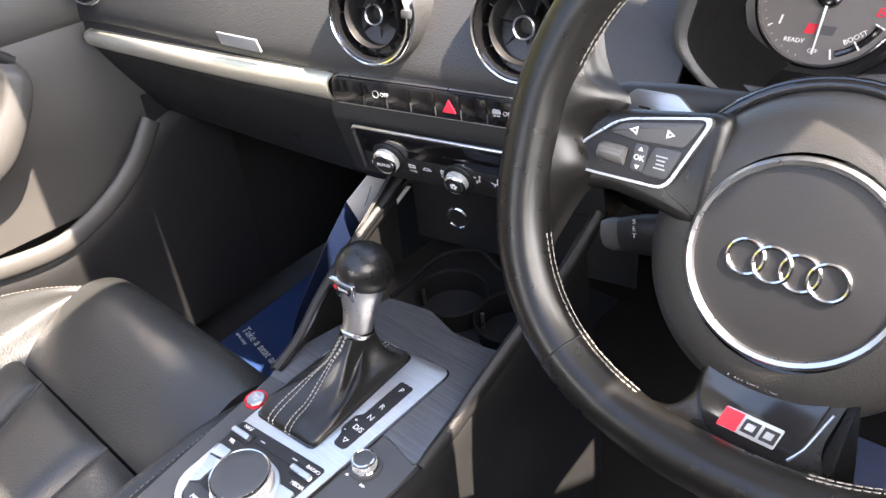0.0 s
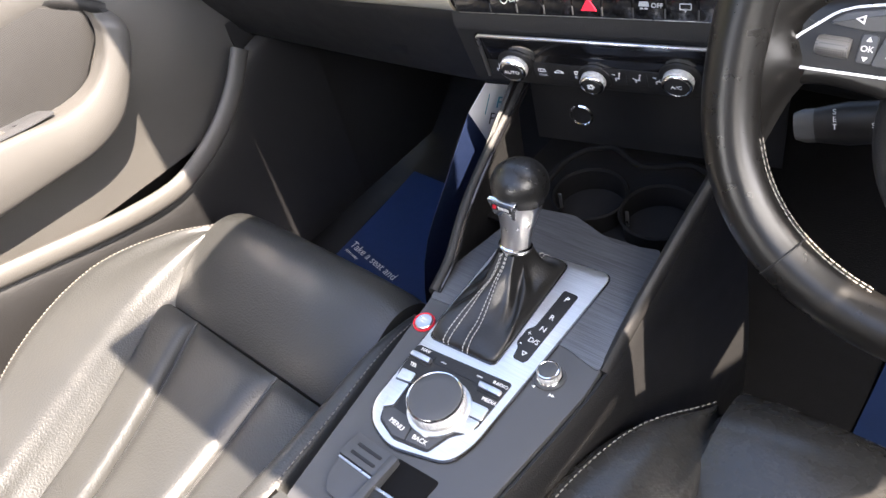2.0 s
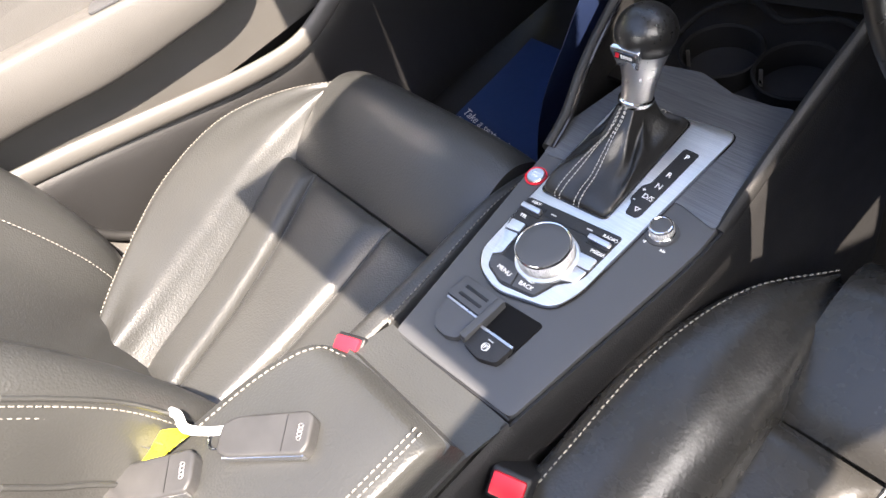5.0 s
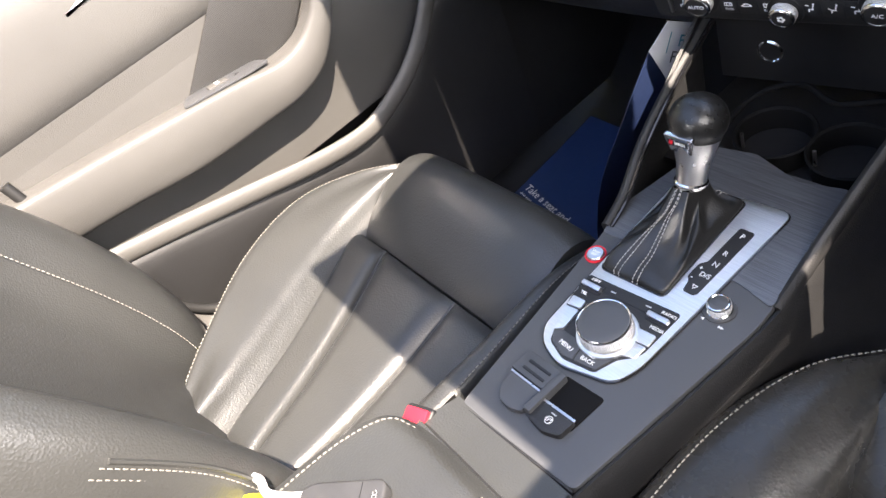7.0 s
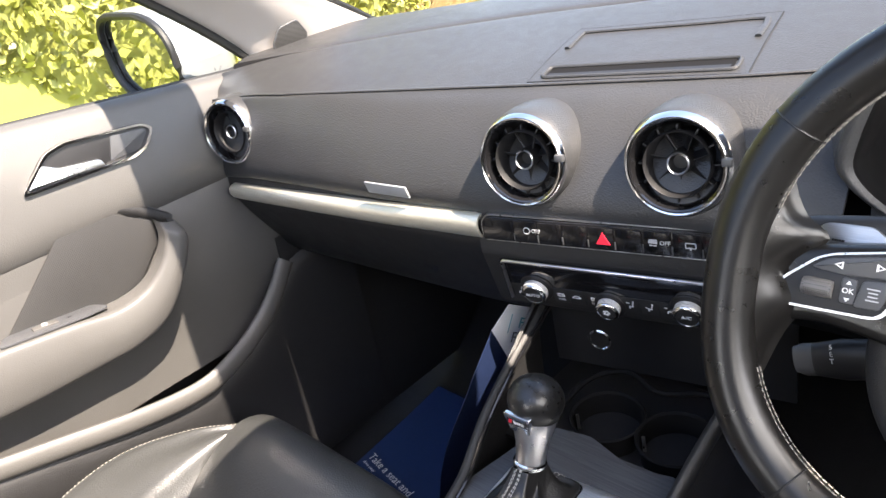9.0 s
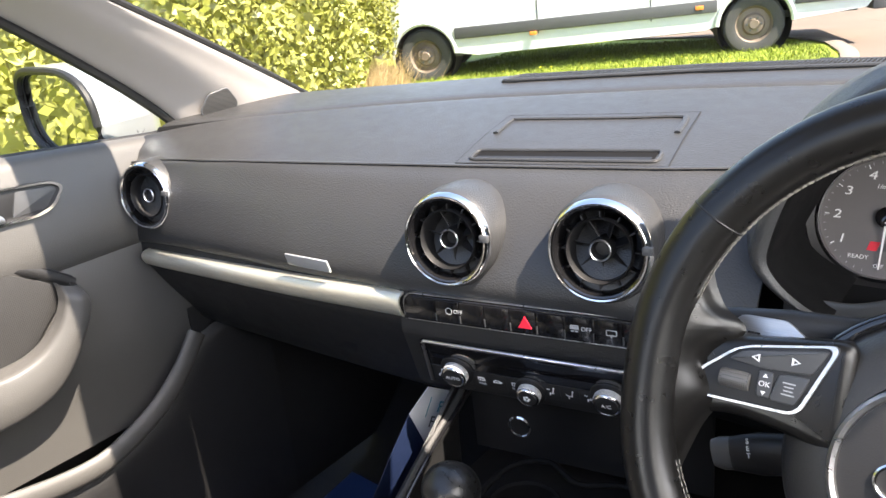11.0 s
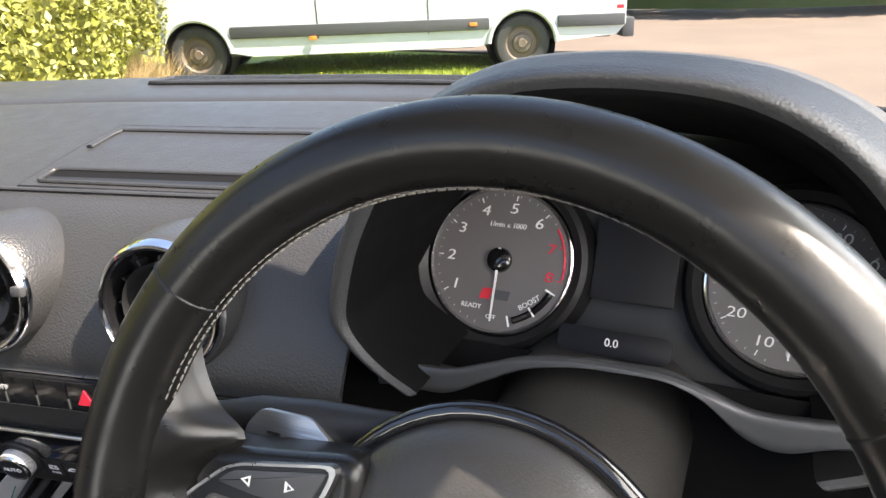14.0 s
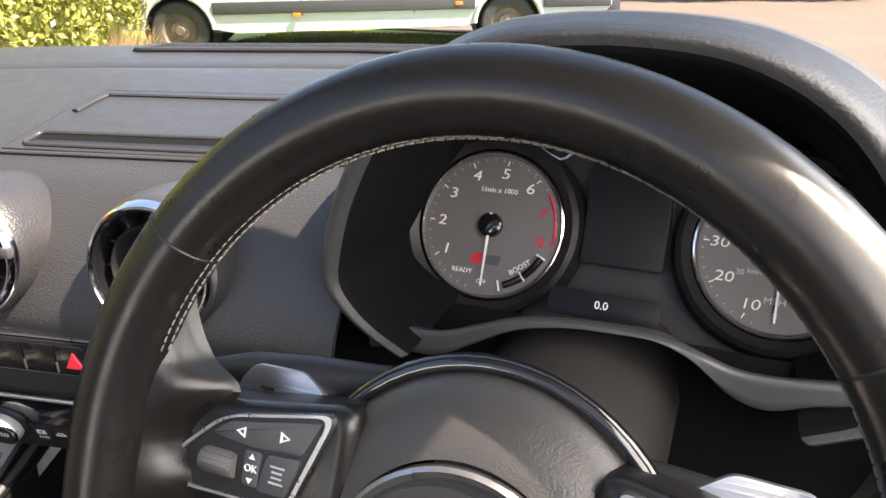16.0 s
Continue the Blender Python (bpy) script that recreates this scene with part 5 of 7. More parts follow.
part("divider", box((0.0085, 0.050, 0.016), pose(0.0285, -0.417, ZC + 0.003, -4), 0.002), SATIN, console)
part("rocker_switch", prism(soft_outline([(-0.0175, -0.4180), (0.0240, -0.4170), (0.0225, -0.4445), (0.010, -0.4495), (-0.005, -0.4485), (-0.0155, -0.4365)], 0.004), 0.006, Matrix.Translation((0, 0, ZC)), 0.002), SATIN, console)
part("bright_edge", box((0.043, 0.0022, 0.0022), pose(0.003, -0.4182, ZC + 0.0058), 0.0008), SILVER, console)
pb = part("parking_brake_switch", prism(soft_outline([(0.0305, -0.4225), (0.0705, -0.4205), (0.069, -0.4405), (0.052, -0.447), (0.031, -0.4445)], 0.004), 0.007, Matrix.Translation((0, 0, ZC)), 0.002), DASH_LOW, console)
part("bright_edge", box((0.0405, 0.0026, 0.0024), pose(0.0505, -0.4215, ZC + 0.0066, 0, 0, 2), 0.0008), SILVER, pb)
part("symbol", lathe([(0.0034, 0.0), (0.0037, 0.0004), (0.0041, 0.0)], Matrix.Translation((0.0505, -0.4345, ZC + 0.0071)), 24), PRINT, pb)
lettering("(P)", 0.0058, lying(0.0505, -0.4345, ZC + 0.0072), PRINT, pb)
part("indicator_bar", box((0.006, 0.0012, 0.0004), pose(0.0505, -0.4275, ZC + 0.0072)), PRINT_DIM, pb)
part("rear_gap", tube([(-0.038, -0.476, ZC - 0.001), (0.110, -0.468, ZC - 0.001)], 0.0014, seg=6), BLACK, console)

# ---- gear lever ----
lever = thing("gear_lever", "gear lever with black leather and satin silver knob", "gear lever")
NECK, BALL = Vector((0.002, -0.164, 0.645)), Vector((0.0045, -0.142, 0.711))
ax = (BALL - NECK).normalized()
LMt = Matrix.Translation(NECK) @ ax.to_track_quat("Z", "X").to_matrix().to_4x4()
def ring_round(w, n):
    """n points evenly along a closed outline."""
    p = np.array([(x, y) for x, y in w] + [tuple(w[0])])
    d = np.r_[0, np.cumsum(np.linalg.norm(np.diff(p, axis=0), axis=1))]
    at = np.linspace(0, d[-1], n, endpoint=False)
    return np.stack([np.interp(at, d, p[:, 0]), np.interp(at, d, p[:, 1]), 0 * at], 1)


bo = ring_round(soft_outline([(-0.040, -0.142), (0.036, -0.129), (0.0445, -0.2685), (-0.0335, -0.2735)], 0.009), 72)
levels = ((0.0, 1.0, ZC + 0.0045), (0.05, 0.985, ZC + 0.010), (0.16, 0.88, ZC + 0.0155), (0.32, 0.70, ZC + 0.0185), (0.5, 0.50, ZC + 0.025), (0.68, 0.375, ZC + 0.034), (0.85, 0.29, ZC + 0.043), (1.0, 0.235, 0.649))
centre = np.array([0.002, -0.203, 0])
grid = []
for k, (u, f, z) in enumerate(levels):
    row = []
    c = centre * (1 - u) + np.array([NECK.x, NECK.y, 0]) * u
    for j, p in enumerate(bo):
        a = 2 * math.pi * j / len(bo)
        slack = math.sin(math.pi * min(u * 1.15, 1.0))
        fold = 1 + slack * (0.07 * math.sin(5 * a + 2.2 * u) + 0.045 * math.sin(9 * a - 3 * u + 1))
        q = c + (p - centre) * f * fold
        row.append((q[0], q[1], z + slack * (0.0045 * math.sin(3 * a + 4 * u) + 0.002 * math.sin(7 * a + 9 * u))))
    grid.append(row + row[:1])
gaiter = part("gaiter", patch(grid, 4, 2), GAITER, lever, "creased black leather gaiter")
front = [j for j in range(len(bo)) if bo[j][1] < -0.262]
for x0 in (-0.014, -0.0075, 0.009, 0.0155):
    j = min(front, key=lambda q: abs(bo[q][0] - x0))
    run = spline([(row[j][0], row[j][1] - 0.0006, row[j][2] + 0.0009) for row in grid], 8)
    stitches(run, gaiter, 0.0042, 0.0031, 0.00085, THREAD_PALE, (0, -0.7, 0.7))
back = [j for j in range(len(bo)) if bo[j][1] > -0.145]
for x0 in (0.012, 0.019):
    j = min(back, key=lambda q: abs(bo[q][0] - x0))
    stitches(spline([(row[j][0], row[j][1], row[j][2] + 0.0010) for row in grid[1:5]], 8), gaiter, 0.0042, 0.0031, 0.00085, THREAD_PALE, (0, 0.3, 0.9))
part("chrome_collar", lathe([(0.0155, -0.002), (0.0170, 0.0), (0.0170, 0.0035), (0.0155, 0.005)], LMt, 40), CHROME, lever)
part("knob_stem", lathe([(0.0150, 0.004), (0.0150, 0.012), (0.0162, 0.024), (0.0195, 0.038), (0.0225, 0.048), (0.0240, 0.056)], LMt, 40), SILVER, lever, "satin silver knob stem")
L = (BALL - NECK).length
part("knob_ball", lathe([(0.0242, L - 0.016)] + [(0.0282 * math.cos(radians(a)), L + 0.0255 * math.sin(radians(a))) for a in range(-30, 90, 8)] + [(0.0, L + 0.0255)], LMt, 40), KNOB, lever, "polished black leather knob top")
fm = Matrix.Translation(BALL + Vector((-0.002, -0.0248, -0.008))) @ pose(0, 0, 0, 0, 0, 2) @ pose(0, 0, 0, 90 + 6)
fr = part("badge_frame", prism(soft_outline([(-0.0165, 0.008), (-0.012, -0.014), (0.012, -0.014), (0.0165, 0.008)], 0.003), 0.004, fm, 0.001), CHROME, lever)
part("badge", prism(rounded(0.0215, 0.0085, 0.0012, 3), 0.0012, fm @ Matrix.Translation((0, 0.001, 0.004))), GLOSS, fr)
part("badge_block", prism([(-0.003, -0.0028), (0.001, -0.0028), (0.003, 0.0028), (-0.001, 0.0028)], 0.0005, fm @ Matrix.Translation((-0.0075, 0.001, 0.0052))), RED, fr)
for k in range(6):
    part("badge_bar", box((0.0011, 0.0034 if k else 0.0046, 0.0004), fm @ Matrix.Translation((-0.0028 + 0.0021 * k, 0.0008, 0.0054))), PRINT, fr)

# ---- seats ----
def front_seat(name, label, cx, s, dy, dz, group, worn):
    """A sports seat. s is +1 where the door is on its -x side. Built from padded panels with piped, stitched seams."""
    seat = thing(name, label, "car seat", group)
    X = lambda x: cx + s * (x + 0.31)
    P = lambda x, y, z: (X(x), y + dy, z + dz)
    mat = LEATHER_WORN if worn else LEATHER

    def panel(nm, rows, crown=0.006, thick=0.05, nu=6, nv=6):
        c = [[P(*p) for p in r] for r in rows]
        if s < 0:
            c = c[::-1]

        def swell(g):
            m, n = g.shape[:2]
            u, v = np.linspace(-1, 1, m)[:, None], np.linspace(-1, 1, n)[None]
            g = g.copy()
            g[..., 2] += crown * (1 - u**6) * (1 - v**6) - 0.004 * (1 - (1 - u**10) * (1 - v**10))
            return g
        return part(nm, patch(c, nu, nv, 0.0, dent=swell) if not thick else patch(c, nu, nv, thick, way=(0, 0, -thick), dent=swell), mat, seat)

    # thigh support: rear edge to rounded nose
    xs = (-0.493, -0.40, -0.31, -0.22, -0.130 if worn else -0.132)
    rows = [[(x, -0.363 + 0.006 * (x + 0.31), 0.494 + e), (x, -0.33, 0.513 + e), (x, -0.285, 0.538 + e), (x, -0.245, 0.549 + e), (x, -0.212, 0.538 + e), (x, -0.195, 0.51), (x, -0.195, 0.46), (x, -0.21, 0.42)]
            for x, e in zip(xs, (-0.004, 0.004, 0.004, 0.004, -0.004))]
    th = panel("thigh_support", rows, 0.004, 0.06)
    # centre of the cushion in three fluted panels
    edge_l, edge_1, edge_2, edge_r = ((-0.495, -0.350), (-0.412, -0.280), (-0.238, -0.212), (-0.118, -0.10))
    for (a0, a1), (b0, b1) in ((edge_l, edge_1), (edge_1, edge_2), (edge_2, edge_r)):
        rows = []
        for f in (0, 0.25, 0.5, 0.75, 1):
            rows.append([((a0 + (b0 - a0) * f) * (1 - w) + (a1 + (b1 - a1) * f) * w, -0.366 - 0.34 * w, 0.497 - 0.022 * math.sin(math.pi * min(w * 0.8, 1)) - 0.0) for w in (0, 0.12, 0.35, 0.6, 0.85, 1.0)])
        panel("cushion_panel", rows, 0.013, 0.05, 6, 8)
    for a0, a1 in (edge_1, edge_2):
        pth = [P(a0 * (1 - w) + a1 * w, -0.366 - 0.34 * w, 0.494 - 0.022 * math.sin(math.pi * min(w * 0.8, 1))) for w in np.linspace(0, 1, 16)]
        part("piping", tube(pth, 0.0022, seg=8), mat, seat)
    # outer bolster
    ys = (-0.225, -0.30, -0.40, -0.52, -0.64, -0.745)
    inn = (-0.497, -0.495, -0.478, -0.43, -0.382, -0.352)
    out = (-0.505, -0.565, -0.602, -0.566, -0.478, -0.40)
    zt = (0.520, 0.536, 0.545, 0.548, 0.542, 0.52)
    rows = [[(i + 0.016, y, 0.484), (i + 0.02 * (o - i), y, 0.505), (i + 0.2 * (o - i), y, 0.528), (i + 0.62 * (o - i), y, z - 0.006), (i + 0.88 * (o - i), y, z), (o, y, z - 0.012), (o - 0.004, y, z - 0.05), (o + 0.012, y, 0.44), (o + 0.03, y, 0.32)] for y, i, o, z in zip(ys, inn, out, zt)]
    ob = panel("outer_bolster", rows, 0.0, 0.0, 6, 5)
    pth = spline([P(i + 0.93 * (o - i), y, z - 0.001) for y, i, o, z in zip(ys, inn, out, zt)], 12)
    stitches(pth, ob, 0.0062, 0.0042, 0.0012)
    pth = spline([P(i + 0.84 * (o - i), y, z + 0.001) for y, i, o, z in zip(ys, inn, out, zt)], 12)
    # inner bolster beside the console
    inn = (-0.122, -0.130, -0.142, -0.150, -0.155, -0.155) if worn else (-0.133, -0.130, -0.118, -0.112, -0.10, -0.095)
    out = (-0.112, -0.062, -0.038, -0.040, -0.045, -0.05) if worn else (-0.108, -0.094, -0.076, -0.062, -0.058, -0.058)
    zt = (0.522, 0.545, 0.556, 0.562, 0.562, 0.556) if worn else (0.536, 0.556, 0.566, 0.572, 0.573, 0.566)
    rows = [[(i - (0.012 if worn else 0.022), y, 0.482), (i - 0.006, y, 0.512 + (0.012 if worn else 0)), (i + 0.16 * (o - i), y, z - (0.012 if worn else 0.016)), (i + 0.45 * (o - i), y, z - 0.001), (i + 0.78 * (o - i), y, z - 0.001), (o, y, z - 0.014), (o + 0.003, y, z - 0.06), (o, y, 0.42), (o - 0.01, y, 0.32)] for y, i, o, z in zip(ys, inn, out, zt)]
    ib = panel("inner_bolster", rows[::-1], 0.0, 0.0, 6, 5)
    stitches(spline([P(i + 0.86 * (o - i), y, z) for y, i, o, z in zip(ys, inn, out, zt)], 12), ib, 0.0062, 0.0042, 0.0012)
    # front valance under the thigh support
    panel("front_valance", [[(x, -0.21, 0.47), (x, -0.215, 0.40), (x, -0.23, 0.30)] for x in (-0.50, -0.31, -0.12)], 0.0, 0.0)
    # backrest with wings
    rows = []
    for x, f in ((-0.62, 0.0), (-0.585, 0.085), (-0.52, 0.095), (-0.45, 0.02), (-0.31, 0.0), (-0.18, 0.02), (-0.12, 0.095), (-0.075, 0.085), (-0.05, 0.0)):
        t = 1.0
        rows.append([(x * t + (1 - t) * -0.31, -0.690 + f * 0.5, 0.46), (x, -0.712 + f * 0.8, 0.56), (x, -0.75 + f, 0.68), (x, -0.80 + f, 0.82), (-0.31 + (x + 0.31) * 0.9, -0.86 + f * 0.7, 0.98), (-0.31 + (x + 0.31) * 0.8, -0.91 + f * 0.3, 1.08)])
    bk = panel("backrest", rows, 0.0, 0.0, 5, 5)
    for xw, fw in ((-0.48, 0.055), (-0.15, 0.055)):
        stitches(spline([P(xw, -0.688 + fw * 0.6, 0.50), P(xw, -0.712 + fw * 0.9, 0.58), P(xw, -0.743 + fw, 0.68), P(xw, -0.793 + fw, 0.82)], 12), bk, 0.0062, 0.0042, 0.0012, normal=(0, 1, 0.2))
    # doubled seam along the backrest's inner wing
    seam = [(-0.069, -0.714, 0.80), (-0.071, -0.695, 0.766), (-0.075, -0.676, 0.725), (-0.076, -0.664, 0.69), (-0.077, -0.654, 0.644), (-0.078, -0.646, 0.60)]
    part("wing_piping", tube(spline([P(x + 0.001, y, z) for x, y, z in seam], 8), 0.0025, seg=8), mat, bk)
    for dx, dy2 in ((0.003, -0.006), (0.005, -0.016)):
        stitches(spline([P(x + dx, y + dy2, z) for x, y, z in seam], 12), bk, 0.006, 0.0044, 0.0012, normal=(s, 0.5, 0.2))
    part("wing_piping", tube(spline([P(-0.051, -0.758, 0.755), P(-0.053, -0.742, 0.718), P(-0.055, -0.726, 0.687), P(-0.056, -0.70, 0.62)], 8), 0.0025, seg=8), mat, bk)
    part("backrest_shell", box((0.50, 0.05, 0.56), pose(X(-0.335), -0.93 + dy, 0.75 + dz, 12), 0.02), DASH_LOW, seat)
    part("headrest", box((0.26, 0.10, 0.17), pose(X(-0.31), -0.985 + dy, 1.17 + dz, 10), 0.035, 4), mat, seat)
    part("seat_base", box((0.44, 0.46, 0.10), pose(X(-0.31), -0.48 + dy, 0.33 + dz), 0.02), DASH_LOW, seat)
    for x in (-0.47, -0.15):
        part("runner", box((0.03, 0.5, 0.10), pose(X(x), -0.48 + dy, 0.255), 0.006), BLACK, seat)
    return seat


front_seat("passenger_seat", "black leather sports seat with pale stitched seams", -0.31, 1, 0.0, 0.0, "front seats", False)
front_seat("driver_seat", "shiny creased black leather sports seat", 0.405, -1, 0.065, 0.005, "front seats", True)

# ---- armrest, keys and belt buckles ----
armrest = thing("storage_box", "black leather-topped storage box behind the console", "storage box")
ar = [[(xl - 0.002, y, z - 0.05), (xl, y, z - 0.012), (xl + 0.009, y, z - 0.001), (0.025, y, z + 0.004), (0.095, y, z), (0.108, y, z - 0.012), (0.110, y, z - 0.06)] for y, z, xl in ((-0.518, 0.635, -0.022), (-0.535, 0.654, -0.043), (-0.565, 0.658, -0.056), (-0.62, 0.661, -0.063), (-0.75, 0.662, -0.066), (-0.95, 0.664, -0.066))]
pad = part("armrest_pad", patch(ar, 6, 5, 0.0), LEATHER, armrest)
part("pad_front", patch([[(x, -0.518, 0.635 + 0.004 * (1 - ((x - 0.02) / 0.09) ** 2)), (x, -0.514, 0.62), (x, -0.512, 0.59)] for x in (-0.024, 0.0, 0.03, 0.07, 0.109)], 4, 4, 0.01), LEATHER, armrest)
stitches([(0.093, y, 0.6625) for y in np.linspace(-0.53, -0.9, 20)], pad, 0.006, 0.0042, 0.0012)
stitches([(0.099, y, 0.662) for y in np.linspace(-0.53, -0.9, 20)], pad, 0.006, 0.0042, 0.0012)
stitches(spline([(-0.015, -0.527, 0.6475), (-0.034, -0.536, 0.655), (-0.047, -0.565, 0.6585), (-0.054, -0.62, 0.6612), (-0.057, -0.75, 0.6625), (-0.057, -0.9, 0.664)], 12), pad, 0.006, 0.0042, 0.0012)
part("console_tail", patch([[(x, -0.472, 0.592), (x, -0.49, 0.598), (x, -0.512, 0.604), (x, -0.56, 0.607), (x, -0.9, 0.61)] for x in (-0.045, 0.0, 0.06, 0.112)], 4, 5, 0.004), LEATHER, armrest)
for s, x in ((-1, -0.047), (1, 0.113)):
    part("tail_side", patch([[(x, y, 0.60), (x + s * 0.008, y, 0.58), (x + s * 0.01, y, 0.5), (x + s * 0.01, y, 0.3)] for y in (-0.472, -0.6, -0.95)], 4, 4, 0.004), DASH_LOW, armrest)


def key_fob(x, y, z, turn, blade):
    k = thing("car_key", "grey plastic folding car key on the armrest", "car key", "car keys")
    m = pose(x, y, z, 0, 0, turn)
    body = part("body", prism(soft_outline([(-0.040, -0.0125), (-0.030, -0.0165), (0.036, -0.0175), (0.040, -0.010), (0.040, 0.012), (0.035, 0.0175), (-0.028, 0.0165), (-0.040, 0.011)], 0.006), 0.013, m, 0.003, 3), KEY, k)
    part("chrome_band", prism(soft_outline([(-0.034, -0.0175), (0.036, -0.0182), (0.036, -0.0165), (-0.034, -0.0158)], 0.0005), 0.007, m @ Matrix.Translation((0, 0, 0.003))), CHROME, k)
    for q in range(4):
        part("emblem_ring", lathe([(0.0016, 0.0), (0.0019, 0.0004), (0.0022, 0.0)], m @ Matrix.Translation((0.031, -0.005 + q * 0.0033, 0.013)), 14), SILVER, k)
    part("button_gap", box((0.0006, 0.030, 0.0006), m @ Matrix.Translation((0.018, 0, 0.0131))), BLACK, k)
    part("key_ring", tube([m @ Vector((-0.045 + 0.008 * math.cos(a), 0.008 * math.sin(a), 0.007)) for a in np.linspace(0, 2 * math.pi, 20, endpoint=False)], 0.001, True, 6), CHROME, k)
    return k


key_fob(0.010, -0.612, 0.664, 43, True)
key_fob(-0.038, -0.700, 0.664, 53, True)
tag = thing("key_tag", "crumpled yellow plastic tag tied to the car keys", "key tag")
part("film", patch([[(-0.046 - 0.010 * v + 0.010 * u * w, -0.658 - 0.019 * v - 0.008 * u * w, 0.672 + 0.004 * math.sin(v * 2.2 + u) + 0.003 * u) for u in (-1, 0, 1)] for v, w in ((0, 0.45), (0.6, 0.9), (1.3, 1.1), (2.2, 1.15), (3.1, 1.0), (3.6, 0.5))], 4, 4, 0.0008), YELLOW, tag)
part("tie", tube(spline([(-0.082, -0.660, 0.672), (-0.066, -0.655, 0.677), (-0.050, -0.656, 0.676), (-0.034, -0.644, 0.673), (-0.022, -0.632, 0.672)], 6), 0.0022, seg=8, flat=1.8), PRINT, tag)
for k in range(5):
    part("print_bar", box((0.0008, 0.009, 0.0004), pose(-0.055 - 0.0055 * k, -0.678 - 0.0095 * k, 0.6785, 0, 0, -60)), SATIN, tag)


def buckle(x, y, z, rx, ry, rz):
    b = thing("seat_belt_buckle", "black seat belt buckle with red release button", "seat belt buckle", "seat belt buckles")
    m = pose(x, y, z, rx, ry, rz)
    part("housing", box((0.034, 0.026, 0.06), m @ Matrix.Translation((0, 0, -0.03)), 0.004, 3), BLACK, b)
    part("release_button", box((0.028, 0.019, 0.006), m @ Matrix.Translation((0, 0, 0.001)), 0.0025), RED, b, "red release button")
    part("stem", box((0.022, 0.008, 0.14), m @ Matrix.Translation((0, 0, -0.12)), 0.002), RUBBER, b)
    return b


buckle(0.143, -0.507, 0.585, 28, 8, 20)
buckle(-0.054, -0.516, 0.606, 15, -5, 20)

# ---- passenger door ----
door = thing("passenger_door", "closed passenger door with dark leatherette lining", "car door")


def sill_z(y):
    return 0.9725 - 0.085 * y if y < 0.1 else 0.964


rows = []
for y in (-1.0, -0.8, -0.6, -0.45, -0.3, -0.2, -0.1, 0.0, 0.08, 0.14, 0.25):
    z = sill_z(y)
    rows.append([(-0.742, y, z - 0.004), (-0.728, y, z), (-0.712, y, z - 0.006), (-0.703, y, z - 0.025), (-0.690, y, z - 0.07), (-0.684, y, 0.865), (-0.690, y, 0.835), (-0.70, y, 0.82)])
part("upper_lining", patch(rows, 4, 4, 0.004), DOOR_TRIM, door)
part("mid_lining", patch([[(-0.702, y, 0.835), (-0.695, y, 0.80), (-0.692, y, 0.75), (-0.692, y, 0.68), (-0.705, y, 0.60), (-0.712, y, 0.53)] for y in (-1.0, -0.7, -0.45, -0.3, -0.15, 0.0, 0.12, 0.25)], 4, 4, 0.004), DOOR_TRIM, door)
seamline = [(-0.689, -0.75, 0.875), (-0.687, -0.6, 0.886), (-0.687, -0.46, 0.888), (-0.687, -0.386, 0.882), (-0.687, -0.303, 0.876), (-0.687, -0.254, 0.865), (-0.688, -0.201, 0.838), (-0.690, -0.157, 0.804)]
part("lining_seam", tube(spline([(x, y, z - 0.006) for x, y, z in seamline], 8), 0.0085, seg=10, flat=0.6), DASH_LOW, door)
part("seam_groove", tube(spline([(x + 0.001, y, z + 0.004) for x, y, z in seamline], 8), 0.002, seg=8), BLACK, door)
part("insert", patch([[(-0.690 + 0.006 * (1 - f) * 0, y, (0.775 + 0.0) * (1 - f) + along(y, (-0.75, -0.6, -0.46, -0.386, -0.303), (0.866, 0.877, 0.879, 0.873, 0.867)) * f) for f in (0, 0.5, 1)] for y in (-0.75, -0.6, -0.5, -0.42, -0.31)], 4, 4, 0.003), DOOR_TRIM, door)
grille = part("speaker_grille", prism(soft_outline([(-0.296, 0.867), (-0.250, 0.852), (-0.190, 0.812), (-0.176, 0.79), (-0.265, 0.70), (-0.313, 0.718), (-0.435, 0.738), (-0.345, 0.82)][::-1], 0.006), 0.003, Matrix(((0, 0, 1, -0.686), (1, 0, 0, 0), (0, 1, 0, 0), (0, 0, 0, 1))), 0.001), PERFORATED, door, "fine perforated speaker grille")
DMx = Matrix(((0, 0, 1, 0), (1, 0, 0, 0), (0, 1, 0, 0), (0, 0, 0, 1)))   # outlines in (y, z), raised towards +x
arm_rows = []
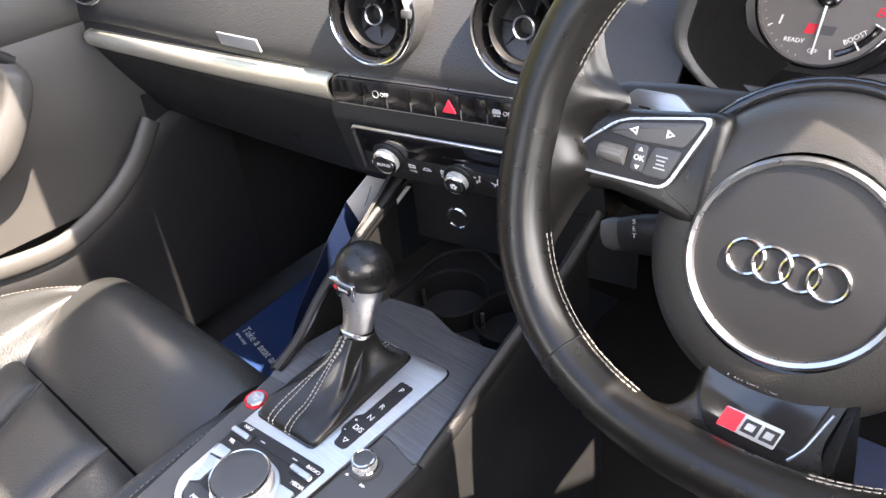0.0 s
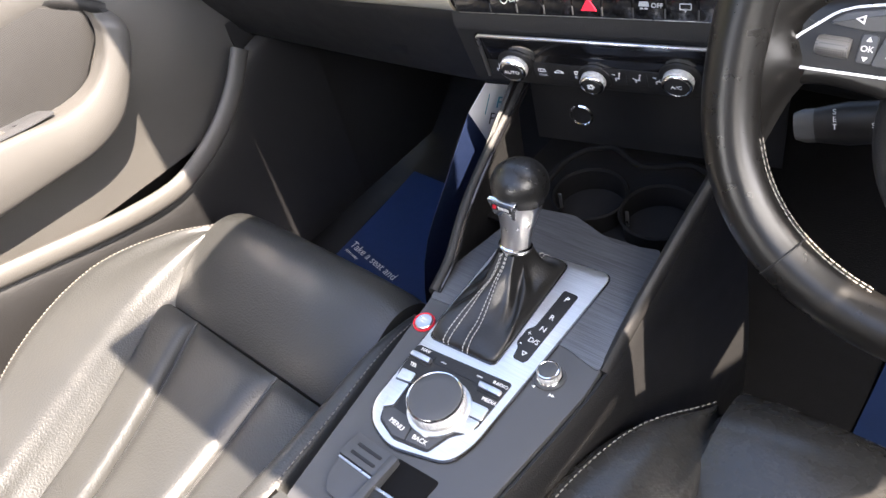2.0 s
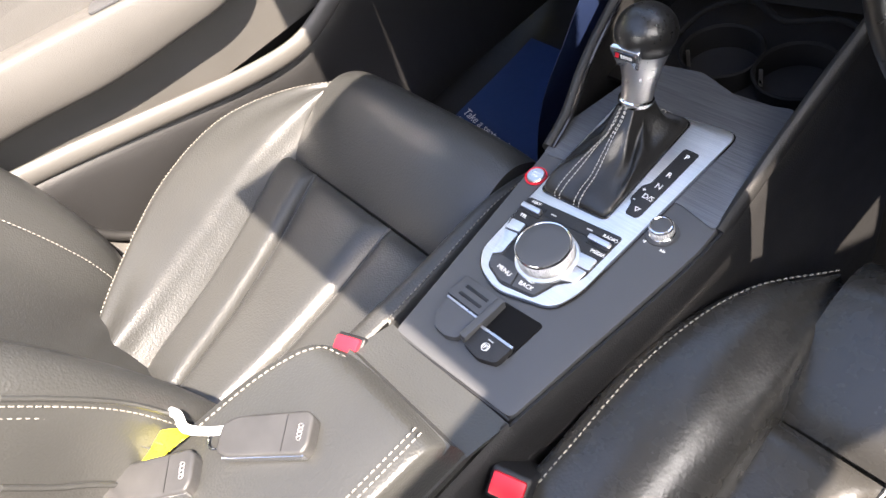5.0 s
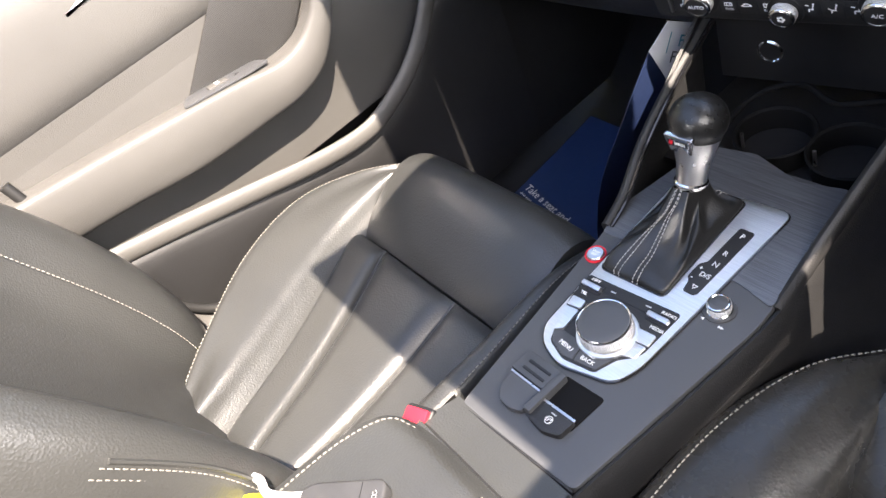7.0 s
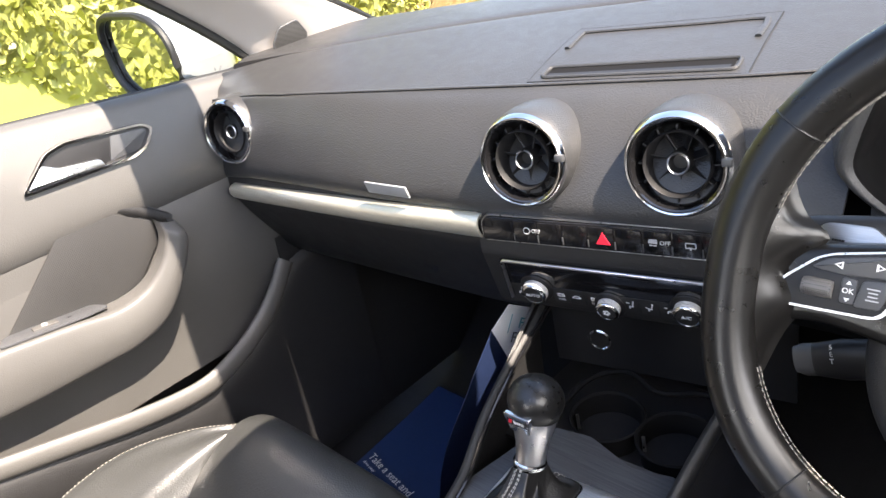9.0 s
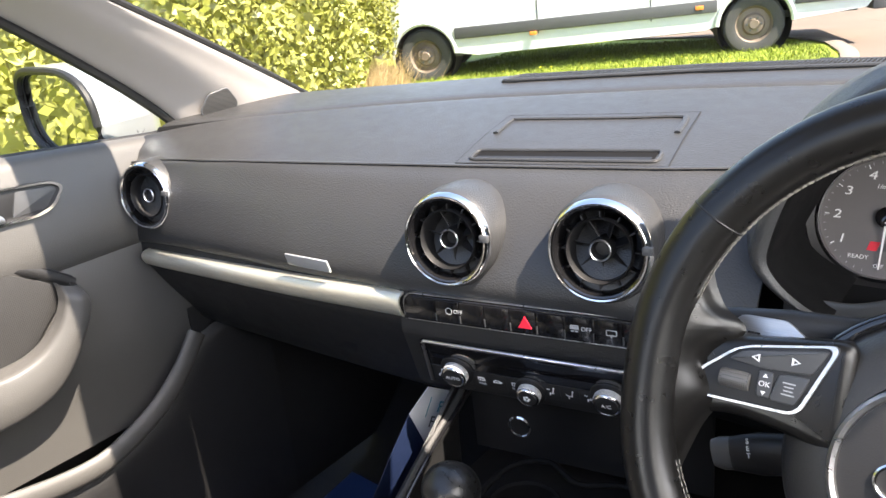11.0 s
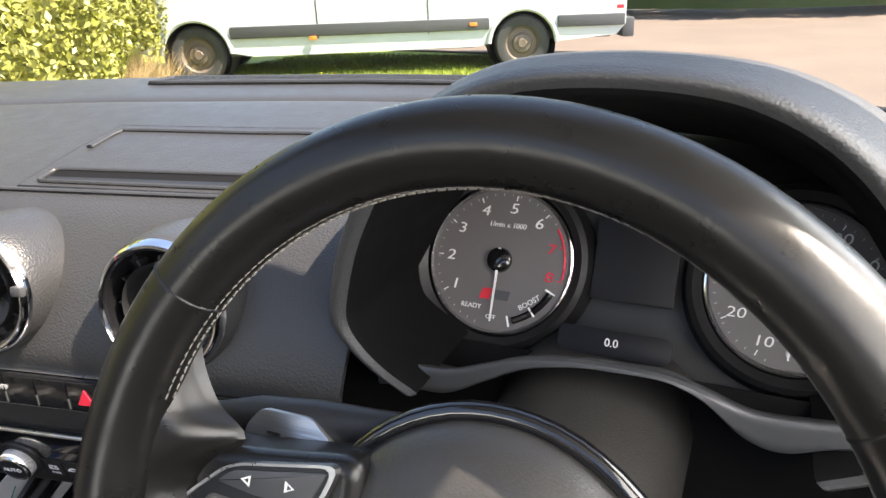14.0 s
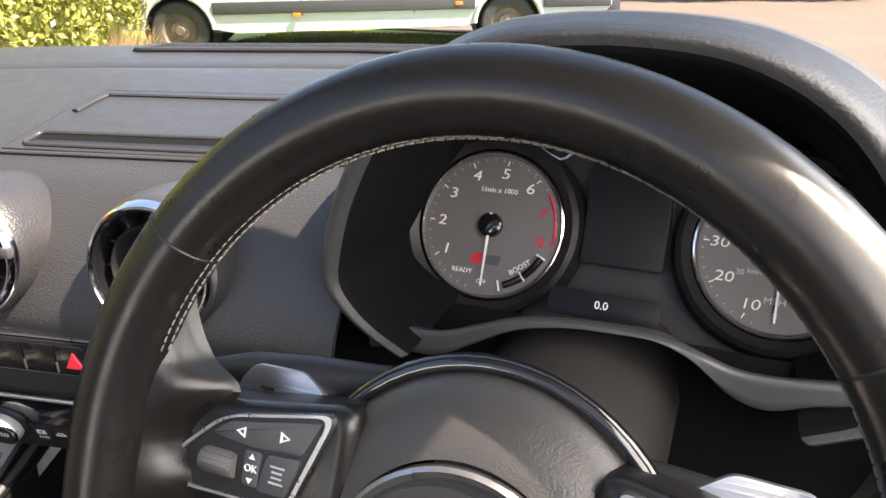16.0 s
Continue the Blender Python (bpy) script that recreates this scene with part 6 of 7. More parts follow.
for yt, zt, yb, zb, xi, xo in ((-0.95, 0.80, -0.95, 0.71, -0.690, -0.648), (-0.80, 0.785, -0.80, 0.695, -0.690, -0.647), (-0.61, 0.765, -0.61, 0.674, -0.690, -0.645), (-0.48, 0.749, -0.48, 0.654, -0.690, -0.643), (-0.36, 0.733, -0.356, 0.651, -0.690, -0.640),
                               (-0.295, 0.722, -0.285, 0.653, -0.688, -0.638), (-0.2495, 0.731, -0.232, 0.672, -0.676, -0.636), (-0.215, 0.756, -0.192, 0.716, -0.668, -0.634), (-0.196, 0.784, -0.164, 0.760, -0.666, -0.634), (-0.190, 0.802, -0.158, 0.785, -0.670, -0.636), (-0.186, 0.812, -0.162, 0.803, -0.685, -0.655)):
    at = lambda x, w, dz=0.0: (x, yt * (1 - w) + yb * w, zt * (1 - w) + zb * w + dz)
    arm_rows.append([at(xi - 0.004, 0.25), at(xi, 0.02), at(xi * 0.5 + xo * 0.5, 0.0), at(xo - 0.006, 0.01), at(xo, 0.13), at(xo + 0.004, 0.5), at(xo - 0.001, 0.86), at(xo - 0.010, 0.99), at(xi * 0.6 + xo * 0.4, 1.02), at(xi - 0.004, 0.85)])
arm = part("armrest", patch(arm_rows, 5, 4), DOOR_TRIM, door, "pale-lit leatherette armrest with upright pull")
sw = part("switch_panel", prism(soft_outline([(-0.684, -0.315), (-0.655, -0.300), (-0.648, -0.335), (-0.650, -0.45), (-0.684, -0.435)][::-1], 0.008), 0.003, Matrix.Translation((0, -0.37, 0.7365)) @ pose(0, 0, 0, -7) @ Matrix.Translation((0, 0.37, 0)), 0.001), SATIN, arm)
wsw = part("window_switch", box((0.014, 0.034, 0.005), pose(-0.667, -0.385, 0.7415, -7), 0.0018), DOOR_TRIM, sw)
part("symbol", prism(rounded(0.009, 0.007, 0.0015, 3), 0.0004, pose(-0.667, -0.385, 0.7442, -7), hole=rounded(0.007, 0.005, 0.001, 3)), PRINT, wsw)
part("arrow", prism([(-0.003, -0.003), (0.003, -0.003), (0, 0.003)], 0.0004, pose(-0.667, -0.352, 0.7375, -7)), BLACK, sw)
bez = soft_outline([(-0.337, 0.914), (-0.288, 0.958), (-0.2595, 0.9645), (-0.147, 0.953), (-0.133, 0.942), (-0.152, 0.9165), (-0.176, 0.909)], 0.009)
part("grab_recess", prism(soft_outline([(-0.50, 0.925), (-0.42, 0.953), (-0.366, 0.947), (-0.370, 0.934), (-0.44, 0.926)][::-1], 0.008), 0.007, Matrix.Translation((-0.690, 0, 0)) @ DMx, 0.003), SILVER, door, "satin silver speaker trim")
bezel = part("handle_bezel", prism(bez[::-1], 0.006, Matrix.Translation((-0.688, 0, 0)) @ DMx, 0.002), BLACK, door)
cb = (-0.235, 0.936)
bz_in = [(cb[0] + (y - cb[0]) * 0.955, cb[1] + (z - cb[1]) * 0.86) for y, z in bez]
part("chrome_frame", prism(bez[::-1], 0.009, Matrix.Translation((-0.687, 0, 0)) @ DMx, hole=bz_in[::-1]), CHROME, bezel)
part("release_lever", prism(soft_outline([(-0.327, 0.919), (-0.298, 0.946), (-0.278, 0.934), (-0.222, 0.926), (-0.217, 0.9135)], 0.006)[::-1], 0.010, Matrix.Translation((-0.687, 0, 0)) @ DMx, 0.003), SILVER, bezel, "satin silver release lever")
part("lock_button", prism(soft_outline([(-0.197, 0.9505), (-0.148, 0.946), (-0.143, 0.940), (-0.163, 0.9185), (-0.2095, 0.9165)], 0.004)[::-1], 0.008, Matrix.Translation((-0.687, 0, 0)) @ DMx, 0.002), SATIN, bezel)
rail = [(-0.655, -0.01, 0.655), (-0.650, -0.05, 0.612), (-0.648, -0.10, 0.573), (-0.646, -0.16, 0.545), (-0.645, -0.225, 0.530), (-0.647, -0.32, 0.541), (-0.652, -0.45, 0.572), (-0.658, -0.60, 0.608), (-0.664, -0.80, 0.65)]
part("pocket_rail", tube(spline(rail, 8), 0.017, seg=14, flat=0.55), DOOR_TRIM, door)
# lower and front linings use darker plastic, putting the door's shade into colour
part("lower_lining", patch([[(-0.662, y, zr), (-0.650, y, zr - 0.04), (-0.655, y, 0.40), (-0.668, y, 0.24)] for y, zr in ((0.12, 0.66), (-0.01, 0.645), (-0.10, 0.565), (-0.225, 0.522), (-0.32, 0.532), (-0.45, 0.563), (-0.60, 0.60), (-0.80, 0.64), (-1.0, 0.66))], 4, 4, 0.004), DASH_LOW, door)
part("front_lining", patch([[(-0.690, y, 0.84), (-0.692, y, 0.70), (-0.685, y, 0.55), (-0.672, y, 0.40), (-0.672, y, 0.24)] for y in (0.0, 0.12, 0.3, 0.5)], 4, 4, 0.004), DASH_LOW, door)
part("door_seal", tube(spline([(-0.668, -0.70, 0.80), (-0.652, -0.684, 0.69), (-0.648, -0.672, 0.60), (-0.644, -0.658, 0.532), (-0.642, -0.632, 0.478), (-0.640, -0.590, 0.440), (-0.640, -0.50, 0.405)], 8), 0.008, seg=12), RUBBER, door)
part("window_seal", tube([(-0.733, y, sill_z(y) + 0.001) for y in np.linspace(-1.0, 0.12, 14)], 0.006, seg=8), RUBBER, door)
wg = part("window_pane", patch([[(-0.742, y, sill_z(y) - 0.01), (-0.70, y, 1.14), (-0.63, y, 1.31)] for y in (-1.0, -0.5, -0.1, 0.10)], 4, 4), GLASS, door)
wg.visible_shadow = False

# sill trim below the door and the pillar behind it
shell_sill = part("trim_3", patch([[(-0.70, y, 0.62 if y < -0.66 else 0.44), (-0.66, y, 0.60 if y < -0.66 else 0.43), (-0.635, y, 0.42), (-0.60, y, 0.385), (-0.575, y, 0.33), (-0.57, y, 0.21)] for y in (-1.1, -0.85, -0.70, -0.60, -0.48, -0.40)], 4, 4, 0.004), DOOR_TRIM, None, "grey grained sill trim beside the seat", "structure")
shell_sill["category"] = "sill trim"

# ---- floor, mats and papers ----
part("floor", box((1.5, 3.2, 0.02), pose(0, -0.6, 0.19)), CARPET, None, "black carpet of the car's floor", "structure")["category"] = "floor"
part("footwell", patch([[(x, 0.20, 0.20), (x, 0.34, 0.24), (x, 0.50, 0.40), (x, 0.56, 0.62), (x, 0.52, 0.80)] for x in (-0.72, 0, 0.72)], 4, 4, 0.01), CARPET, None, "black carpeted bulkhead of the footwell", "structure")["category"] = "wall"
mat_l = thing("protective_floor_mat", "blue protective film over the passenger footwell", "floor mat")
part("film", patch([[(x, y, 0.206 + 0.008 * math.sin(9 * x + 5 * y) + zz) for y, zz in ((-0.22, 0.0), (-0.1, 0.0), (0.02, 0.004), (0.10, 0.008), (0.17, 0.014), (0.22, 0.02))] for x in (-0.62, -0.5, -0.38, -0.26, -0.165)], 5, 5, 0.001), BLUE_MAT, mat_l)
lettering("Take a seat and", 0.0235, pose(-0.60, 0.002, 0.223, 0, 0, -11), PRINT, mat_l, align="LEFT")
lettering("drive away", 0.0095, pose(-0.60, -0.016, 0.223, 0, 0, -11), PRINT, mat_l, align="LEFT").name = "lettering"
sheet = thing("printed_sheet", "white-topped blue printed sheet leaning on the console", "paper sheet")
P1, P2, P3, P4 = (-0.170, 0.022, 0.679), (-0.168, 0.092, 0.630), (-0.172, 0.009, 0.590), (-0.172, -0.016, 0.660)
part("white_panel", patch([[P1, P4], [P2, P3]], 4, 4, 0.0008), PAPER, sheet)
part("blue_panel", patch([[P4, (-0.176, -0.075, 0.600), (-0.21, -0.125, 0.48), (-0.26, -0.14, 0.232)], [P3, (-0.182, 0.015, 0.54), (-0.20, 0.02, 0.40), (-0.245, 0.02, 0.232)]], 5, 4, 0.0008), SHADED_FILM, sheet)
su = (Vector(P2) - Vector(P1)).normalized()
sn = su.cross(Vector(P1) - Vector(P4)).normalized()
sv = sn.cross(su)
SM = Matrix(((su.x, sv.x, sn.x, 0), (su.y, sv.y, sn.y, 0), (su.z, sv.z, sn.z, 0), (0, 0, 0, 1)))
for word, f, mt in (("Fo", 0.36, TEAL), ("Fi", 0.68, SATIN)):
    c = Vector(P1).lerp(Vector(P2), 0.62).lerp(Vector(P4).lerp(Vector(P3), 0.62), f) + sn * 0.0015
    lettering(word, 0.021, Matrix.Translation(c) @ SM, mt, sheet)
part("print_line", box((0.001, 0.026, 0.0006), Matrix.Translation(Vector(P1).lerp(Vector(P2), 0.3).lerp(Vector(P4).lerp(Vector(P3), 0.3), 0.5) + sn * 0.0012) @ SM), TEAL, sheet)
mat_r = thing("protective_floor_mat", "blue protective film over the driver's footwell", "floor mat")
part("film", patch([[(x, y, 0.206 + 0.008 * math.sin(8 * x + 6 * y) + zz) for y, zz in ((-0.2, 0.0), (0.0, 0.0), (0.14, 0.004), (0.26, 0.03), (0.34, 0.08))] for x in (0.295, 0.40, 0.52, 0.66)], 5, 5, 0.001), BLUE_MAT, mat_r)
sheet2 = thing("printed_sheet", "white printed sheet in the driver's footwell", "paper sheet")
part("paper", box((0.16, 0.10, 0.001), pose(0.47, -0.075, 0.222, 0, 0, -8)), PAPER, sheet2)
lettering("unc", 0.035, pose(0.425, -0.055, 0.2232, 0, 0, -8), TEAL, sheet2, align="LEFT")
lettering("nanc", 0.035, pose(0.408, -0.092, 0.2232, 0, 0, -8), SATIN, sheet2, align="LEFT")

# ---- body shell ----
def shell(name, bm, mat, label, category):
    return tagged(part(name, bm, mat, None, label, "structure"), category=category)


pil = []
for (rx, ry, rz), (lx, ly, lz) in (((-0.690, 0.352, 0.968), (-0.722, 0.108, 0.958)), ((-0.672, 0.25, 1.026), (-0.712, 0.052, 1.02)), ((-0.640, 0.10, 1.108), (-0.695, -0.036, 1.092)), ((-0.600, -0.06, 1.19), (-0.662, -0.174, 1.19)), ((-0.555, -0.20, 1.26), (-0.60, -0.34, 1.28))):
    r, l = Vector((rx, ry, rz)), Vector((lx, ly, lz))
    mid = r.lerp(l, 0.5) + Vector((0.018, 0, 0.0))
    pil.append([tuple(r + Vector((-0.03, 0.01, 0))), tuple(r), tuple(r.lerp(l, 0.25) + Vector((0.012, 0, 0))), tuple(mid), tuple(r.lerp(l, 0.8) + Vector((0.01, 0, 0))), tuple(l), tuple(l + Vector((-0.03, 0, 0)))])
pillar = shell("trim_1", patch(pil, 6, 4, 0.006), PILLAR, "grey cloth-covered windscreen pillar trim", "pillar trim")
ga, gb, gc = Vector((-0.681, 0.149, 1.026)), Vector((-0.685, 0.191, 0.991)), Vector((-0.695, 0.138, 0.982))
gx = (gb - gc).normalized()
gz = gx.cross(ga - gc).normalized()
gz = gz if gz.x > 0 else -gz
gy = gz.cross(gx)
gm = Matrix(((gx.x, gy.x, gz.x, gc.x), (gx.y, gy.y, gz.y, gc.y), (gx.z, gy.z, gz.z, gc.z), (0, 0, 0, 1))) @ Matrix.Translation((-0.012, 0, 0.007))
gw, gu, gv = (gb - gc).length, (ga - gc).dot(gx), (ga - gc).dot(gy)
g_out = [(-0.012, gv * 0.45), (0.0, 0.0), (gw * 0.8, -0.004), (gw, gv * 0.3), (gu + 0.022, gv), (gu - 0.012, gv)]
g_out = g_out if sum(p[0] * q[1] - q[0] * p[1] for p, q in zip(g_out, g_out[1:] + g_out[:1])) > 0 else g_out[::-1]
part("tweeter_grille", prism(soft_outline(g_out, 0.006), 0.003, gm, 0.001), PERFORATED, pillar, "small perforated speaker grille")
part("grille_rim", tube([gm @ Vector((x, y, 0.002)) for x, y in soft_outline(g_out, 0.006)], 0.0016, True, 8), SATIN, pillar)
part("windscreen_seal", tube(spline([(-0.697, 0.362, 0.966), (-0.678, 0.262, 1.026), (-0.645, 0.112, 1.108), (-0.605, -0.05, 1.19), (-0.56, -0.19, 1.26)], 8), 0.006, seg=8), RUBBER, pillar)
part("door_frame_seal", tube(spline([(-0.730, 0.103, 0.958), (-0.72, 0.042, 1.02), (-0.702, -0.046, 1.092), (-0.669, -0.184, 1.19), (-0.607, -0.35, 1.28)], 8), 0.008, seg=8), RUBBER, pillar)
pil_r = [[(0.08 - x + 0.25 * (z - 0.96), y + 0.05, z) for x, y, z in row] for row in pil]
shell("trim_2", patch(pil_r[::-1], 6, 4, 0.006), PILLAR, "grey cloth-covered windscreen pillar trim", "pillar trim")
# roof out of view: boxes round an opening, placed to steer the sun
shell("ceiling", join(box((1.18, 0.14, 0.03), pose(-0.03, -0.10, 1.307, 4), 0.006), box((0.56, 0.27, 0.03), pose(0.40, -0.30, 1.315), 0.006), box((0.20, 0.27, 0.03), pose(0.505, -0.045, 1.285, 8), 0.006), box((0.17, 0.17, 0.03), pose(0.688, 0.005, 1.275, 8), 0.006), box((0.13, 1.5, 0.03), pose(-0.595, -0.9, 1.315), 0.006), box((0.10, 1.5, 0.03), pose(0.655, -1.18, 1.312), 0.006), box((1.24, 0.9, 0.03), pose(0, -1.78, 1.30), 0.006)), HEADLINER, "unseen grey headliner boxes set to shape the sunlight", "ceiling")
ws_rows = []
for x in (-0.70, -0.45, -0.2, 0.0, 0.2, 0.45, 0.70):
    g = glass_y(x)
    t = 0.02 - 0.19 * (x / 0.6) ** 2
    ws_rows.append([(x, g + 0.02, 0.962), (x * 0.95, g + 0.02 + (t - g) * 0.35, 1.095), (x * 0.9, g + 0.02 + (t - g) * 0.7, 1.215), (x * 0.86, t + 0.01, 1.30)])
wsg = shell("window_1", patch(ws_rows, 5, 5), GLASS, "clear sloping windscreen", "window")
wsg.visible_shadow = False
shell("wall_door", join(box((0.02, 1.8, 0.74), pose(-0.765, -0.65, 0.55), 0.004)), DASH_LOW, "dark inner skin of the passenger door", "wall")
# driver's side and rear, plain; an upper box is added to block sun
shell("wall_east", join(box((0.03, 2.9, 0.80), pose(0.735, -0.65, 0.60), 0.004), box((0.05, 0.10, 0.42), pose(0.70, -0.50, 1.14, 0, -8, 0), 0.01), box((0.03, 1.7, 0.36), pose(0.705, -1.35, 1.15, 0, -8), 0.004), box((0.03, 0.36, 0.20), pose(0.712, -0.36, 1.21, 0, -8), 0.004)), DASH_LOW, "unseen dark driver's side lining, raised to block sun", "wall")
shell("wall_west", join(box((0.03, 1.4, 0.80), pose(-0.745, -1.6, 0.60), 0.004), box((0.05, 0.12, 0.42), pose(-0.69, -0.98, 1.14, 0, 8, 0), 0.01)), DASH_LOW, "dark lining of the rear passenger side", "wall")
shell("wall_south", box((1.5, 0.03, 0.8), pose(0, -2.15, 0.6), 0.004), DASH_LOW, "dark lining of the rear end", "wall")
mirror_in = thing("rear_view_mirror", "black interior rear-view mirror", "mirror")
mm = pose(-0.03, -0.105, 1.268, 12, 0, 16)
part("housing", box((0.25, 0.045, 0.078), mm, 0.018, 4), BLACK, mirror_in)
part("glass", box((0.232, 0.002, 0.062), mm @ Matrix.Translation((0, -0.0225, 0)), 0.0008), MIRROR, mirror_in)
part("stem", tube([(0.0, -0.085, 1.275), (0.0, -0.06, 1.295), (0.0, -0.05, 1.305)], 0.012, seg=10), BLACK, mirror_in)
# outside mirror
om = thing("door_mirror", "silver-shelled passenger door mirror", "door mirror")
omm = pose(-0.925, 0.025, 1.008, 0, 0, 3) @ Matrix.Diagonal((1.22, 1.0, 1.2, 1))
shell_rows = []
for a in np.linspace(0, 360, 17):
    c, s = math.cos(radians(a)), math.sin(radians(a))
    f = lambda w: math.copysign(abs(w) ** 0.62, w)
    shell_rows.append([tuple(omm @ Vector((0.105 * f(c) * k, y, 0.068 * f(s) * k - (0.012 * c)))) for k, y in ((0.93, -0.04), (1.0, -0.03), (1.0, 0.02), (0.88, 0.07), (0.55, 0.10), (0.05, 0.108))])
part("cover", patch(shell_rows, 3, 4), SHELL, om, "pale silver painted cover")
part("rim", tube([tuple(omm @ Vector((0.1 * math.copysign(abs(math.cos(a)) ** 0.62, math.cos(a)), -0.04, 0.064 * math.copysign(abs(math.sin(a)) ** 0.62, math.sin(a)) - 0.012 * math.cos(a)))) for a in np.linspace(0, 2 * math.pi, 40, endpoint=False)], 0.007, True, 8), BLACK, om)
part("glass", prism([(0.096 * math.copysign(abs(math.cos(a)) ** 0.62, math.cos(a)), 0.060 * math.copysign(abs(math.sin(a)) ** 0.62, math.sin(a)) - 0.012 * math.cos(a)) for a in np.linspace(0, 2 * math.pi, 40, endpoint=False)], 0.003, omm @ Matrix.Translation((0, -0.03, 0)) @ pose(0, 0, 0, 90)), MIRROR, om)
part("foot", tube([(-0.80, 0.07, 0.945), (-0.78, 0.08, 0.93), (-0.74, 0.085, 0.935)], 0.028, seg=12, flat=1.3), BLACK, om)
part("lower_half", box((0.16, 0.10, 0.05), omm @ Matrix.Translation((0.015, 0.02, -0.05)), 0.018, 4), BLACK, om)
bonnet = thing("bonnet", "dark blue glossy car bonnet", "bonnet")
part("panel", patch([[(x, glass_y(x) + 0.10 + d * (1 - 0.12 * (x / 0.7) ** 2), z - 0.05 * (x / 0.75) ** 2) for d, z in ((0, 0.935), (0.10, 0.938), (0.35, 0.905), (0.7, 0.84), (0.95, 0.76), (1.05, 0.63))] for x in (-0.78, -0.6, -0.3, 0, 0.3, 0.6, 0.78)], 5, 5, 0.01), PAINT, bonnet)
part("cowl", patch([[(x, glass_y(x) + d, z) for d, z in ((0.015, 0.958), (0.05, 0.945), (0.13, 0.935))] for x in (-0.74, -0.4, 0, 0.4, 0.74)], 5, 3, 0.004), RUBBER, bonnet)
wiper = thing("wiper", "black windscreen wiper resting along the cowl", "wiper")
part("blade", tube([(x, glass_y(x) + 0.035, 0.972) for x in np.linspace(-0.15, 0.45, 16)], 0.005, seg=8), RUBBER, wiper)
part("arm", tube([(x, glass_y(x) + 0.045, 0.98) for x in np.linspace(0.12, 0.6, 12)], 0.006, seg=8), BLACK, wiper)

# ---- outdoors ----
def sheet_of(name, outline, z, mat, label, category):
    bm = bmesh.new()
    bm.faces.new([bm.verts.new((x, y, z)) for x, y in outline])
    return shell(name, bm, mat, label, category)


ring = [(900 * math.cos(a), 900 * math.sin(a)) for a in np.linspace(0, 2 * math.pi, 48, endpoint=False)]
sheet_of("ground", ring, -0.13, TARMAC, "pale sunlit tarmac yard", "ground")
KERB_LINE = spline([(-1.12, -6, 0), (-1.1, 0, 0), (-1.08, 4.8, 0), (-1.12, 6.6, 0), (-1.22, 7.6, 0), (-1.5, 8.6, 0), (-2.1, 9.5, 0), (-4.0, 10.2, 0), (-9.0, 10.6, 0)], 6)
lawn_out = [(p[0] - 0.12, p[1]) for p in KERB_LINE] + [(-14, 10.6), (-14, -6)]
bm = bmesh.new()
bm.faces.new([bm.verts.new((x, y, -0.10)) for x, y in lawn_out])
shell("lawn", bm, GRASS, "mown green grass verge", "grass")
kerb = shell("kerb", patch([[(p[0] + dx, p[1] + dx * 0.4, z) for dx, z in ((-0.13, -0.088), (-0.12, -0.07), (0.0, -0.07), (0.03, -0.078), (0.035, -0.13))] for p in KERB_LINE], 1, 2, 0.0), KERB, "pale concrete kerb", "kerb")
rng = np.random.default_rng(4)


def blades(n, spots, height, width, lean=0.5):
    """Single upright blades at given spots."""
    a = rng.uniform(0, 2 * math.pi, n)
    h = height * rng.uniform(0.5, 1.3, n)
    dx, dy = np.cos(a) * width, np.sin(a) * width
    lx, ly = rng.normal(0, lean, n) * h, rng.normal(0, lean, n) * h
    v = np.empty((n, 3, 3))
    v[:, 0] = spots + np.stack([-dx, -dy, 0 * dx], 1)
    v[:, 1] = spots + np.stack([dx, dy, 0 * dx], 1)
    v[:, 2] = spots + np.stack([lx, ly, h], 1)
    return v.reshape(-1, 3), np.arange(3 * n).reshape(-1, 3)


def scatter(name, verts, faces, mat, label, category):
    mesh = bpy.data.meshes.new(name)
    mesh.from_pydata(verts.tolist(), [], faces.tolist())
    mesh.materials.append(mat)
    return tagged(new(name, mesh), label, category, kind="stuff")


n = 60000
sp = np.stack([rng.uniform(-6.5, -1.1, n), rng.uniform(2.2, 9.8, n), np.full(n, -0.10)], 1)
keep = sp[:, 0] < np.interp(sp[:, 1], [2, 4.8, 6.6, 7.6, 8.6, 9.5, 9.9], [-1.25, -1.23, -1.28, -1.4, -1.7, -2.4, -3.2])
sp = sp[keep]
scatter("grass_blades", *blades(len(sp), sp, 0.05, 0.006), GRASS, "short uneven sunlit grass", "grass")
n = 220
sp = np.stack([rng.uniform(-5.5, -1.3, n), rng.uniform(3.0, 8.2, n), rng.uniform(-0.07, -0.04, n)], 1)
scatter("dandelions", *blades(n, sp, 0.012, 0.014), YELLOW, "small yellow dandelions in the grass", "flowers")


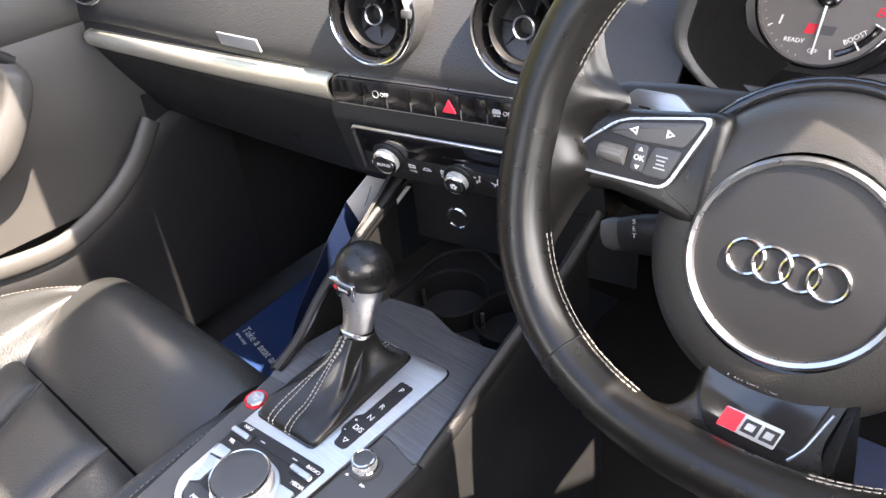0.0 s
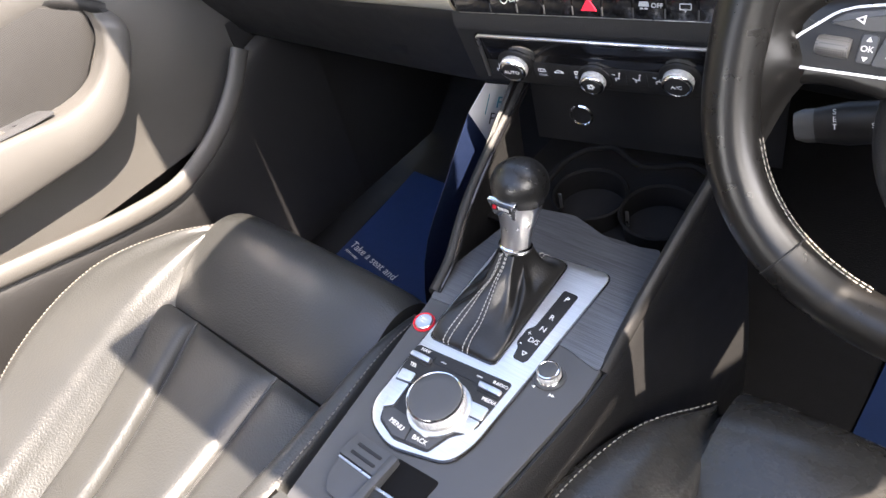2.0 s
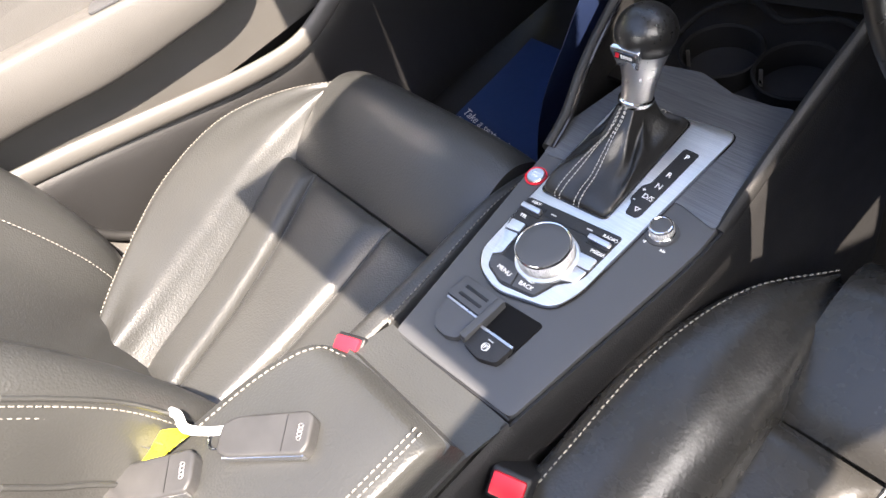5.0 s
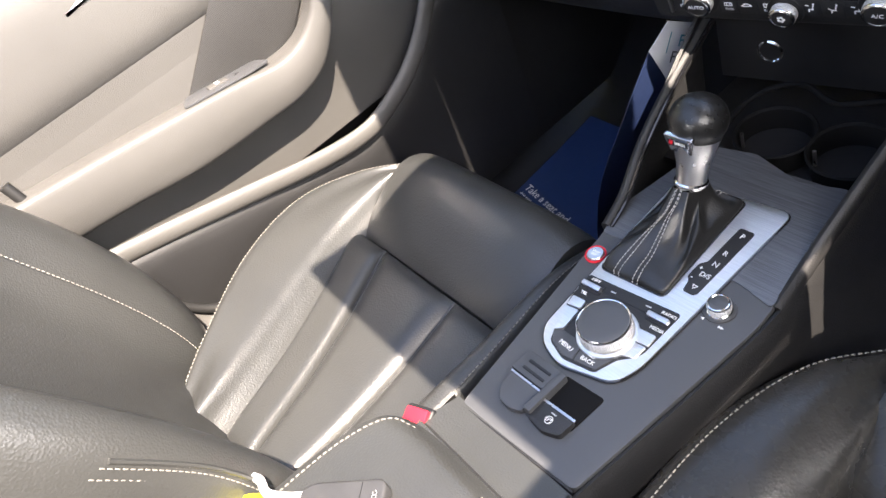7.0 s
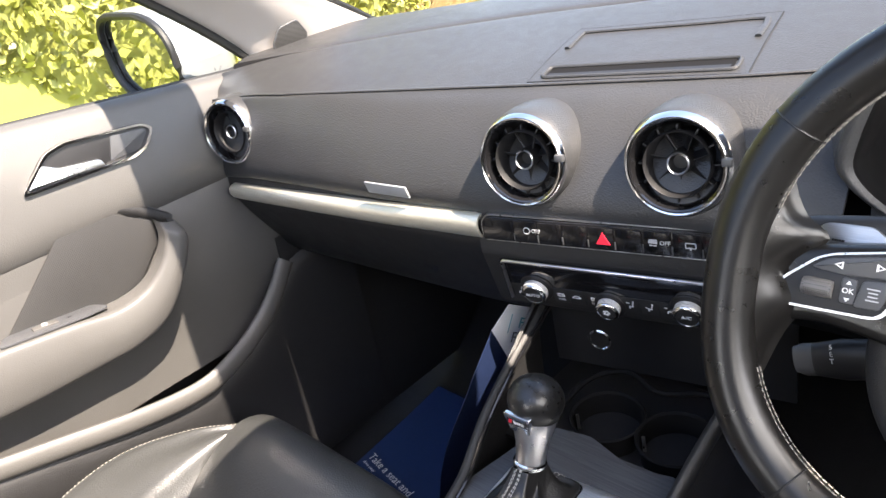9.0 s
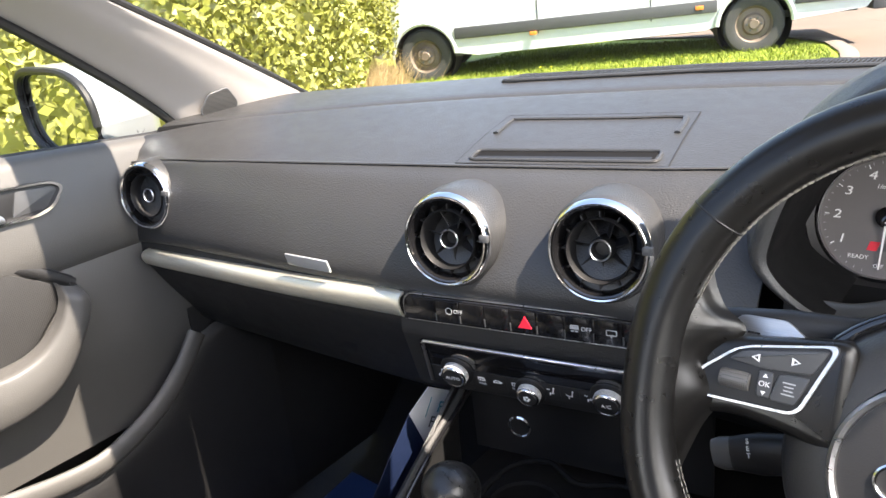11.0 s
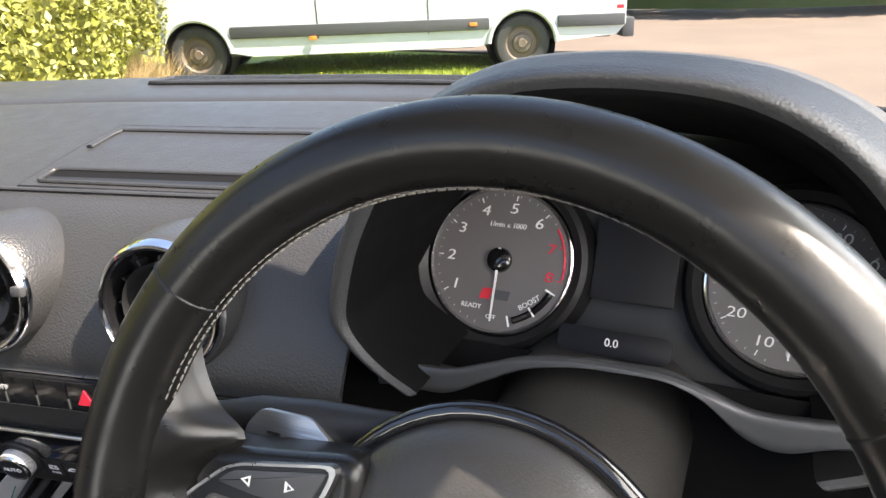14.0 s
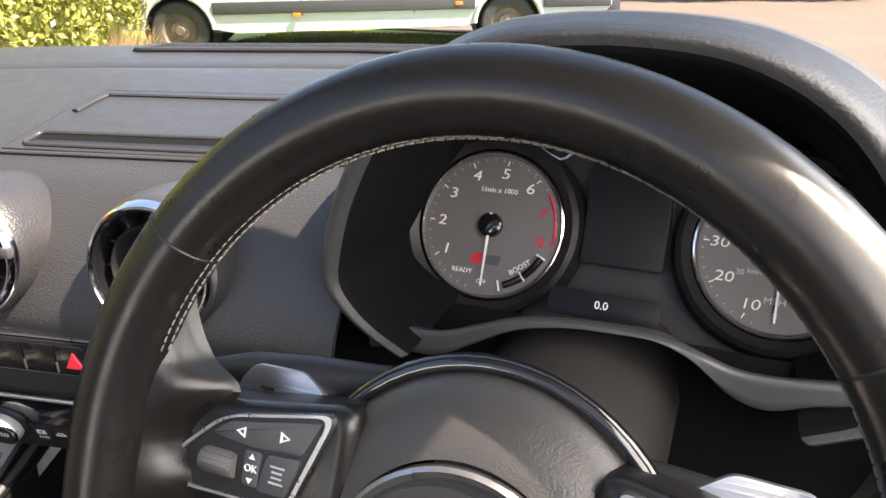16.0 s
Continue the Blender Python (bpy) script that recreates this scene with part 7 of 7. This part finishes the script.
def leaves(n, centre_line, width, height, size, density=1.0):
    """Leaf quads spread through a hedge that follows a line, most at its outside, with lumps and gaps."""
    line = spline([(x, y, 0) for x, y in centre_line], 10)
    seg = np.r_[0, np.cumsum(np.linalg.norm(np.diff(line, axis=0), axis=1))]
    d = rng.uniform(0, seg[-1], n)
    cx, cy = np.interp(d, seg, line[:, 0]), np.interp(d, seg, line[:, 1])
    tx, ty = np.interp(d + 0.05, seg, line[:, 0]) - np.interp(d - 0.05, seg, line[:, 0]), np.interp(d + 0.05, seg, line[:, 1]) - np.interp(d - 0.05, seg, line[:, 1])
    ln = np.hypot(tx, ty) + 1e-9
    nx, ny = ty / ln, -tx / ln
    a = rng.uniform(-0.15 * math.pi, 1.0 * math.pi, n)
    lump = 1 + 0.16 * np.sin(d * 2.3 + 1.5 * np.sin(d * 0.9)) + 0.10 * np.sin(d * 7.1 + 3 * a) + 0.08 * np.sin(5 * a + d * 3.7)
    r = (1 - 0.28 * rng.random(n) ** 2) * lump
    off, z = np.cos(a) * width * r, np.maximum(0.02, 0.42 * height + np.sin(a) * 0.58 * height * r)
    c = np.stack([cx + nx * off, cy + ny * off, z], 1)
    u = rng.normal(size=(n, 3))
    u /= np.linalg.norm(u, axis=1, keepdims=True)
    w = np.cross(u, rng.normal(size=(n, 3)))
    w /= np.linalg.norm(w, axis=1, keepdims=True) + 1e-9
    s = size * rng.uniform(0.5, 1.3, n)[:, None]
    v = np.stack([c - u * s, c + w * s * 0.55, c + u * s, c - w * s * 0.55], 1).reshape(-1, 3)
    return v, np.arange(4 * n).reshape(-1, 4)


def hedge_core(name, centre_line, width, height):
    line = spline([(x, y, 0) for x, y in centre_line], 4)
    rows = []
    for k, p in enumerate(line):
        t = line[min(k + 1, len(line) - 1)] - line[max(k - 1, 0)]
        nrm = np.array([t[1], -t[0], 0]) / (np.linalg.norm(t) + 1e-9)
        f = 1 + 0.12 * math.sin(k * 1.7)
        rows.append([tuple(p + nrm * width * w * f + np.array([0, 0, z * height])) for w, z in ((0.75, 0.0), (0.8, 0.4), (0.6, 0.8 * f), (0, 0.92 * f), (-0.6, 0.8), (-0.8, 0.0))])
    return patch(rows, 2, 3)


HEDGE = [(-4.2, -5.0), (-3.9, -2.0), (-4.0, 0.5), (-4.75, 2.6), (-6.1, 4.6), (-7.7, 6.4), (-9.5, 7.4)]
hedge = thing("hedge", "tall sunlit yellow-green hedge along the verge", "hedge")
part("core", hedge_core("core", HEDGE, 0.85, 2.7), LEAF, hedge)
hedge.location.z = -0.10
v, f = leaves(150000, HEDGE, 1.0, 2.9, 0.034)
part("foliage", ([tuple(p) for p in v.tolist()], [tuple(q) for q in f.tolist()]), LEAF, hedge, kind="stuff")
n = 9000
d = rng.random(n)
sp = np.stack([np.interp(d, [0, 0.3, 0.6, 1], [-3.2, -3.6, -4.9, -6.6]) + rng.normal(0, 0.22, n), np.interp(d, [0, 0.3, 0.6, 1], [1.0, 2.4, 4.2, 6.2]) + rng.normal(0, 0.22, n), np.full(n, -0.10)], 1)
scatter("tall_grass", *blades(n, sp, 0.42, 0.005, 0.5), LEAF_DRY, "tall dry grass at the hedge's foot", "grass")

# parked van
van = thing("parked_van", "long white panel van with dark side moulding", "van")
VY, VZ = 7.30, 0.0
side = [(-7.10, 0.50), (-7.16, 0.88), (-6.95, 1.08), (-6.30, 1.26), (-5.75, 2.15), (-5.45, 2.42), (-4.9, 2.62), (-0.95, 2.66), (-0.86, 2.5), (-0.84, 0.55), (-0.95, 0.42)]
arch = lambda cx: [(cx + 0.42 * math.cos(a), 0.34 + 0.42 * math.sin(a)) for a in np.linspace(0.05, math.pi - 0.05, 14)]
body_out = side + arch(-2.13) + [(-2.7, 0.33), (-5.45, 0.31)] + arch(-6.16) + [(-6.75, 0.36)]
VMx = Matrix(((1, 0, 0, 0), (0, 0, 1, VY), (0, 1, 0, 0), (0, 0, 0, 1)))
part("body", prism(body_out, 1.95, VMx, 0.0), VAN_WHITE, van)
part("side_moulding", box((3.18, 0.05, 0.14), pose(-4.14, VY - 0.012, 0.60), 0.015), VAN_GREY, van)
part("side_moulding", box((0.84, 0.05, 0.14), pose(-1.28, VY - 0.012, 0.60), 0.015), VAN_GREY, van)
# thin grey strip standing in for the shadow line at the sill
part("sill_shadow_gap", box((3.0, 0.02, 0.03), pose(-4.25, VY + 0.02, 0.335), 0.005), VAN_GREY, van)
for cx in (-2.13, -6.16):
    part("arch_lip", tube([(cx + 0.425 * math.cos(a), VY - 0.008, 0.34 + 0.425 * math.sin(a)) for a in np.linspace(0.05, math.pi - 0.05, 20)], 0.03, seg=8), VAN_WHITE, van)
    part("arch_lining", lathe([(0.415, 0.02), (0.415, 0.5), (0.0, 0.5)], Matrix.Translation((cx, VY, 0.34)) @ pose(0, 0, 0, -90), 32), RUBBER, van)
    for y in (VY + 0.14,) + ((VY + 1.8,)):
        wm = Matrix.Translation((cx, y, 0.345)) @ pose(0, 0, 0, 90)
        w = part("wheel", lathe([(0.21, 0.10), (0.25, 0.115), (0.32, 0.11), (0.345, 0.08), (0.345, -0.08), (0.32, -0.11), (0.2, -0.11)], wm, 48), TYRE, van)
        part("rim", lathe([(0.215, 0.10), (0.20, 0.085), (0.185, 0.05), (0.13, 0.055), (0.11, 0.085), (0.06, 0.09), (0.05, 0.105), (0.0, 0.105)], wm, 40), STEEL, w)
        for k in range(6):
            a = k * math.pi / 3
            part("bolt", lathe([(0.012, 0.0), (0.012, 0.018), (0.0, 0.02)], wm @ Matrix.Translation((0.08 * math.cos(a), 0.08 * math.sin(a), 0.086)), 10), VAN_GREY, w)
for x, z in ((-4.72, 0.51), (-2.75, 0.60), (-0.93, 0.75)):
    part("side_reflector", box((0.09, 0.02, 0.045), pose(x, VY - 0.043, z), 0.006), ORANGE if x < -1 else RED, van)
for x in (-4.66, -3.3):
    part("panel_gap", box((0.014, 0.01, 1.9), pose(x, VY - 0.001, 1.45)), VAN_GREY, van)
part("tail_light", box((0.06, 0.10, 0.55), pose(-0.86, VY + 0.05, 1.30), 0.015), RED, van, "tall red tail light")
part("rear_bumper", box((0.16, 1.9, 0.24), pose(-0.80, VY + 0.97, 0.50), 0.03), VAN_GREY, van)
part("cab_window", prism([(-6.1, 1.42), (-5.65, 2.05), (-4.75, 2.12), (-4.75, 1.38)], 0.01, Matrix.Translation((0, -0.012, 0)) @ VMx), SCREEN, van)
part("underbody", box((6.4, 1.7, 0.08), pose(-4.2, VY + 1.0, 0.42)), RUBBER, van)

van.matrix_world = Matrix.Translation((-2.57, 8.72, -0.135)) @ pose(0, 0, 0, 0, 0, 27.0) @ Matrix.Translation((2.13, -7.44, 0))
# far hedges and trees across the yard
FAR = [(-14, 24), (-6, 20.5), (0, 19.5), (5, 22), (14, 27)]
far = thing("far_hedge", "dark hedge with trees beyond the yard", "hedge")
part("core", hedge_core("core", FAR, 0.6, 2.8), LEAF_DARK, far)
v, f = leaves(26000, FAR, 1.7, 3.9, 0.2)
part("foliage", ([tuple(p) for p in v.tolist()], [tuple(q) for q in f.tolist()]), LEAF_DARK, far, kind="stuff")
FAR2 = [(3, 27), (9, 25), (16, 26), (26, 30)]
far2 = thing("far_hedge", "bright green hedge at the yard's edge", "hedge")
part("core", hedge_core("core", FAR2, 0.6, 1.5), LEAF_DARK, far2)
v, f = leaves(16000, FAR2, 1.6, 2.2, 0.2)
part("foliage", ([tuple(p) for p in v.tolist()], [tuple(q) for q in f.tolist()]), GRASS, far2, kind="stuff")


def tree(x, y, h):
    t = thing("tree", "leafy tree behind the far hedge", "tree", "far trees", m=None)
    trunk = [(x, y, 0), (x + 0.1, y, h * 0.3), (x, y + 0.1, h * 0.55), (x + 0.15, y, h * 0.85)]
    bms = [tube(spline(trunk, 4), 0.18, seg=8, taper=list(np.linspace(1, 0.25, 13)))]
    tips = []
    for k in range(9):
        a = k * 2.4
        b = Vector((x, y, h * (0.35 + 0.055 * k)))
        e = b + Vector((math.cos(a), math.sin(a), 0.7)) * h * 0.2
        tips.append(e)
        bms.append(tube([b, b.lerp(e, 0.5) + Vector((0, 0, 0.1)), e], 0.06, seg=6, taper=[1, 0.7, 0.3]))
    part("trunk", join(*bms), BARK, t)
    vs = []
    for e in tips + [Vector((x, y, h * 0.9))]:
        c = np.array(e) + rng.normal(0, h * 0.085, (900, 3))
        u = rng.normal(size=(900, 3)) * 0.11
        w = np.cross(u, rng.normal(size=(900, 3))) * 0.8
        vs.append(np.stack([c - u, c + w, c + u, c - w], 1).reshape(-1, 3))
    vs = np.concatenate(vs)
    part("crown", ([tuple(p) for p in vs.tolist()], [tuple(q) for q in np.arange(len(vs)).reshape(-1, 4).tolist()]), LEAF_DARK, t, kind="stuff")


for x, y, h in ((-9, 25, 8), (-2, 24, 9), (4, 26, 8), (11, 30, 9)):
    tree(x, y, h)
